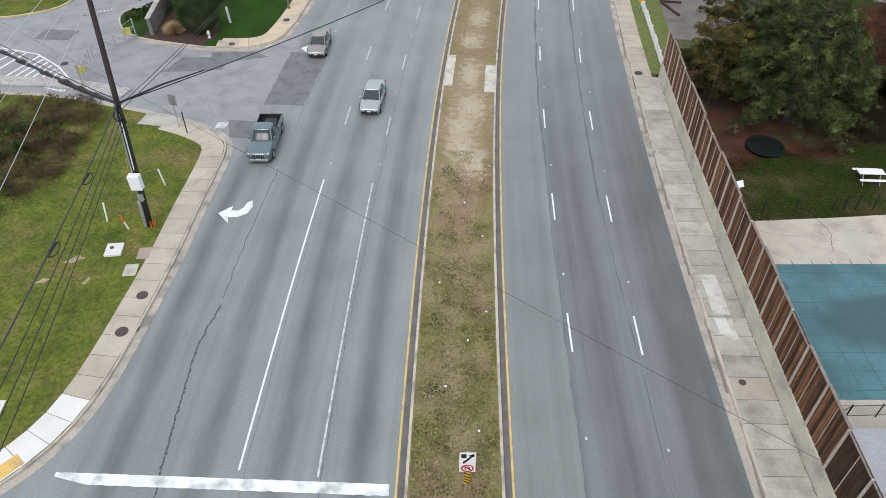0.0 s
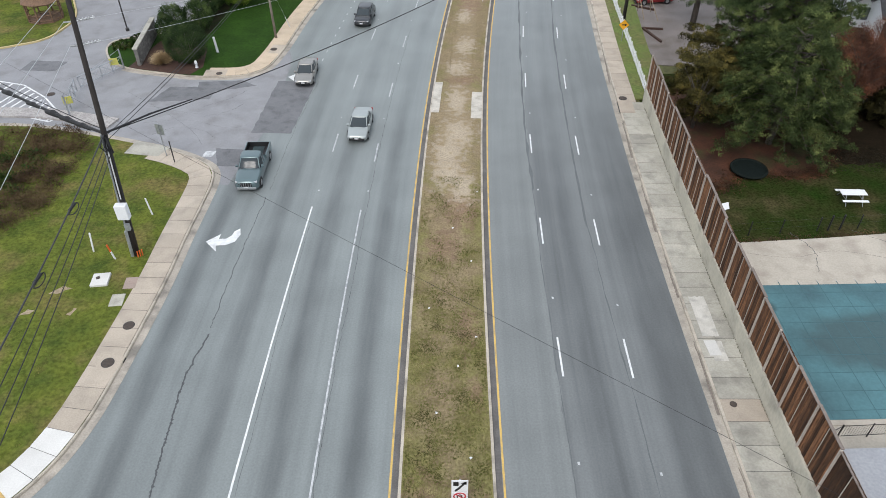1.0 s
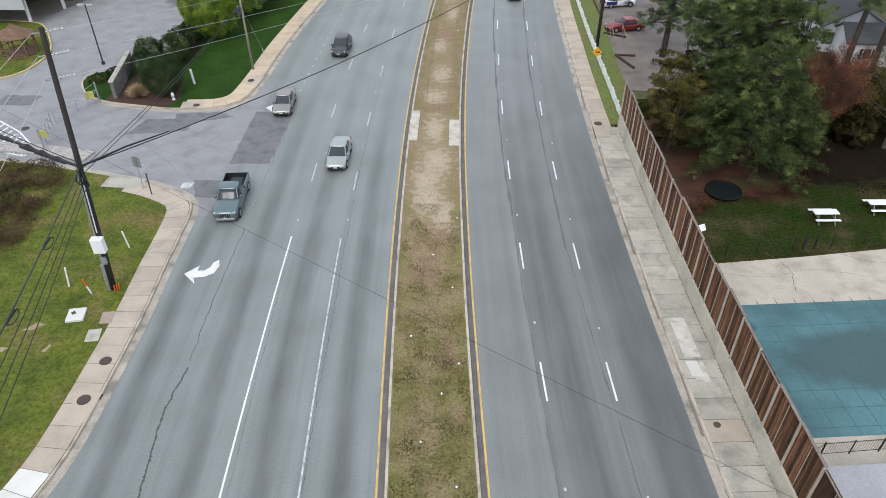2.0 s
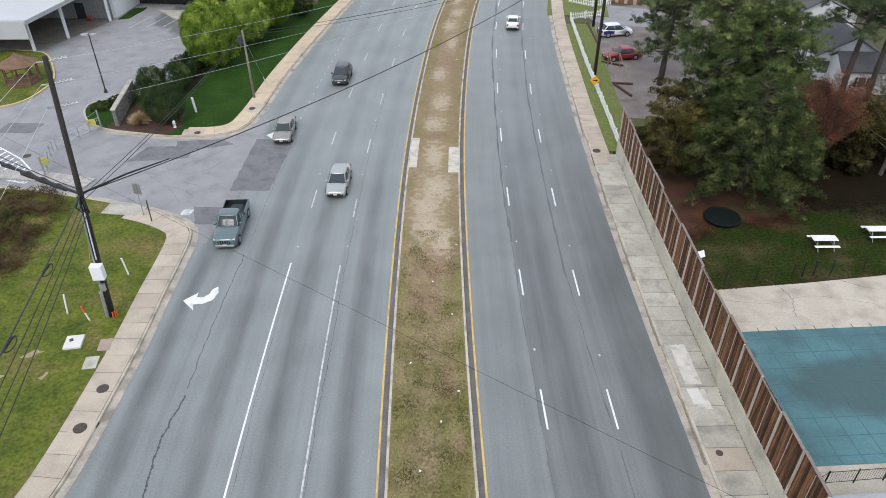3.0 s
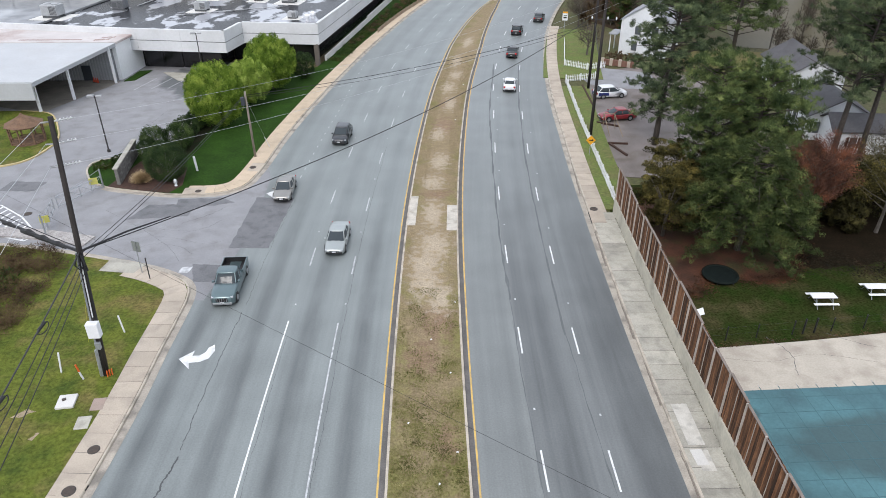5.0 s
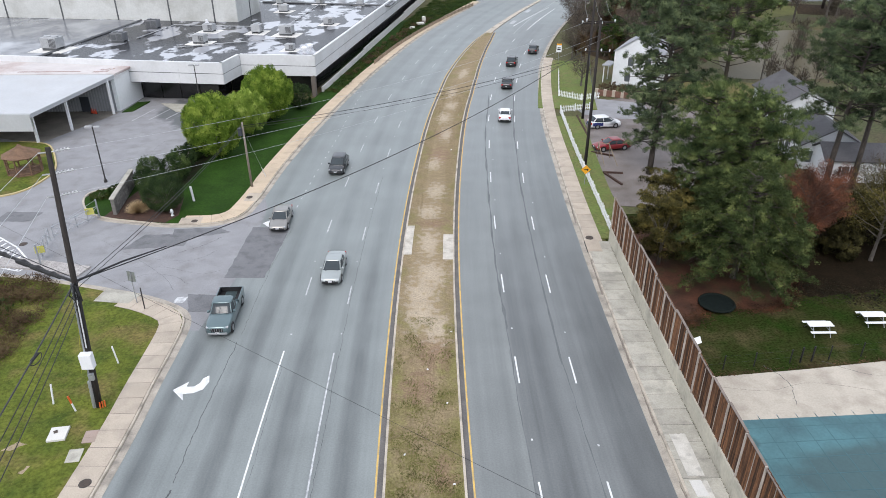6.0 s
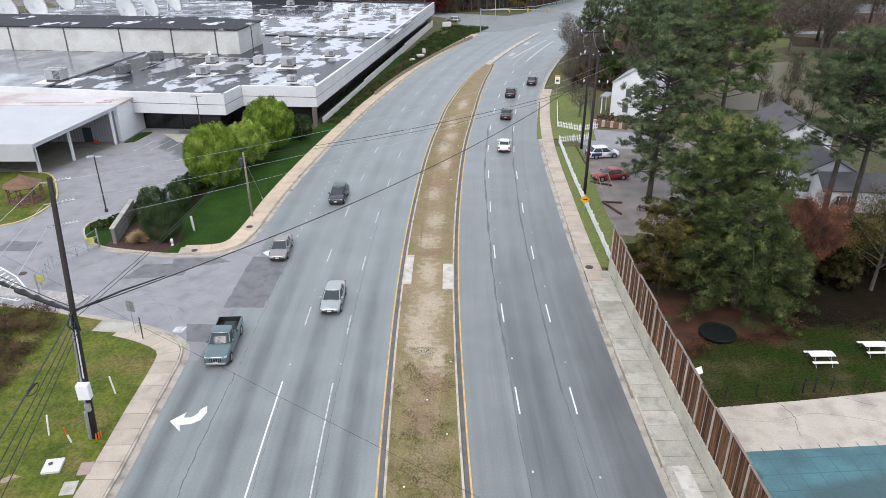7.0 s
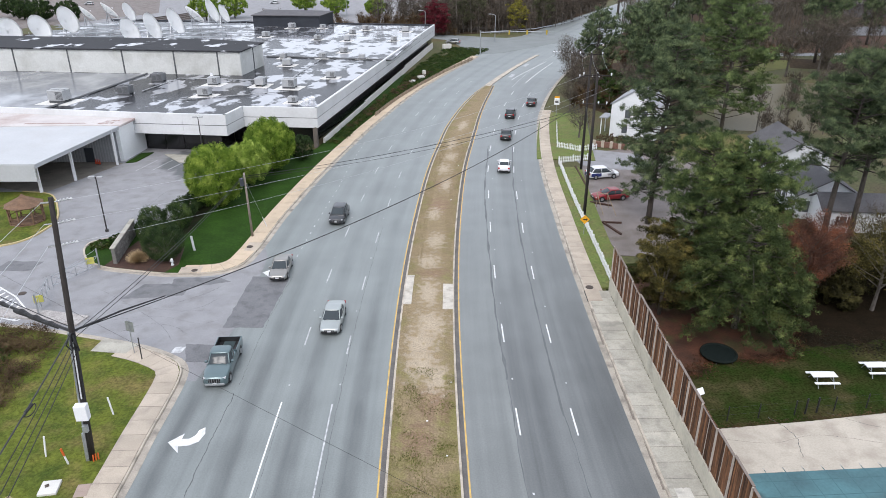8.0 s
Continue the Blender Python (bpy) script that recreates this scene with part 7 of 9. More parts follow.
BUD = leafmat("grey_green_buds", (0.03, 0.034, 0.018), (0.075, 0.08, 0.042), (0.14, 0.145, 0.08))
for x, y, r, rz in ((24, 256, 5.5, 7.5), (30, 262, 5, 8), (54, 266, 4.5, 7)):
    round_tree("budding_tree", pose(x, y, 0), r, rz, rz + 1.0, 8000, BUD, 0.4, "grey-green budding tree at the edge of the woods", trunk=0.3, lumps=110, loose=True, group="budding trees")
far_woods("brush", 150, [(-6, 260), (18, 250), (46, 250), (66, 276), (100, 340), (94, 344), (50, 270), (18, 262)], 4, 10, TWIG, "grey brush along the edge of the woods", 36)
for x, y, r, rz, mt in ((43.5, 141, 3.0, 2.6, IVY), (40.5, 134.5, 2.0, 1.6, IVY), (47, 148, 3.2, 2.6, HEDGE), (41.5, 128.5, 1.6, 1.4, HEDGE)):
    round_tree("garden_shrub", pose(x, y, 0), r, rz, rz, 7000, mt, 0.26, "loose green shrub behind the small lawn", "shrub", 60, 0.08, "garden shrubs", loose=True)
for x, y, r in ((-25, 312, 6), (-8, 306, 5), (-76, 300, 7), (-66, 306, 6), (-40, 330, 6)):
    round_tree("green_tree", pose(x, y, 0), r, r * 0.7, r * 0.85, 6000, SPRING, 0.7, "fresh green tree beyond the factory", trunk=0.3, lumps=90, group="far green trees")
for x, y in ((-140, 300), (-150, 306), (-128, 296), (-160, 318)):
    round_tree("evergreen", pose(x, y, 0), 5, 4, 4.5, 5000, HEDGE, 0.7, "dark evergreen tree beside the dirt yard", trunk=0.3, lumps=80, group="far evergreens")
copy_thing(PF, pose(96, 310, 0) @ Matrix.Scale(1.5, 4))
for k in range(14):
    a = rng.uniform(0, 360)
    x, y = (rng.uniform(86, 190), rng.uniform(215, 330))
    copy_thing(PF, pose(x, y, 0, 0, 0, a) @ Matrix.Diagonal((1.0, 1.0, 1.45, 1)))
# narrow kerbed divider beyond the median's nose
bm = bmesh.new()
road_strip(bm, 157, 201, lambda y: float(np.interp(y, [157, 170, 201], [-2.3, -1.7, -0.7])), lambda y: float(np.interp(y, [157, 170, 201], [-0.9, -0.5, 0.2])), -0.05, 0.15)
tagged(part("divider", bm, CURB), "narrow tan concrete divider", "kerb", kind="structure")
bm = bmesh.new()
road_strip(bm, 166, 192, lambda y: 2.3 + (y - 168) * 0.10, lambda y: 2.48 + (y - 168) * 0.10, 0.005, 0.014)
mark("lane_line", bm, WHITE, "solid white lane line")
bm = bmesh.new()
road_strip(bm, 163, 191, lambda y: 6.0 + (y - 164) * 0.025, lambda y: 6.18 + (y - 164) * 0.025, 0.005, 0.014)
mark("lane_line", bm, WHITE, "solid white lane line")
# bank fence beside the far pavement, guard rail at the junction
fen = thing("bank_fence", "low weathered timber fence along the bank", "fence")
bm = bmesh.new()
TIMBER = mat("pale_weathered_timber", (0.30, 0.235, 0.165), (0.23, 0.18, 0.13), scale=1.5, fine=8, var=0.2)
fo = lambda y: float(np.interp(y, [126, 140, 190], [-17.4, -16.95, -14.6]))
for z0, z1 in ((0.1, 0.42), (0.47, 0.8)):
    bm = bmesh.new()
    road_strip(bm, 126, 188, lambda y: fo(y) - 0.05, fo, z0, z1)
    part("rail_board", bm, TIMBER, fen)
for k in range(27):
    x, y = road_point(126 + 2.36 * k, fo(126 + 2.36 * k) + 0.04)
    bm = bmesh.new()
    box(bm, x - 0.08, x + 0.08, y - 0.08, y + 0.08, -0.05, 0.95)
    part("post", bm, TIMBER, fen)
for x, y, w, h, a in ((5.7, 167.2, 1.6, 0.8, 20), (3.6, 163.0, 1.2, 0.6, 60), (6.6, 170.5, 0.7, 1.5, 10), (15.2, 214, 2.6, 1.6, 15)):
    rb = thing("concrete_block", "white concrete block on the green bank", "block", pose(x, y, 0.0, 0, 0, a), group="bank blocks")
    bm = bmesh.new()
    box(bm, -w / 2, w / 2, -0.5, 0.5, -0.05, h, 0.06)
    part("block", bm, CONC_NEW, rb)
gr = thing("guard_rail", "grey guard rail at the far junction", "guard rail")
bm = bmesh.new()
tube(bm, [(33, 249, 0.7), (50, 257, 0.7), (66, 276, 0.7), (92, 322, 0.7)], 0.16, 6)
part("beam", bm, STEEL, gr)
for k in range(16):
    q = k / 15
    x, y = float(np.interp(q, [0, 0.35, 0.6, 1], [33, 50, 66, 92])), float(np.interp(q, [0, 0.35, 0.6, 1], [249, 257, 276, 322]))
    bm = bmesh.new()
    tube(bm, [(x, y, -0.05), (x, y, 0.75)], 0.08, 5)
    part("post", bm, STEEL, gr)
sig = thing("traffic_signal", "grey traffic signal mast with a long arm", "traffic signal", pose(23.9, 202.3, 0))
bm = bmesh.new()
tube(bm, [(0, 0, -0.1), (0, 0, 6.8)], [0.18, 0.13], 8)
part("mast", bm, STEEL, sig)
bm = bmesh.new()
tube(bm, [(0, 0, 6.3), (20.5, -1.5, 6.6)], [0.13, 0.06], 8)
part("arm", bm, STEEL, sig)
for k in (8, 13, 18.5):
    bm = bmesh.new()
    box(bm, k - 0.2, k + 0.2, -0.3 - k * 0.073, 0.1 - k * 0.073, 5.7, 6.9, 0.04)
    part("signal_head", bm, mat("signal_yellow", (0.45, 0.33, 0.05), rough=0.5, scale=3, var=0.1), sig)
for x, y, h, nm in ((31.8, 230, 8.0, "lamp_post"), (-19, 290, 12, "lamp_post"), (9.8, 238, 8.5, "lamp_post")):
    lp = thing(nm, "tall grey street lamp post in the distance", "street lamp", pose(x, y, 0), group="far lamp posts")
    bm = bmesh.new()
    tube(bm, [(0, 0, -0.1), (0, 0, h), (-0.6, 0, h + 0.35), (-1.6, 0, h + 0.45)], [0.16, 0.11, 0.07, 0.06], 7)
    part("post", bm, STEEL, lp)
    bm = bmesh.new()
    box(bm, -2.2, -1.4, -0.16, 0.16, h + 0.35, h + 0.55, 0.04)
    part("lamp_head", bm, AC, lp)
for (a, b, w) in (((57.5, 236), (64.5, 231), 0.9), ((46, 208), (52.5, 205.5), 0.9)):
    A, B = Vector(a), Vector(b)
    d = (B - A).normalized()
    n = Vector((-d.y, d.x)) * w / 2
    bm = bmesh.new()
    prism(bm, [tuple(v) for v in (A + n, B + n, B - n, A - n)], 0.004, 0.012)
    mark("stop_line", bm, WHITE, "white stop line at the far junction")
for k, (x, y, w, d, h, a) in enumerate(((205, 300, 30, 14, 5, 10), (150, 300, 26, 12, 5, 20))):
    hb = thing("far_house", "dull grey distant building among bare trees", "house", pose(x, y, 0, 0, 0, a), group="far houses")
    bm = bmesh.new()
    box(bm, -w / 2, w / 2, -d / 2, d / 2, -0.1, h)
    part("wall", bm, SHINGLE, hb)
    bm = bmesh.new()
    box(bm, -w / 2 - 0.5, w / 2 + 0.5, -d / 2 - 0.5, d / 2 + 0.5, h, h + 0.5, 0.1)
    part("roof", bm, SHINGLE, hb)
bm = bmesh.new()
prism(bm, [(82, 197), (102, 196), (150, 193), (220, 205), (220, 210), (150, 198.5), (102, 201), (82, 202)], -0.05, 0.0)
tagged(part("far_lane", bm, LOT), "distant lane beyond the pond", "street", kind="structure")
bm = bmesh.new()
prism(bm, [(98, 202), (150, 199.5), (220, 211), (220, 240), (150, 232), (104, 236)], -0.05, -0.02)
tagged(part("leaf_bank", bm, LITTER), "red-brown leaf-covered bank", "ground cover", kind="structure")
bm = bmesh.new()
prism(bm, [(38, 118), (52, 116), (60, 113), (58, 104), (48, 100), (44, 106)], -0.05, -0.01)
tagged(part("yard_grass", bm, mat("dry_yard_grass", (0.16, 0.13, 0.045), (0.11, 0.10, 0.035), scale=0.4, fine=4, var=0.25, bump=0.5)), "dry yellow-brown yard grass", "grass", kind="structure")

bm = bmesh.new()
prism(bm, [(90, 171), (101, 176), (107, 188), (95, 191), (86, 182)], -0.05, -0.015)
tagged(part("bank_grass", bm, mat("bank_grass", (0.12, 0.13, 0.035), (0.10, 0.10, 0.03), scale=0.3, fine=4, var=0.25, bump=0.5)), "short green grass beyond the pond", "grass", kind="structure")
bm = bmesh.new()
prism(bm, [(136, 238), (165, 236), (200, 242), (205, 262), (150, 260)], -0.05, 0.0)
tagged(part("far_lot", bm, PATCH), "distant grey parking lot among trees", "parking lot", kind="structure")
swing = thing("swing_set", "thin pale timber swing set on the gravel edge", "swing set")
for a, b in (((24.6, 80.4, 0), (24.4, 80.0, 2.0)), ((26.0, 80.0, 0), (25.6, 79.6, 2.0)), ((24.7, 77.6, 0), (24.4, 80.0, 2.0)), ((26.2, 77.2, 0), (25.6, 79.6, 2.0))):
    bm = bmesh.new()
    tube(bm, [Vector(a) - Vector((0, 0, 0.05)), b], 0.05, 5)
    part("leg", bm, TIMBER, swing)
bm = bmesh.new()
tube(bm, [(24.3, 80.05, 2.0), (25.7, 79.55, 2.0)], 0.05, 5)
part("beam", bm, TIMBER, swing)
for a, b in (((24.2, 82.0), (26.6, 80.5)), ((23.9, 75.2), (26.1, 74.8)), ((23.9, 75.2), (25.0, 71.4)), ((25.9, 97.0), (25.3, 88.5))):
    A, B = Vector(a), Vector(b)
    d = (B - A).normalized()
    nrm = Vector((-d.y, d.x)) * 0.11
    edge_log = thing("landscape_timber", "dark landscape timber edging the gravel", "timber edging", group="landscape timbers")
    bm = bmesh.new()
    prism(bm, [tuple(v) for v in (A + nrm, B + nrm, B - nrm, A - nrm)], -0.05, 0.2)
    part("log", bm, MULCH, edge_log)

# ---- vehicles ----
TYRE = mat("black_rubber", (0.018, 0.018, 0.019), rough=0.85, scale=5, var=0.15)
RIM = mat("alloy_wheel", (0.45, 0.46, 0.47), rough=0.3, metal=0.8, scale=5, var=0.08)
CARGLASS = mat("tinted_car_glass", (0.035, 0.045, 0.05), rough=0.12, scale=1, var=0.05, bump=0, spec=0.45)
LIGHTGLASS = mat("headlamp_glass", (0.45, 0.47, 0.49), rough=0.15, scale=3, var=0.05, bump=0)
TAIL = mat("red_tail_lamp", (0.42, 0.02, 0.02), rough=0.2, scale=3, var=0.1, bump=0)
TRIM = mat("black_trim", (0.02, 0.02, 0.021), rough=0.5, scale=3, var=0.1)
PLATE = mat("pale_plate", (0.62, 0.63, 0.64), rough=0.5, scale=5, var=0.05)


def paint(name, col, metal=0.35):
    m = mat(name, col, [c * 0.9 for c in col], rough=0.28, metal=metal, scale=0.8, fine=40, var=0.03, bump=0, spec=0.5)
    m.node_tree.nodes["Principled BSDF"].inputs["Coat Weight"].default_value = 0.6
    m.node_tree.nodes["Principled BSDF"].inputs["Coat Roughness"].default_value = 0.05
    return m


def loft(bm, stations, ring):
    rows = [[bm.verts.new(p) for p in ring(*s)] for s in stations]
    n = len(rows[0])
    for a, b in zip(rows, rows[1:]):
        for k in range(n):
            bm.faces.new((a[k], a[(k + 1) % n], b[(k + 1) % n], b[k]))
    bm.faces.new(rows[0][::-1])
    bm.faces.new(rows[-1])
    bmesh.ops.recalc_face_normals(bm, faces=bm.faces)


def shell(y, w, zl, zt, crown=0.05):
    """A body section: sills tucked in, shoulders rounded, a slight crown."""
    h = zt - zl
    half = [(w * 0.86, zl), (w * 0.985, zl + 0.12 * h), (w, zl + 0.42 * h), (w * 0.99, zl + 0.68 * h), (w * 0.955, zl + 0.86 * h), (w * 0.88, zl + 0.97 * h), (w * 0.70, zt + crown * 0.35), (w * 0.36, zt + crown)]
    return [(x, y, z) for x, z in half] + [(-x, y, z) for x, z in half[::-1]]


# length, width, height, bonnet height, belt height, screen foot, roof front, roof back, rear screen foot, boot height
KINDS = {"sedan": (4.8, 1.82, 1.45, 0.80, 0.93, 1.25, 0.25, -0.95, -1.75, 1.02),
         "suv": (4.6, 1.84, 1.62, 0.90, 1.02, 1.3, 0.35, -1.5, -2.15, 1.04),
         "van": (4.9, 1.92, 1.74, 0.92, 1.04, 1.75, 0.75, -1.95, -2.3, 1.06),
         "pickup": (5.7, 1.96, 1.84, 1.08, 1.16, 1.25, 0.62, -0.45, -0.68, 1.16)}


def car(name, m, kind, body, label, group=""):
    """A car with its nose towards +y."""
    L, W, H, zb, zw, ys, yf, yr, ye, zr = KINDS[kind]
    t = thing(name, label, {"pickup": "pickup truck", "van": "minivan", "suv": "suv"}.get(kind, "car"), m, group=group)
    w, n0 = W / 2, L / 2
    bm = bmesh.new()
    st = [(n0, w * 0.58, 0.36, zb - 0.28), (n0 - 0.05, w * 0.74, 0.30, zb - 0.19), (n0 - 0.15, w * 0.85, 0.26, zb - 0.12), (n0 - 0.35, w * 0.93, 0.23, zb - 0.06), (n0 - 0.7, w * 0.975, 0.22, zb - 0.01),
          (n0 - 1.05, w, 0.22, zb + 0.04), (ys, w, 0.22, zw - 0.03), (0, w, 0.22, zw), (yr, w, 0.22, zw + 0.02)]
    if kind == "pickup":
        st += [(ye - 0.04, w, 0.24, zw), (ye - 0.06, w, 0.24, 0.72), (-n0 + 0.14, w, 0.28, 0.72), (-n0 + 0.05, w * 0.97, 0.34, 0.72)]
    else:
        st += [(ye, w * 0.985, 0.22, zr), (-n0 + 0.4, w * 0.95, 0.24, zr), (-n0 + 0.18, w * 0.89, 0.27, zr - 0.03), (-n0 + 0.06, w * 0.80, 0.32, zr - 0.12), (-n0, w * 0.66, 0.38, zr - 0.30)]
    loft(bm, st, shell)
    part("body", bm, body, t, smooth=True)
    # cabin glass with roof panel and pillars
    wt = w * 0.76
    ye2 = ye if kind != "pickup" else yr - 0.17

    def cab(k):
        q = zw + (H - 0.05 - zw) * k
        f = ys + (yf - ys) * k
        b = ye2 + (yr - ye2) * k
        x = w * 0.93 + (wt - w * 0.93) * max(0, k) ** 1.4
        ring = []
        for i in range(24):
            ca, sa = math.cos(math.pi * i / 12), math.sin(math.pi * i / 12)
            ring.append((x * math.copysign(abs(ca) ** 0.42, ca), (f + b) / 2 + (f - b) / 2 * math.copysign(abs(sa) ** 0.5, sa), q))
        return ring

    bm = bmesh.new()
    loft(bm, [(k,) for k in (-0.12, 0.0, 0.3, 0.6, 0.94)], cab)
    part("cabin_glass", bm, CARGLASS, t, smooth=True)
    bm = bmesh.new()
    rows = []
    for z, s in ((H - 0.12, 1.025), (H - 0.06, 1.02), (H - 0.02, 0.93), (H + 0.008, 0.78), (H + 0.025, 0.4)):
        c = cab(0.94)
        cy = sum(p[1] for p in c) / 24
        rows.append([bm.verts.new((p[0] * s, cy + (p[1] - cy) * s, z)) for p in c])
    for a, b in zip(rows, rows[1:]):
        for k in range(24):
            bm.faces.new((a[k], a[(k + 1) % 24], b[(k + 1) % 24], b[k]))
    bm.faces.new(rows[-1])
    bm.faces.new(rows[0][::-1])
    bmesh.ops.recalc_face_normals(bm, faces=bm.faces)
    part("roof", bm, body, t, smooth=True)
    lo, hi = cab(0.0), cab(0.94)
    for k in (3, 9, 15, 21):
        bm = bmesh.new()
        tube(bm, [Vector(lo[k]), Vector(hi[k])], 0.05, 6)
        part("pillar", bm, body, t)
    for s in (-1, 1):
        bm = bmesh.new()
        tube(bm, [lo[0 if s > 0 else 12], cab(0.5)[0 if s > 0 else 12], hi[0 if s > 0 else 12]], 0.035, 5)
        part("pillar", bm, body, t)
        bm = bmesh.new()
        box(bm, s * (w + 0.02) - 0.1, s * (w + 0.02) + 0.1, ys - 0.42, ys - 0.22, zw - 0.02, zw + 0.14, 0.03)
        part("mirror", bm, body, t)
        bm = bmesh.new()
        box(bm, s * w * 0.7 - 0.15, s * w * 0.7 + 0.15, n0 - 0.34, n0 - 0.1, zb - 0.28, zb - 0.13, 0.04)
        part("headlight", bm, LIGHTGLASS, t, "clear headlamp")
        bm = bmesh.new()
        zt = zr - 0.22 if kind != "pickup" else 0.9
        box(bm, s * w * 0.74 - 0.15, s * w * 0.74 + 0.15, -n0 + 0.03, -n0 + (0.2 if kind != "pickup" else 0.11), zt - 0.14, zt + 0.12, 0.03)
        part("tail_light", bm, TAIL, t, "red tail lamp")
    for yy, zz, mt, nm in ((n0 - 0.02, 0.42, TRIM, "bumper"), (-n0 + 0.02, 0.44, TRIM, "bumper")):
        bm = bmesh.new()
        box(bm, -w * 0.74, w * 0.74, yy - 0.07, yy + 0.05, zz - 0.12, zz + 0.08, 0.04)
        part(nm, bm, mt if kind != "pickup" else RIM, t)
    bm = bmesh.new()
    box(bm, -w * 0.45, w * 0.45, n0 - 0.09, n0 + 0.012, zb - (0.34 if kind != "pickup" else 0.52), zb - 0.2, 0.02)
    gl = part("grille", bm, TRIM, t)
    for k in range(-2, 3):
        bm = bmesh.new()
        box(bm, k * w * 0.18 - 0.014, k * w * 0.18 + 0.014, n0 + 0.008, n0 + 0.02, zb - (0.33 if kind != "pickup" else 0.5), zb - 0.21)
        part("grille_bar", bm, RIM, gl)
    bm = bmesh.new()
    for s in (-1, 1):
        tube(bm, [(s * 0.62 * w, ys + 0.04, zw + 0.03), (s * 0.05 * w, ys - 0.06, zw + 0.10)], 0.012, 4)
    part("wiper", bm, TRIM, t)
    for s in (-1, 1):
        for yy in (ys - 0.62, (ys + ye) / 2 - 0.35):
            bm = bmesh.new()
            box(bm, s * w - 0.012, s * w + 0.022, yy - 0.08, yy + 0.08, zw - 0.17, zw - 0.13, 0.008)
            part("door_handle", bm, body, t)
    for yy in (n0 + 0.045, -n0 - 0.035):
        bm = bmesh.new()
        box(bm, -0.16, 0.16, yy - 0.012, yy + 0.012, 0.46, 0.58)
        part("plate", bm, PLATE, t)
    if kind == "pickup":
        bm = bmesh.new()
        y0, y1 = -n0 + 0.06, ye - 0.05
        for a in ((-w, -w + 0.1, y0, y1), (w - 0.1, w, y0, y1), (-w, w, y0, y0 + 0.08), (-w, w, y1 - 0.06, y1)):
            box(bm, *a, 0.6, zw + 0.02, 0.03)
        part("bed_side", bm, body, t)
        bm = bmesh.new()
        box(bm, -w + 0.1, w - 0.1, y0 + 0.08, y1 - 0.06, 0.70, 0.76)
        part("bed_floor", bm, TRIM, t, "black bed liner")
        bm = bmesh.new()
        for a in ((-w + 0.1, -w + 0.125, y0 + 0.08, y1 - 0.06), (w - 0.125, w - 0.1, y0 + 0.08, y1 - 0.06), (-w + 0.1, w - 0.1, y0 + 0.08, y0 + 0.1), (-w + 0.1, w - 0.1, y1 - 0.085, y1 - 0.06)):
            box(bm, *a, 0.72, zw + 0.026)
        part("bed_liner", bm, TRIM, t, "black bed liner")
    r = 0.33 if kind != "pickup" else 0.38
    for yy in (n0 - 0.92, -n0 + 1.0):
        for s in (-1, 1):
            bm = bmesh.new()
            tube(bm, [(s * (w - 0.2), yy, r), (s * (w - 0.17), yy, r), (s * (w - 0.01), yy, r), (s * (w + 0.012), yy, r)], [r * 0.9, r, r, r * 0.93], 18)
            wh = part("wheel", bm, TYRE, t)
            bm = bmesh.new()
            tube(bm, [(s * (w - 0.02), yy, r), (s * (w + 0.018), yy, r), (s * (w + 0.022), yy, r)], [r * 0.66, r * 0.64, r * 0.2], 14)
            part("rim", bm, RIM, wh)
            bm = bmesh.new()
            tube(bm, [(s * (w - 0.3), yy, r + 0.03), (s * (w + 0.004), yy, r + 0.03)], r * 1.14, 18)
            part("wheel_arch", bm, TRIM, t)
    return t


def on_road(y, off, back=False, z=0.012):
    x, yy = road_point(y, off)
    x2, y2 = road_point(y + 1, off)
    a = math.degrees(math.atan2(-(x2 - x), y2 - yy))
    return pose(x, yy, z, 0, 0, a + (180 if back else 0))


car("pickup_truck", on_road(46.3, -15.9, True) @ pose(0, 0, 0, 0, 0, 3), "pickup", paint("grey_green_paint", (0.13, 0.185, 0.195), 0.5), "grey-green crew pickup with an empty black bed")
car("silver_car", on_road(53.2, -8.25, True), "sedan", paint("silver_green_paint", (0.40, 0.43, 0.42), 0.6), "silver-grey sedan on the carriageway")
car("grey_car", on_road(62.9, -15.1, True) @ pose(0, 0, 0, 0, 0, 4), "sedan", paint("warm_grey_paint", (0.30, 0.29, 0.27), 0.6), "warm grey sedan in the turning lane")
car("dark_suv", on_road(77.2, -11.75, True), "suv", paint("charcoal_paint", (0.032, 0.035, 0.04), 0.4), "charcoal hatchback with its nose to the junction")
car("white_car", on_road(98.0, 8.3), "sedan", paint("white_paint_coat", (0.74, 0.75, 0.77), 0.0), "white sedan driving up the road")
car("black_car", on_road(115.5, 8.0), "sedan", paint("black_paint_coat", (0.014, 0.0145, 0.016), 0.2), "black sedan with red tail lamps", "dark cars on the road")
car("black_suv", on_road(130.5, 7.6), "suv", paint("black_paint_coat", (0.014, 0.0145, 0.016), 0.2), "black estate car with red tail lamps", "dark cars on the road")
car("black_car", on_road(141.5, 10.6), "sedan", paint("black_paint_coat", (0.014, 0.0145, 0.016), 0.2), "black sedan with red tail lamps", "dark cars on the road")
van = car("parked_wagon", pose(28.5, 92.0, 0.005, 0, 0, -82), "suv", paint("white_paint_coat", (0.74, 0.75, 0.77), 0.0), "white parked wagon with a dark blue rear on gravel")
BLUE = paint("dark_blue_paint", (0.02, 0.035, 0.16), 0.2)
for s in (-1, 1):
    bm = bmesh.new()
    box(bm, s * 0.925 - 0.006, s * 0.925 + 0.006, -2.0, -0.5, 0.45, 0.92, 0.003)
    part("blue_panel", bm, BLUE, van, "dark blue side panel")
bm = bmesh.new()
box(bm, -0.62, 0.62, -2.335, -2.28, 0.5, 0.86, 0.01)
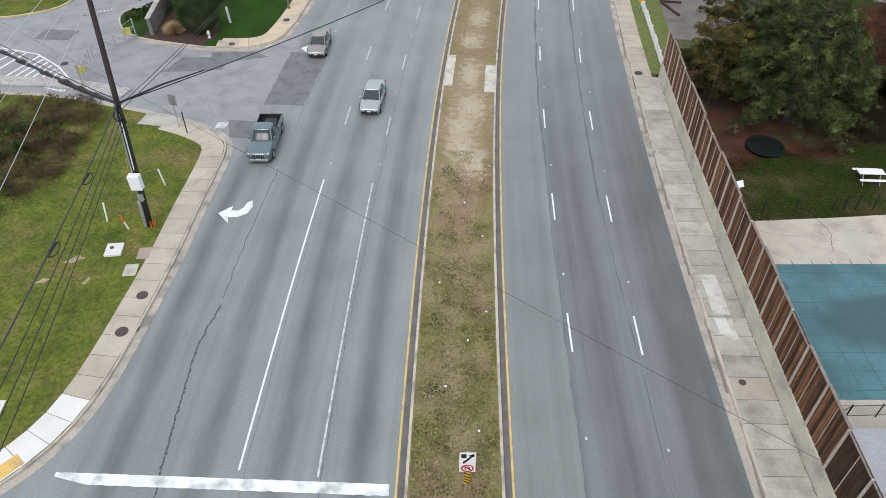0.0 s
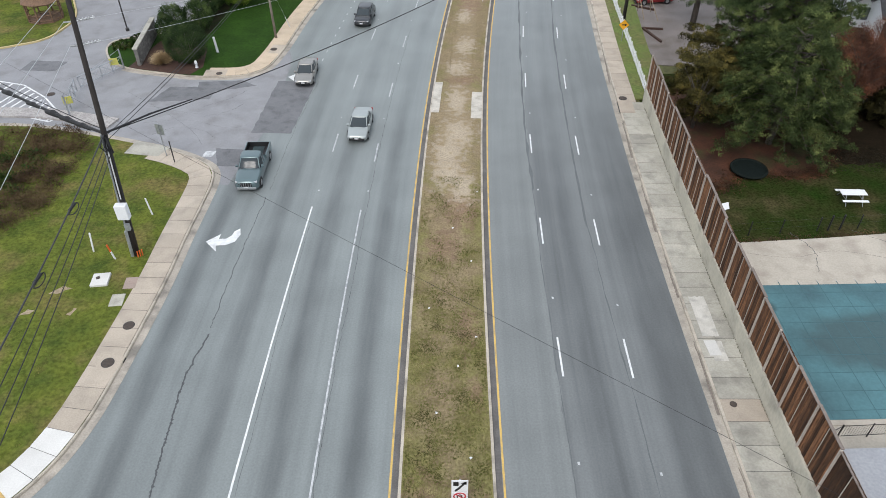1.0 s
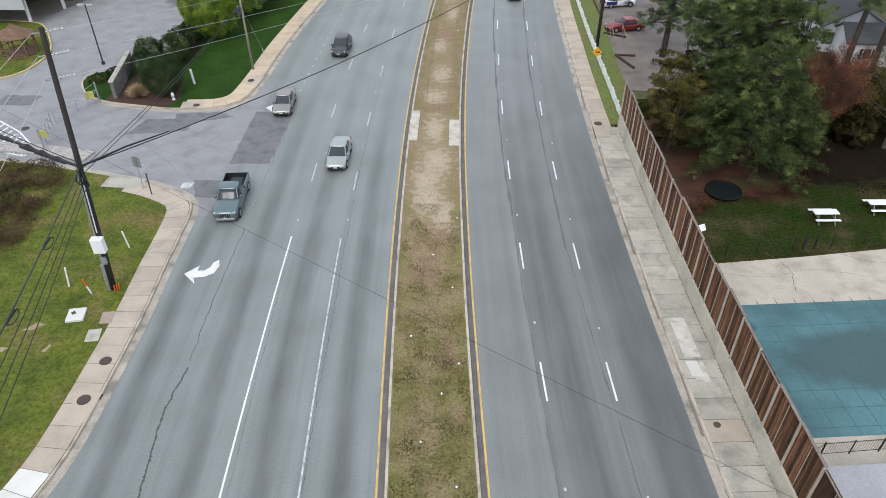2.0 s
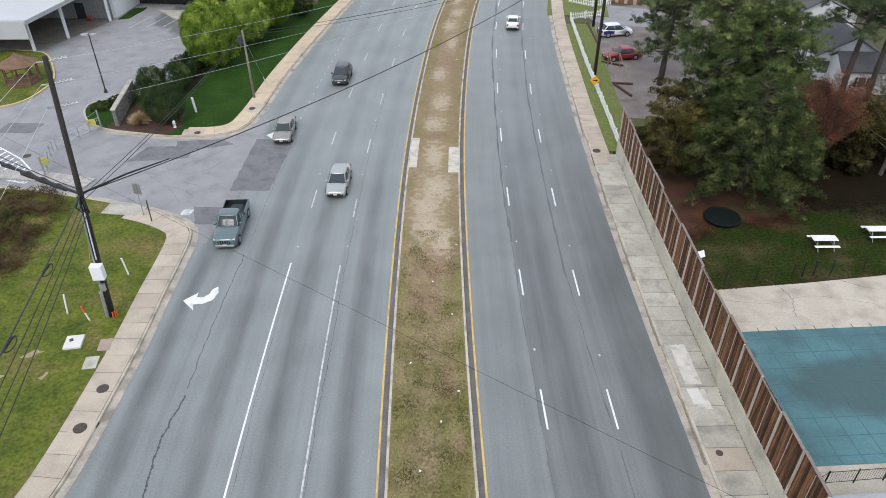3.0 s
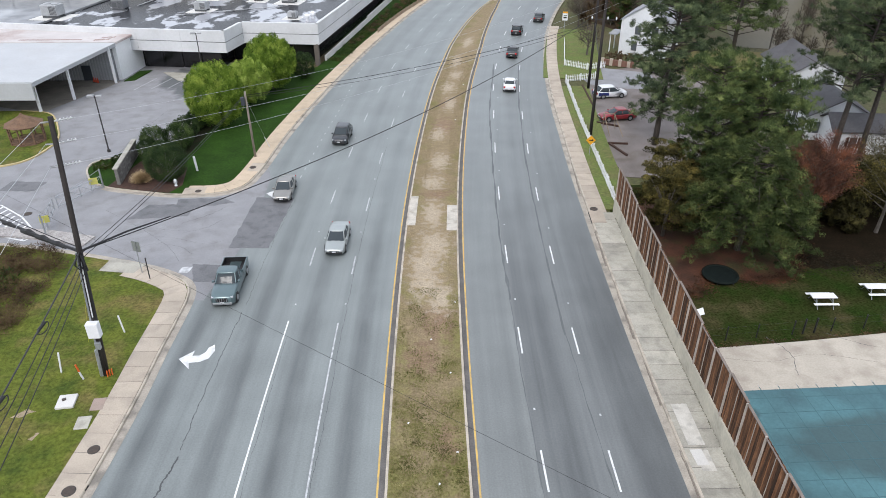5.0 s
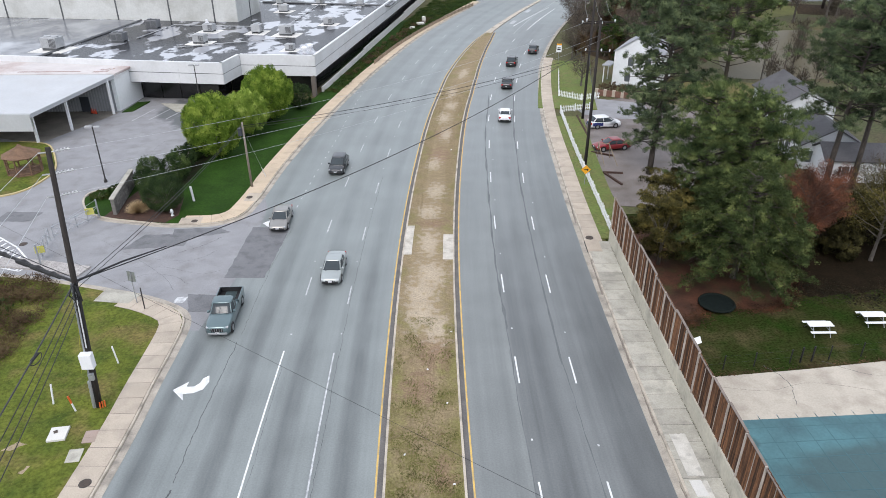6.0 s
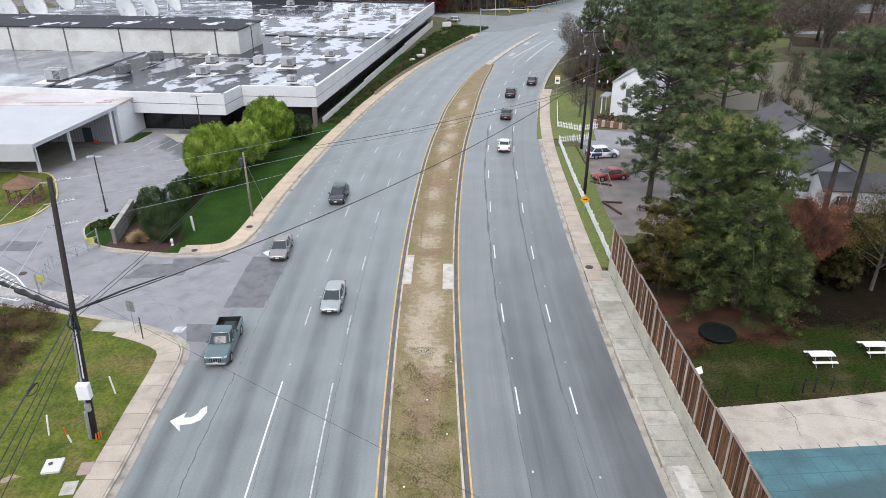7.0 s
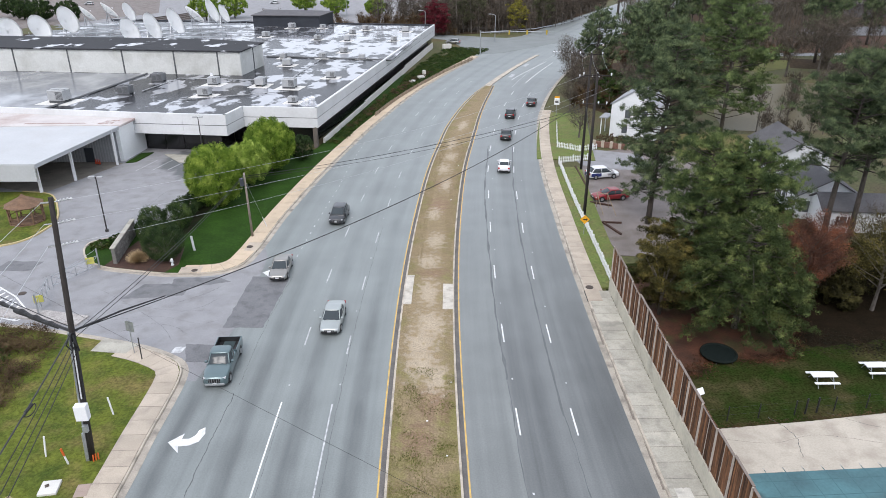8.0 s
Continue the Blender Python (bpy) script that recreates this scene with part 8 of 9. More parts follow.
part("blue_panel", bm, BLUE, van, "dark blue tail panel")
car("parked_car", pose(27.1, 83.2, 0.005, 0, 0, 98), "sedan", paint("dark_red_paint", (0.26, 0.02, 0.025), 0.3), "dark red parked car on the gravel yard")
P = paint("silver_paint", (0.50, 0.51, 0.52), 0.6)
far_car = car("far_car", pose(-60, 372, 0.01, 0, 0, 80), "suv", P, "distant parked pale car", "distant parked cars")
for x, y, a in ((-76, 360, 80), (-90, 352, 75), (-168, 352, 60), (-176, 366, 70), (-186, 360, 65), (-150, 372, 80), (18, 226, 70), (132, 180, 80), (-45, 380, 90)):
    copy_thing(far_car, pose(x, y, 0.01, 0, 0, a))

# ---- poles and lines ----
CABLE = mat("black_cable", (0.022, 0.022, 0.024), rough=0.6, scale=4, var=0.1)
WIRE = mat("aluminium_wire", (0.5, 0.52, 0.54), rough=0.45, metal=0.3, scale=4, var=0.08)
PORC = mat("pale_insulator", (0.66, 0.67, 0.68), rough=0.3, scale=4, var=0.05)
ORG = mat("orange_plastic", (0.62, 0.13, 0.03), rough=0.5, scale=4, var=0.1)


def line(name, a, b, sag, r, material, label, group="overhead lines", n=18):
    """A cable that hangs between two points."""
    a, b = Vector(a), Vector(b)
    bm = bmesh.new()
    tube(bm, [a.lerp(b, i / n) - Vector((0, 0, sag * 4 * (i / n) * (1 - i / n))) for i in range(n + 1)], r, 5)
    return tagged(part(name, bm, material), label, "cable", group=group)


def pole(name, foot, top, r0, r1, label, arms=(), group="utility poles", wood=None):
    """A wooden pole with crossarms: (share of height, half length, turn, insulators)."""
    t = thing(name, label, "utility pole", group=group)
    f, p = Vector(foot), Vector(top)
    wood = wood or WOODPOLE
    bm = bmesh.new()
    tube(bm, [f - Vector((0, 0, 0.1)), f.lerp(p, 0.5), p], [r0, (r0 + r1) / 2, r1], 12)
    part("shaft", bm, wood, t, smooth=True)
    for k, half, turn, ins in arms:
        c = f.lerp(p, k)
        d = Vector((math.cos(radians(turn)), math.sin(radians(turn)), 0))
        bm = bmesh.new()
        tube(bm, [c - d * half, c + d * half], 0.065, 6)
        part("crossarm", bm, WOODPOLE, t)
        for s in ins:
            bm = bmesh.new()
            q = c + d * half * s
            tube(bm, [q, q + Vector((0, 0, 0.12)), q + Vector((0, 0, 0.16)), q + Vector((0, 0, 0.32))], [0.05, 0.05, 0.1, 0.06], 8)
            part("insulator", bm, PORC, t)
    return t


F0, T0 = Vector((-20.4, 37.0, 0.1)), Vector((-19.15, 37.3, 18.0))
lp0 = pole("utility_pole", F0, T0, 0.21, 0.14, "leaning dark wooden utility pole with cable bundles")
for k, zz in enumerate((0.985, 0.915, 0.84)):
    c = F0.lerp(T0, zz)
    for s in (0.25, 1.0):
        bm = bmesh.new()
        tube(bm, [c, c + Vector((0.75 * s + 0.2, 0.5 * s, 0.02))], 0.03, 6)
        for j in range(5):
            q = c + Vector((0.25 + 0.15 * j, 0.12 + 0.1 * j, 0.02))
            tube(bm, [q - Vector((0.03, 0.02, 0)), q + Vector((0.03, 0.02, 0))], 0.085, 8)
        part("insulator_string", bm, PORC, lp0)
        bm = bmesh.new()
        tube(bm, [c, c + Vector((-0.5, -0.15, 0.0))], 0.05, 6)
        part("insulator_string", bm, PORC, lp0)
bx = F0.lerp(T0, 0.222)
bm = bmesh.new()
box(bm, -0.38, 0.38, -0.62, -0.14, -0.55, 0.55, 0.04, Matrix.Translation(bx))
part("cabinet", bm, WHITEMETAL, lp0, "white metal cabinet on the pole")
bm = bmesh.new()
box(bm, -0.16, 0.16, -0.4, -0.16, -0.3, 0.2, 0.02, Matrix.Translation(F0.lerp(T0, 0.15)))
part("meter", bm, STEEL, lp0, "grey meter box")
bm = bmesh.new()
tube(bm, [F0 + Vector((-0.24, -0.1, 0)), F0.lerp(T0, 0.12) + Vector((-0.26, -0.1, 0))], 0.13, 8)
part("conduit", bm, STEEL, lp0, "grey steel cable guard")
bm = bmesh.new()
tube(bm, [F0.lerp(T0, 0.1) + Vector((-0.2, -0.15, 0)), F0.lerp(T0, 0.53) + Vector((-0.16, -0.14, 0))], 0.06, 6)
part("conduit", bm, STEEL, lp0)
bm = bmesh.new()
tube(bm, [F0.lerp(T0, 0.26) + Vector((0.2, -0.12, 0)), F0.lerp(T0, 0.53) + Vector((0.16, -0.12, 0))], 0.05, 6)
part("conduit", bm, CABLE, lp0)
bm = bmesh.new()
for k in range(3):
    tube(bm, [F0 + Vector((0.18 + 0.12 * k, -0.25 + 0.1 * k, 0)), F0 + Vector((0.2 + 0.12 * k, -0.22 + 0.1 * k, 0.5))], 0.045, 6)
part("marker", bm, ORG, lp0, "orange plastic marker tubes")
K0 = F0.lerp(T0, 0.53)
bm = bmesh.new()
tube(bm, [F0.lerp(T0, 0.27) + Vector((0.03, -0.22, 0)), F0.lerp(T0, 0.5) + Vector((0.03, -0.18, 0))], 0.045, 6)
part("conduit", bm, PORC, lp0, "pale cable conduit")
for a in range(3):
    bm = bmesh.new()
    tube(bm, [K0 + Vector((0.1 * a - 0.1, -0.25, -0.1)), K0 + Vector((0.3 * a - 0.3, -0.45, -0.7)), K0 + Vector((0.2 * a - 0.1, -0.3, -1.2)), K0 + Vector((0.1 * a, -0.25, -0.2))], 0.05, 6)
    part("cable_loop", bm, CABLE, lp0)

R1F, R1T = Vector((22.1, 76.9, 0.05)), Vector((22.25, 77.0, 17.2))
R2F, R2T = Vector((26.4, 95.6, 0.05)), Vector((26.6, 95.9, 16.6))
arms = [(0.985, 1.5, -15, (-1, 0, 1)), (0.80, 1.3, -15, (-1, 1, 0.3))]
pole("utility_pole", R1F, R1T, 0.2, 0.14, "tall dark wooden utility pole behind the picket fence", arms)
pole("utility_pole", R2F, R2T, 0.2, 0.14, "tall dark wooden utility pole beside the driveway", arms)
LF, LT = Vector((-16.75, 73.5, 0.1)), Vector((-16.95, 73.9, 7.5))
lw = pole("lawn_pole", LF, LT, 0.14, 0.10, "thin pale weathered wooden pole on the lawn", group="", wood=mat("weathered_pole_wood", (0.27, 0.24, 0.20), (0.17, 0.14, 0.115), scale=2, fine=14, var=0.25, bump=0.4, stretch=(1, 1, 0.1)))
bm = bmesh.new()
tube(bm, [(-17.22, 73.6, 6.1), (-17.22, 73.6, 6.95)], 0.23, 12)
part("transformer", bm, mat("dark_grey_tank", (0.05, 0.055, 0.065), rough=0.45, scale=3, var=0.15), lw, "small dark grey transformer")
guy = line("guy_wire", (-17.1, 74.4, 6.6), (-15.6, 76.4, 0.1), 0, 0.008, WIRE, "guy wire from the lawn pole", "")
bm = bmesh.new()
tube(bm, [(-15.62, 76.35, 0.1), (-15.95, 75.95, 1.5)], 0.03, 6)
part("guard", bm, PORC, guy, "white guy guard")

# cables: bundle towards the plant, bundle along the kerb, lines across the road
GREYCABLE = mat("weathered_grey_cable", (0.05, 0.051, 0.053), (0.026, 0.026, 0.028), rough=0.6, scale=5, var=0.3)
line("bundled_cable", K0, (-47.2, 57.8, 10.2), 1.0, 0.10, CABLE, "thick black cable bundle from the pole")
line("cable", K0 + Vector((0, 0, 0.3)), (-47.2, 58.2, 10.6), 0.9, 0.03, CABLE, "black overhead cable beside the pole")
for j, (q, r) in enumerate(((0.07, 0.17), (0.12, 0.2), (0.17, 0.22), (0.24, 0.16), (0.33, 0.19), (0.4, 0.15), (0.55, 0.16), (0.62, 0.2))):
    p = K0.lerp(Vector((-47.2, 57.8, 10.2)), q) - Vector((0, 0, 4 * q * (1 - q)))
    cl = thing("splice_case", "black cable splice case on the bundle", "splice case", group="splice cases")
    bm = bmesh.new()
    tube(bm, [p + Vector((0.6, -0.35, -0.1)), p, p - Vector((0.6, -0.35, 0.1))], [r * 0.6, r, r * 0.6], 8)
    part("case", bm, CABLE, cl)
line("bundled_cable", K0, (-17.2, 3, 9.6), 0.7, 0.045, GREYCABLE, "thick grey cable bundle along the verge")
for j in range(3):
    line("cable", K0 + Vector((0.05 * j, 0, -0.5 - 0.35 * j)), (-16.4 + 0.5 * j, 3, 9.3 - 0.3 * j), 0.8, 0.025, CABLE, "thin black overhead cable")
for q in (0.2, 0.36, 0.62):
    p = K0.lerp(Vector((-17.2, 3, 9.6)), q) - Vector((0, 0, 2.8 * q * (1 - q)))
    cl = thing("splice_case", "black splice loop hanging on the cable bundle", "splice case", group="splice cases")
    bm = bmesh.new()
    for s in (-1, 1):
        tube(bm, [p + Vector((0.05 + 0.16 * s * math.sin(a), 0.55 * math.cos(a), -0.12 - 0.16 * math.sin(a))) for a in [math.pi * k / 9 for k in range(10)]], 0.028, 6)
    tube(bm, [p + Vector((0.04, 0.4, -0.05)), p + Vector((0.02, 0.3, -0.05)), p + Vector((0, -0.3, -0.05)), p + Vector((0, -0.4, -0.05))], [0.05, 0.09, 0.09, 0.05], 8)
    part("case", bm, CABLE, cl)
line("cable", K0, R2F.lerp(R2T, 0.62), 1.9, 0.035, CABLE, "black cable across the carriageway", n=26)
bm = bmesh.new()
e = K0.lerp(R2F.lerp(R2T, 0.62), 0.085)
tube(bm, [K0, K0.lerp(e, 0.5) + Vector((0, 0, -0.1)), e - Vector((0, 0, 0.45))], [0.07, 0.06, 0.04], 6)
part("sleeve", bm, CABLE, lp0, "black cable sleeve")
line("cable", LT - Vector((0, 0, 0.4)), R2F.lerp(R2T, 0.55), 0.9, 0.03, CABLE, "black cable across the carriageway", n=26)
line("cable", LT - Vector((0, 0, 0.6)), R2F.lerp(R2T, 0.53), 1.1, 0.02, CABLE, "black cable across the carriageway", n=26)
for k in range(2):
    line("cable", LT - Vector((0.1 * k, 0, 0.2 + 0.3 * k)), K0 + Vector((0, 0, -0.2 - 0.3 * k)), 0.5, 0.022, CABLE, "dark cable between the poles")
NEAR = [(-19.41, 2.0, 15.63), (-17.39, 2.0, 14.83), (-14.45, 2.0, 13.97)]
for k, zz in enumerate((0.985, 0.915, 0.84)):
    c = F0.lerp(T0, zz)
    line("power_line", c + Vector((0.9, 0.5, 0)), R1F.lerp(R1T, 0.985 - 0.09 * (k > 0)) + Vector((-1.4 + 1.4 * k, 0, 0.1)), 1.2, 0.008, WIRE, "thin pale overhead power line", n=24)
    line("power_line", c + Vector((-0.5, -0.15, 0)), NEAR[k], 0.1, 0.012, WIRE, "thin pale overhead power line", n=24)
for j in range(3):
    line("power_line", R1T + Vector((-1.4 + 1.4 * j, 0, 0.1)), R2T + Vector((-1.4 + 1.4 * j, 0, 0.1)), 0.5, 0.008, WIRE, "thin pale overhead power line", n=12)
    line("power_line", R2T + Vector((-1.4 + 1.4 * j, 0, 0.1)), (41 + 1.3 * j, 140, 16), 0.8, 0.008, WIRE, "thin pale overhead power line", n=14)
line("cable", R1F.lerp(R1T, 0.55), R2F.lerp(R2T, 0.55), 0.5, 0.04, CABLE, "black cable along the picket fence", n=12)

line("cable", (-45, 59.6, 9.1), (26, 3.2, 9.1), 0.15, 0.008, CABLE, "thin black cable across the carriageway", n=20)

# yard lamp
yl = thing("yard_lamp", "black yard lamp post with a flat twin head", "street lamp", pose(-33.8, 76.3, 0.0), group="yard lamps")
bm = bmesh.new()
tube(bm, [(0, 0, -0.05), (0, 0, 0.3), (0, 0, 0.31), (0, 0, 6.6)], [0.2, 0.2, 0.085, 0.065], 8)
part("post", bm, IRON, yl)
for s in (-1, 1):
    bm = bmesh.new()
    box(bm, s * 0.15, s * 0.75, -0.18, 0.18, 6.5, 6.66, 0.04)
    part("lamp_head", bm, AC, yl)
copy_thing(yl, pose(-29.5, 103.8, 0.1))
copy_thing(yl, pose(-66, 118, 0.0))

# ---- small things on the verge ----
sign("street_sign", pose(-21.9, 49.7, 0.1, 0, 0, 160), 0.75, 0.95, 2.5, STEEL, "road sign seen from its grey back at the corner", 3.1)
sp = thing("sign_post", "bare dark sign post at the corner", "post", pose(-21.0, 48.7, 0.14))
bm = bmesh.new()
tube(bm, [(0, 0, -0.05), (0.03, 0, 2.0)], 0.045, 6)
part("post", bm, IRON, sp)


def stake(m, h, label, tip=None):
    t = thing("marker_stake", label, "marker stake", m, group="marker stakes")
    bm = bmesh.new()
    box(bm, -0.05, 0.05, -0.04, 0.04, -0.05, h, 0.012)
    part("stake", bm, WHITEPAINT, t)
    if tip:
        bm = bmesh.new()
        box(bm, -0.055, 0.055, -0.045, 0.045, h * 0.55, h + 0.02, 0.012)
        part("tip", bm, tip, t, "orange tip")
    return t


stake(pose(-20.7, 41.6, 0.1, 4, -3, 0), 1.6, "leaning white plastic marker stake in grass")
stake(pose(-23.5, 37.4, 0.1, 0, 8, 0), 1.7, "leaning white plastic marker stake in grass")
stake(pose(-21.75, 36.6, 0.1, 5, -6, 0), 1.35, "white marker stake with an orange tip", ORG)
line("guy_wire", F0.lerp(T0, 0.5), (-22.9, 40.6, 0.1), 0, 0.012, mat("yellow_guard", (0.45, 0.42, 0.06), scale=4, var=0.1), "thin yellow guy wire in the verge", "")

vb = thing("utility_vault", "white concrete utility vault lid in grass", "utility box", pose(-21.95, 34.4, 0.12, 0, 0, 6), group="utility lids")
bm = bmesh.new()
box(bm, -0.55, 0.55, -0.6, 0.6, -0.05, 0.16, 0.03)
part("lid", bm, CONC_NEW, vb)
bm = bmesh.new()
box(bm, -0.22, 0.02, 0.05, 0.3, 0.16, 0.2, 0.01, pose(0, 0, 0, 0, 0, 25))
part("handle_recess", bm, RUST, vb)
for x, y, w, d, mt, lb in ((-20.25, 32.5, 0.85, 1.1, CONC_OLD, "pale concrete service lid beside the pavement"), (-19.9, 34.1, 0.8, 1.1, mat("pinkish_concrete", (0.36, 0.28, 0.24), (0.30, 0.24, 0.20), scale=1, var=0.1), "pinkish concrete service lid beside the pavement"),
                       (-24.0, 21.6, 1.0, 1.5, CONC_NEW, "white concrete vault lid in the verge")):
    v = thing("service_lid", lb, "utility box", pose(x, y, 0.12, 0, 0, 5), group="utility lids")
    bm = bmesh.new()
    box(bm, -w / 2, w / 2, -d / 2, d / 2, -0.05, 0.05, 0.03)
    part("lid", bm, mt, v)
    bm = bmesh.new()
    box(bm, -w * 0.36, w * 0.36, -d * 0.1, d * 0.36, 0.05, 0.062, 0.005)
    part("cover_plate", bm, mt, v)


def manhole(x, y, z, r, label):
    t = thing("manhole", label, "manhole cover", pose(x, y, z), group="manhole covers")
    bm = bmesh.new()
    tube(bm, [(0, 0, -0.03), (0, 0, 0.012)], r, 24)
    part("frame", bm, IRON, t)
    bm = bmesh.new()
    tube(bm, [(0, 0, 0.0), (0, 0, 0.02)], r * 0.88, 24)
    part("lid", bm, RUST, t)
    for k in range(-2, 3):
        bm = bmesh.new()
        box(bm, -r * 0.6, r * 0.6, k * r * 0.27 - 0.02, k * r * 0.27 + 0.02, 0.018, 0.028)
        part("rib", bm, RUST, t)


manhole(-18.75, 30.2, 0.15, 0.36, "rusty round manhole cover in the pavement")
manhole(-19.0, 27.2, 0.17, 0.38, "rusty round manhole cover in the inlet slab")
manhole(18.0, 58.6, 0.17, 0.38, "rusty round manhole cover in the inlet slab")
manhole(-16.5, 70.5, 0.17, 0.36, "rusty round manhole cover in the pavement")
manhole(-21.0, 64.9, 0.17, 0.32, "rusty round manhole cover in the pavement")
manhole(-36.2, 61.2, 0.004, 0.4, "rusty round manhole cover in the asphalt")


def inlet(m, label):
    """A kerb inlet: a slab over a dark slot in the kerb."""
    t = thing("storm_inlet", label, "storm drain", m, group="storm inlets")
    bm = bmesh.new()
    box(bm, -1.1, 1.1, 0.0, 1.35, 0.06, 0.165, 0.02)
    part("slab", bm, CONC, t)
    bm = bmesh.new()
    box(bm, -1.05, 1.05, -0.028, 0.02, 0.0, 0.115)
    part("throat", bm, BLACK, t, "dark open throat")


inlet(pose(-18.32, 26.6, 0, 0, 0, 80), "concrete storm inlet with a dark throat")
inlet(on_road(58.2, 14.88) @ pose(0, 0, 0, 0, 0, -90), "concrete storm inlet with a dark throat")
inlet(pose(-15.52, 70.5, 0, 0, 0, 84), "concrete storm inlet with a dark throat")
inlet(pose(-21.4, 64.45, 0, 0, 0, 1), "concrete storm inlet with a dark throat")

# median: keep-right sign, pads, worn patches
ms = thing("median_sign", "white sign pair with arrow over a striped marker", "sign", pose(1.05, 17.3, 0.13))
bm = bmesh.new()
tube(bm, [(0, 0.04, -0.05), (0, 0.04, 2.95)], 0.04, 6)
part("post", bm, STEEL, ms)
bm = bmesh.new()
box(bm, -0.38, 0.38, -0.012, 0.012, 2.05, 2.95)
upper = part("upper_plate", bm, WHITEPAINT, ms, "white plate with a black bent arrow")
bm = bmesh.new()
tube(bm, [(-0.2, -0.025, 2.15), (0.0, -0.025, 2.4), (0.02, -0.025, 2.45), (0.2, -0.025, 2.72)], 0.05, 5)
part("arrow_shaft", bm, BLACK, upper)
bm = bmesh.new()
vs = [bm.verts.new(p) for p in ((0.02, -0.03, 2.74), (0.3, -0.03, 2.62), (0.3, -0.03, 2.88))]
bm.faces.new(vs)
bmesh.ops.solidify(bm, geom=bm.faces[:], thickness=0.01)
part("arrow_head", bm, BLACK, upper)
bm = bmesh.new()
box(bm, -0.3, -0.06, -0.03, -0.014, 2.55, 2.85)
part("median_nose", bm, BLACK, upper)
bm = bmesh.new()
box(bm, -0.38, 0.38, -0.012, 0.012, 1.33, 2.0)
lower = part("lower_plate", bm, WHITEPAINT, ms, "white plate with a crossed red ring")
bm = bmesh.new()
ring = [(0.27 * math.cos(a), -0.02, 1.665 + 0.27 * math.sin(a)) for a in [2 * math.pi * k / 24 for k in range(25)]]
tube(bm, ring, 0.035, 5)
tube(bm, [(-0.19, -0.02, 1.86), (0.19, -0.02, 1.47)], 0.03, 5)
part("red_ring", bm, mat("sign_red", (0.42, 0.02, 0.03), rough=0.5, scale=4, var=0.05), lower)
bm = bmesh.new()
tube(bm, [(-0.1, -0.016, 1.55), (-0.1, -0.016, 1.72), (0.0, -0.016, 1.8), (0.1, -0.016, 1.72), (0.1, -0.016, 1.6)], 0.03, 5)
part("u_arrow", bm, BLACK, lower)
bm = bmesh.new()
box(bm, -0.15, 0.15, -0.012, 0.012, 0.25, 1.2)
om = part("striped_marker", bm, mat("marker_yellow", (0.62, 0.38, 0.02), rough=0.5, scale=4, var=0.05), ms, "yellow and black striped plate")
for k in range(4):
    bm = bmesh.new()
    box(bm, -0.19, 0.19, -0.02, -0.013, -0.055, 0.055, 0, pose(0, 0, 0.4 + 0.24 * k, 0, 28, 0))
    for v in bm.verts:
        v.co.x = max(-0.15, min(0.15, v.co.x))
    part("stripe", bm, BLACK, om)


def median_pad(y0, y1, o0, o1, material, name="median_pad", z=0.16, label="bare pale concrete pad in the median"):
    bm = bmesh.new()
    road_strip(bm, y0, y1, o0, o1, 0.0, z, 1.0)
    tagged(part(name, bm, material), label, "pad", kind="structure")


median_pad(56.3, 62.2, -2.30, -1.55, PAD)
median_pad(55.4, 60.4, 1.35, 2.32, PAD)
# grass blades on verge and median give the turf a ragged surface
ty, to = rng.uniform(10, 110, 30000), rng.uniform(-2.2, 2.2, 30000)
on = ~((ty > 55) & (ty < 62.6) & (np.abs(to) > 1.2)) & ~((ty > 43.5) & (ty < 62) & (np.abs(to) < 1.5)) & ~((ty > 64) & (np.abs(to) < 1.0) & (rng.random(30000) < 0.7))
ty, to = ty[on], to[on]
gx = np.array([road_point(a, b) for a, b in zip(ty, to)])
pos = np.column_stack([gx, np.full(len(gx), 0.15)])
al = units(len(pos)) * (0.6, 0.6, 0.4) + (0, 0, 0.7)
al /= np.linalg.norm(al, axis=1, keepdims=True)
MEDTUFT = leafmat("dry_tufts", (0.16, 0.13, 0.055), (0.225, 0.18, 0.095), (0.34, 0.265, 0.16))
tagged(leaf_mesh("median_grass", pos, al, 0.16, 0.05, MEDTUFT), "short dry grass blades on the median", "grass", kind="stuff")
ty, to = rng.uniform(12, 46, 44000), rng.uniform(-2.2, 2.2, 44000)
lush = np.array([noise.noise(Vector((a * 0.45, b * 0.7, 5))) for a, b in zip(ty, to)]) + np.interp(ty, [12, 18, 24, 34, 46], [-0.2, 0.2, 0.25, 0.05, -0.35])
on = lush > rng.uniform(-0.3, 0.5, 44000)
ty, to = ty[on], to[on]
gx = np.array([road_point(a, b) for a, b in zip(ty, to)])
pos = np.column_stack([gx, np.full(len(gx), 0.155)])
al = units(len(pos)) * (0.7, 0.7, 0.4) + (0, 0, 0.6)
al /= np.linalg.norm(al, axis=1, keepdims=True)
tagged(leaf_mesh("green_blades", pos, al, 0.17, 0.06, leafmat("median_green_blades", (0.055, 0.062, 0.016), (0.15, 0.155, 0.045), (0.36, 0.31, 0.16))), "green and straw grass blades on the median", "grass", kind="stuff")
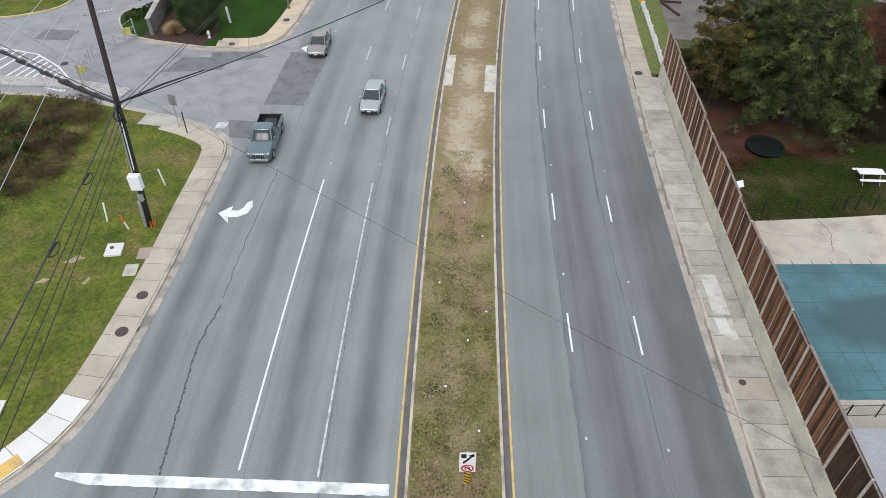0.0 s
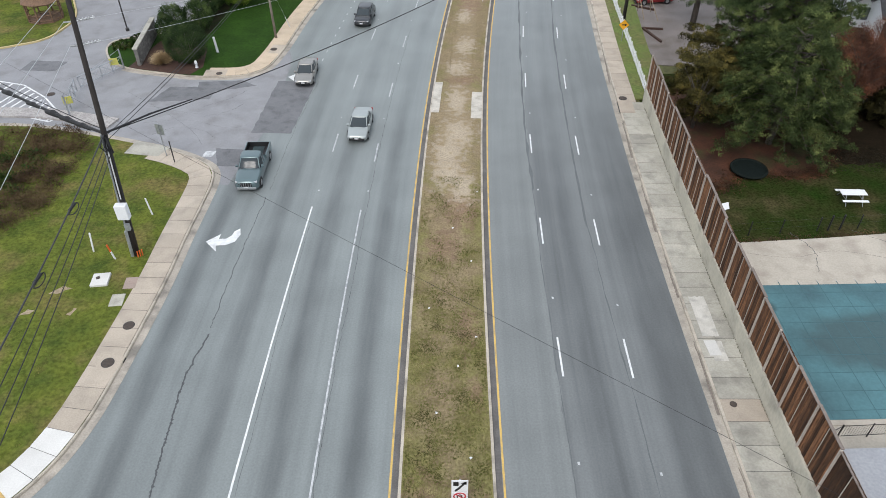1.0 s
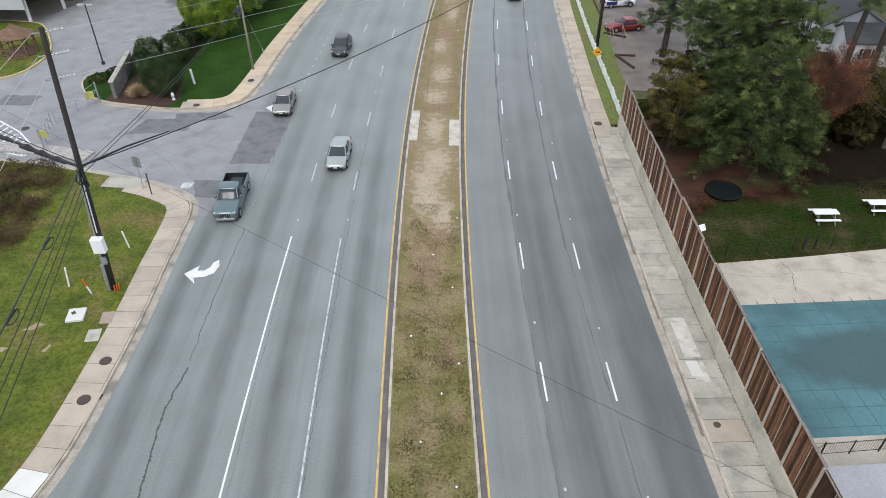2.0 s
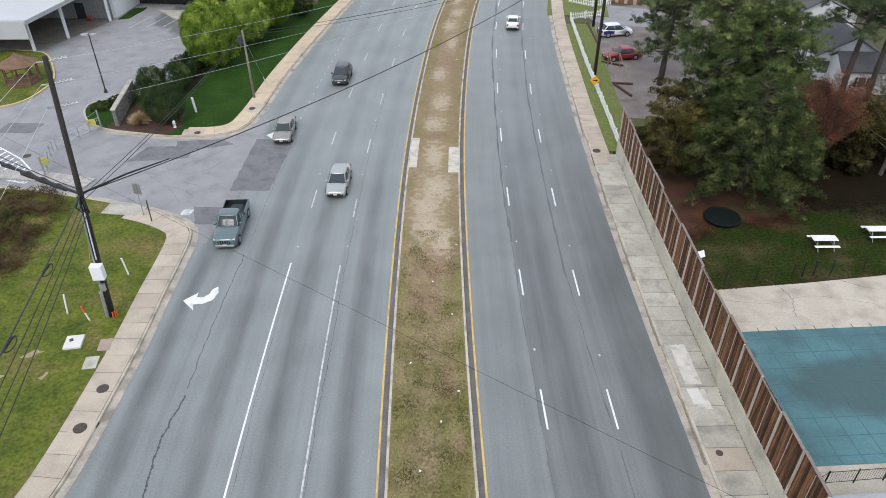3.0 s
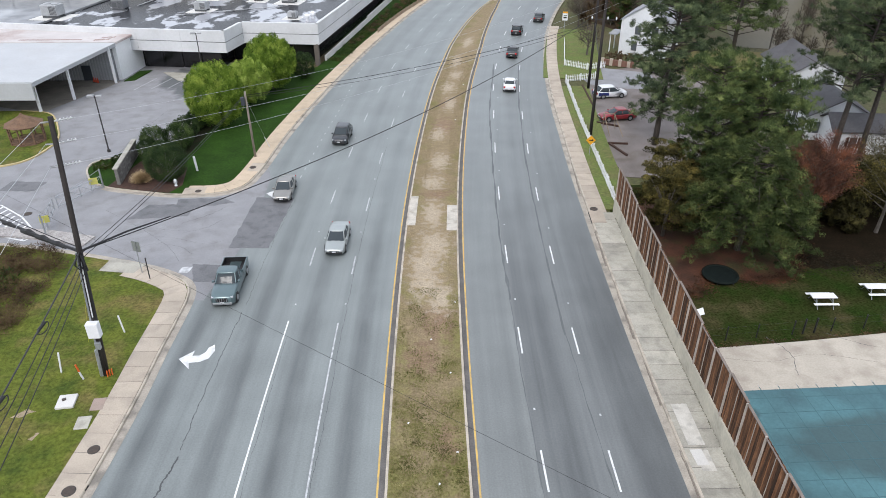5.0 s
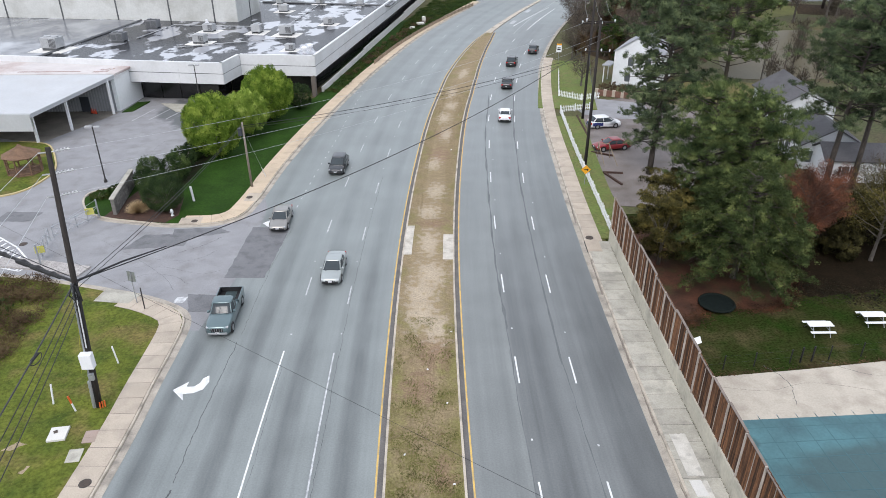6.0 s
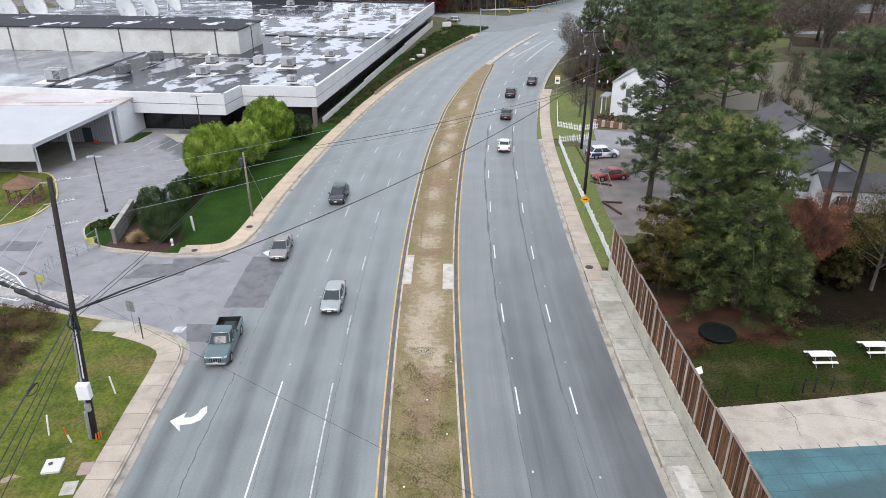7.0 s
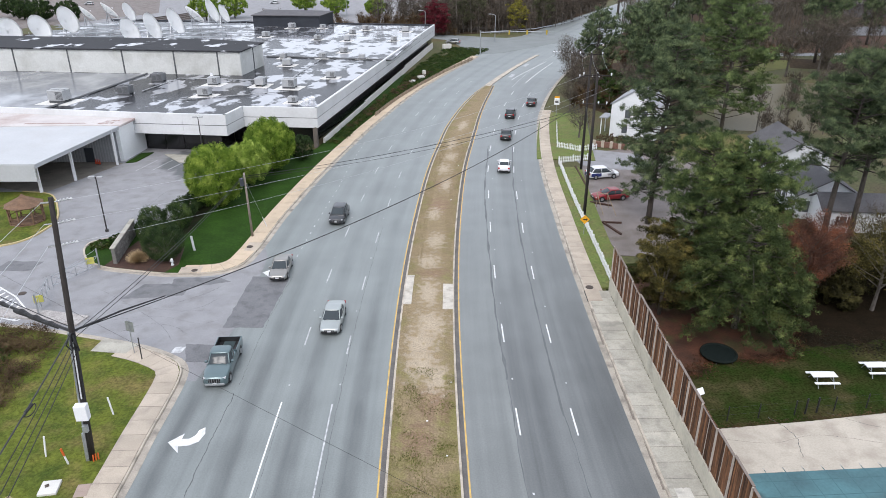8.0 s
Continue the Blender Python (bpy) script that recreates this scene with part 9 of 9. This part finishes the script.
for x, y in ((1.2, 20.4), (0.6, 26.5), (-1.2, 31.2), (1.5, 35.8), (0.2, 39.4), (1.7, 28.8), (-0.6, 23.2), (2.0, 44.0), (1.4, 84.0), (1.6, 98.5)):
    p = road_point(y, x)
    bit = thing("litter_scrap", "small white scrap of litter in the grass", "litter", pose(p[0], p[1], 0.15, 0, 0, 37 * y), group="litter scraps")
    bm = bmesh.new()
    prism(bm, rough([(-0.07, -0.05), (0.08, -0.04), (0.06, 0.05), (-0.05, 0.06)], 0.02, 0.05, y), -0.02, 0.02)
    part("scrap", bm, WHITEPAINT, bit)
vx, vy = rng.uniform(-36, -19.6, 20000), rng.uniform(14, 53, 20000)
edge = np.array(offset_line(SW, 2.65))
front = edge[(edge[:, 1] < 47) & (edge[:, 0] > -30)]
keep = (vx < np.interp(vy, front[:, 1], front[:, 0])) & (vy < 46.5 - (vx + 19) * 0.45)
vx, vy = vx[keep], vy[keep]
pos = np.column_stack([vx, vy, np.full(len(vx), 0.14)])
al = units(len(pos)) * (0.6, 0.6, 0.4) + (0, 0, 0.7)
al /= np.linalg.norm(al, axis=1, keepdims=True)
tagged(leaf_mesh("verge_blades", pos, al, 0.14, 0.05, TUFT), "green verge grass blades", "grass", kind="stuff")
for k, (x, y, w) in enumerate(((-24.2, 33.6, 0.7), (-25.6, 31.6, 0.4), (-22.8, 31.6, 0.35))):
    bm = bmesh.new()
    prism(bm, rough([(x - w, y - 0.4 * w), (x + 0.2 * w, y - 0.6 * w), (x + w, y + 0.1 * w), (x + 0.1 * w, y + 0.6 * w)], 0.3, 0.12, k), 0.05, 0.128)
    tagged(part("worn_patch", bm, DIRT), "bare dirt patch in the verge grass", "bare patch", kind="structure")
# brambles on the far edge of the verge
br = np.array([(rng.uniform(-40, -29) , 0, 0.35) for _ in range(260)])
br[:, 1] = 36 + (-(br[:, 0]) - 29) * 1.0 + rng.uniform(0, 16, 260)
br = br[(br[:, 1] < 54.2) & (br[:, 1] > 40)]
pos, al = clump_leaves(br, 0.9, 110, 0.6, 0.6)
tagged(leaf_mesh("bramble_bank", pos, al, 0.4, 0.05, TWIG_BROWN), "brown leafless brambles along the verge", "bramble", kind="stuff")
br2 = np.array([(rng.uniform(-44, -31.5), rng.uniform(30, 50), 0.5) for _ in range(160)])
pos, al = clump_leaves(br2, 0.8, 90, 0.7, 0.5)
tagged(leaf_mesh("green_brush", pos, al, 0.26, 0.14, IVY), "green brush along the verge", "shrub", kind="stuff")
# pale gravel strip below the hatched area
bm = bmesh.new()
G0 = smooth_line([(-28.5, 54.6), (-34, 56.2), (-40, 56.9), (-75, 59)], 5)
sweep(bm, offset_line(G0, 0.0), offset_line(G0, -1.6), 0.0, 0.165)
tagged(part("gravel_strip", bm, mat("pale_stones", (0.42, 0.40, 0.38), (0.30, 0.28, 0.27), scale=2, fine=8, var=0.35, bump=0.6)), "strip of pale stones along the kerb", "gravel", kind="structure")

# turn arrows
for pts in ([(-13.9, 39.9), (-13.75, 39.2), (-14.0, 38.4), (-14.55, 38.05), (-15.25, 38.0), (-15.1, 37.35), (-16.05, 38.45), (-15.15, 39.3), (-15.2, 38.75), (-14.7, 38.75), (-14.35, 39.1), (-14.25, 39.6)],
            [(-11.9, 65.7), (-11.7, 64.8), (-12.1, 63.8), (-13.2, 63.6), (-13.1, 63.0), (-14.1, 64.25), (-13.15, 65.1), (-13.2, 64.5), (-12.5, 64.5), (-12.2, 65.0), (-12.25, 65.5)]):
    bm = bmesh.new()
    prism(bm, pts, 0.004, 0.0135)
    mark("turn_arrow", bm, WHITE, "curved white turn arrow")
for y, o in ((168.5, 1.2), (183.5, 1.1)):
    bm = bmesh.new()
    road_strip(bm, y, y + 4, o - 0.6, o + 0.4, 0.004, 0.012)
    mark("turn_arrow", bm, WORN_WHITE, "white turn arrow in the far lane")
for k in range(22):
    dash(66.5 + 2.0 * k, -float(np.interp(66.5 + 2 * k, [66, 88, 108], [14.35, 14.05, 14.9])), 0.5, 0.11, WORN_WHITE)
for k in range(20):
    y = 158 + 3.0 * k
    dash(y, 4.0, 3.0, 0.12, WORN_WHITE)


# cracks sealed with tar
SEAM = mat("dark_lane_seam", (0.105, 0.113, 0.115), (0.135, 0.145, 0.147), rough=0.6, scale=1.2, fine=12, var=0.15)


def crack(pts, w, seed, on=None, z=0.0062, material=None):
    line2 = smooth_line(pts, 34)
    bm = bmesh.new()
    l, r = [], []
    for i, (x, y) in enumerate(line2):
        j = 0.12 * noise.noise(Vector((i * 0.13, seed, 0))) + 0.07 * noise.noise(Vector((i * 0.5, seed, 4))) + 0.6 * w * noise.noise(Vector((i * 1.3, seed, 7)))
        ww = w * max(0.3, 0.6 + 1.1 * noise.noise(Vector((i * (0.12 if material else 0.6), seed + 9, 0))))
        if material:
            j = 0.10 * noise.noise(Vector((i * 0.06, seed, 0))) + 0.05 * noise.noise(Vector((i * 0.22, seed, 4)))
        l.append((x + j - ww, y))
        r.append((x + j + ww, y))
    sweep(bm, l, r, z - 0.006, z)
    part("sealed_crack", bm, material or TAR, on or road, "dark sealed crack")


crack([road_point(y, o) for y, o in ((15, -14.3), (18, -14.55), (20.7, -14.75), (23, -14.9), (26, -15.0), (29, -14.55))], 0.08, 1)
crack([road_point(y, o) for y, o in ((29.5, -14.6), (34, -14.55), (38, -14.4), (43, -14.2))], 0.035, 2)
crack([road_point(y, o) for y, o in ((15, -6.55), (25, -6.55), (34, -6.35), (45, -6.3), (60, -6.2), (75, -6.2))], 0.016, 3)
crack([road_point(y, o) for y, o in ((15, -10.4), (28, -10.3), (40, -10.25))], 0.012, 4)
crack([road_point(y, o) for y, o in ((44.5, 6.3), (52, 6.2), (63, 6.1), (75, 6.0), (90, 5.7), (110, 5.4))], 0.12, 5, material=SEAM)
crack([road_point(y, o) for y, o in ((40, 9.9), (55, 9.9), (70, 9.8), (90, 9.6), (110, 9.3))], 0.11, 6, material=SEAM)
crack([road_point(y, o) for y, o in ((44, -14.1), (52, -14.1), (62, -13.8))], 0.014, 7)
for k, pts in enumerate(([(21, 36.4), (24.5, 35.7), (28, 36.3), (32, 35.2)], [(25.6, 38.4), (26.4, 36.4), (25.8, 34.2)], [(30, 38.6), (33, 36.8), (37, 37.4)])):
    crack(pts, 0.03, 40 + k, deck, 0.025)
crack([road_point(y, o) for y, o in ((12, 10.5), (22, 10.4), (31, 10.2), (40, 9.95))], 0.045, 51, material=SEAM)
crack([road_point(y, o) for y, o in ((12, 6.3), (24, 6.35), (34, 6.3), (44.5, 6.3))], 0.045, 52, material=SEAM)
# cracks of the side street
for k, (pts, w) in enumerate((([(-32, 58.5), (-27, 58.8), (-22, 57.2), (-17.5, 56.6)], 0.05), ([(-29, 61.5), (-24.5, 57.6), (-21, 54.0), (-19.5, 51.6)], 0.045), ([(-26, 55.5), (-22, 55.9), (-18, 54.4), (-16.3, 54.9)], 0.05),
                              ([(-24.3, 53.4), (-22.6, 54.6), (-20.2, 54.1), (-18.6, 52.7)], 0.07), ([(-36, 64), (-33, 70), (-32.4, 80), (-31, 90)], 0.04), ([(-21, 58.4), (-19, 59.8), (-17.6, 61.4)], 0.08), ([(-20.5, 56.5), (-18.5, 57.4), (-17.4, 58.8)], 0.06))):
    crack(pts, w * 0.4, 20 + k)
# worn white crossing marks at the corner
for x, y in ((-18.6, 50.1),):
    bm = bmesh.new()
    prism(bm, rough([(x - 0.5, y - 0.45), (x + 0.35, y - 0.5), (x + 0.5, y + 0.45), (x - 0.3, y + 0.4)], 0.16, 0.12, x), 0.0, 0.0105)
    mark("crossing_mark", bm, WORN_WHITE, "worn white crossing mark")
# small raised markers between the lanes
for k in range(7):
    for o, y in ((6.7, 20.2 + 12.2 * k), (10.75, 19.6 + 12.2 * k), (-10.3, 44.0 + 11.2 * k), (-6.45, 44.0 + 11.2 * k)):
        bm = bmesh.new()
        x, yy = road_point(y, o)
        box(bm, x - 0.06, x + 0.06, yy - 0.09, yy + 0.09, 0.0, 0.022, 0.008)
        mark("road_stud", bm, WORN_WHITE, "pale road stud")

# ---- paving slabs and fence boards ----
def resample(pts, step):
    p = [Vector(q) for q in pts]
    acc = [0.0]
    for a, b in zip(p, p[1:]):
        acc.append(acc[-1] + (b - a).length)
    n = int(acc[-1] / step)
    xs = np.interp(np.arange(n + 1) * step, acc, [q.x for q in p])
    ys = np.interp(np.arange(n + 1) * step, acc, [q.y for q in p])
    return list(zip(xs.tolist(), ys.tolist()))


def slabs(name, inner, outer, material, label, every=1, pick=None):
    """Concrete slabs between two kerb lines, each a piece of its own over a darker bed."""
    bm = bmesh.new()
    sweep(bm, inner, outer, -0.05, 0.14)
    bed = tagged(part(name, bm, GUTTER_DARK), label, "pavement", kind="structure")
    for i in range(len(inner) - 1):
        a, b = Vector(inner[i]), Vector(inner[i + 1])
        c, d = Vector(outer[i + 1]), Vector(outer[i])
        g = 0.012
        q = [a.lerp(b, g), a.lerp(b, 1 - g), d.lerp(c, 1 - g), d.lerp(c, g)]
        bm = bmesh.new()
        prism(bm, [tuple(v) for v in q], 0.05, 0.152 + 0.006 * rng.random())
        part("slab", bm, pick(i, (a + c) / 2) if pick else material, bed)
    return bed


sw = [p for p in resample(SW, 1.55) if -23.5 < p[0] and p[1] > 13.5 and not (p[0] < -23.0 and p[1] > 45)]
slabs("pavement", offset_line(sw, 0.665), [q for q in offset_line(sw, 2.4)], CONC, "pale tan concrete pavement in slabs at the kerb",
      pick=lambda i, c: CONC_NEW if c.y < 22.6 else CONC)
bm = bmesh.new()
prism(bm, [(-21.9, 17.4), (-20.9, 18.6), (-21.5, 19.1), (-22.5, 17.9)], 0.1, 0.168)
tagged(part("tactile_plate", bm, YELLOW), "yellow tactile warning plate in the pavement", "tactile plate", kind="structure")
bm = bmesh.new()
prism(bm, [(-25.6, 50.2), (-22.6, 49.6), (-22.0, 51.0), (-25.2, 52.2)], 0.1, 0.158)
tagged(part("corner_slab", bm, CONC_OLD), "weathered concrete landing at the corner", "pavement", kind="structure")
nw = [p for p in resample(NW, 1.55) if p[0] > -23.4]
CONC_TAN = mat("tan_concrete", (0.56, 0.455, 0.335), (0.49, 0.395, 0.29), scale=0.5, fine=12, var=0.08, per_piece=0.05, stain=(0.26, 0.21, 0.16), stain_amt=0.3, stain_scale=0.8)
slabs("pavement", offset_line(nw, 0.665), offset_line(nw, 2.45), CONC_TAN, "tan concrete pavement in slabs along the lawn")
ys = [6 + 1.52 * k for k in range(36)]
slabs("pavement", [road_point(y, right_edge(y) + 0.665) for y in ys], [road_point(y, WALL_OFF - 0.01) for y in ys], CONC_OLD, "stained old concrete pavement beside the barrier wall",
      pick=lambda i, c: CONC if 22.4 < c.y < 24.4 else CONC_OLD)
ys = [ys[-1] + 1.52 * k for k in range(52)]
slabs("pavement", [road_point(y, right_edge(y) + 0.665) for y in ys], [road_point(y, right_edge(y) + 2.2) for y in ys], CONC, "tan concrete pavement in slabs along the picket fence")
bm = bmesh.new()
prism(bm, [(16.15, 26.9), (16.85, 26.9), (16.8, 28.1), (16.1, 28.1)], 0.1, 0.172)
tagged(part("service_plate", bm, CONC_NEW), "pale concrete service plate in the pavement", "service plate", kind="structure")
bm = bmesh.new()
tube(bm, [(16.3, 23.4, 0.1), (16.3, 23.4, 0.175)], 0.2, 16)
tagged(part("valve_cover", bm, RUST), "rusty valve cover in the pavement", "valve cover", kind="structure")

PATCHED = mat("patched_pale_concrete", (0.60, 0.58, 0.53), (0.50, 0.48, 0.43), scale=1.6, fine=12, var=0.08, stain=(0.33, 0.32, 0.29), stain_amt=0.8, stain_scale=1.4)
for y0, y1, o0, o1, s in ((29.0, 32.5, 15.35, 16.35, 1), (27.0, 28.6, 15.55, 16.35, 2)):
    pts = []
    for k in range(60):
        a = 2 * math.pi * (k + 0.5) / 60
        u, v = math.cos(a), math.sin(a)
        w = 1 / max(abs(u), abs(v)) * (1 + 0.05 * noise.noise(Vector((u * 4, v * 4, s))))
        pts.append(road_point((y0 + y1) / 2 + (y1 - y0) / 2 * v * w, (o0 + o1) / 2 + (o1 - o0) / 2 * u * w))
    bm = bmesh.new()
    prism(bm, pts, 0.1, 0.163 + 0.001 * s)
    tagged(part("concrete_patch", bm, PATCHED), "pale patched concrete in the old pavement", "pavement", kind="structure")

# moss and grit along the foot of the barrier
y = rng.uniform(9, 58, 1500)
at = np.array([road_point(v, WALL_OFF - 0.04) for v in y])
pos = np.column_stack([at[:, 0] + rng.normal(size=1500) * 0.03, at[:, 1], np.full(1500, 0.165)])
tagged(leaf_mesh("moss", pos, units(1500) * (1, 1, 0.3), 0.09, 0.045, leafmat("dark_moss", (0.07, 0.07, 0.045), (0.12, 0.115, 0.08), (0.18, 0.17, 0.125))), "dark moss and grit in the joint of the old pavement", "moss", kind="stuff")

rest = bmesh.new()
NB = 18
for i, y in enumerate(posts_y):
    for k in range(NB):
        yy = y - (k + 0.5) * PANEL / NB
        mm = on_wall(yy, WALL_OFF + 0.115 + 0.012 * ((k * 7 + i * 3) % 3))
        if i < 17:
            shared("board", BOARDM, fence, mm)
        else:
            box(rest, -0.016, 0.016, -0.072, 0.072, 1.5, 4.66, 0, mm)
tagged(part("boarding", rest, BOARD, fence), kind="stuff")
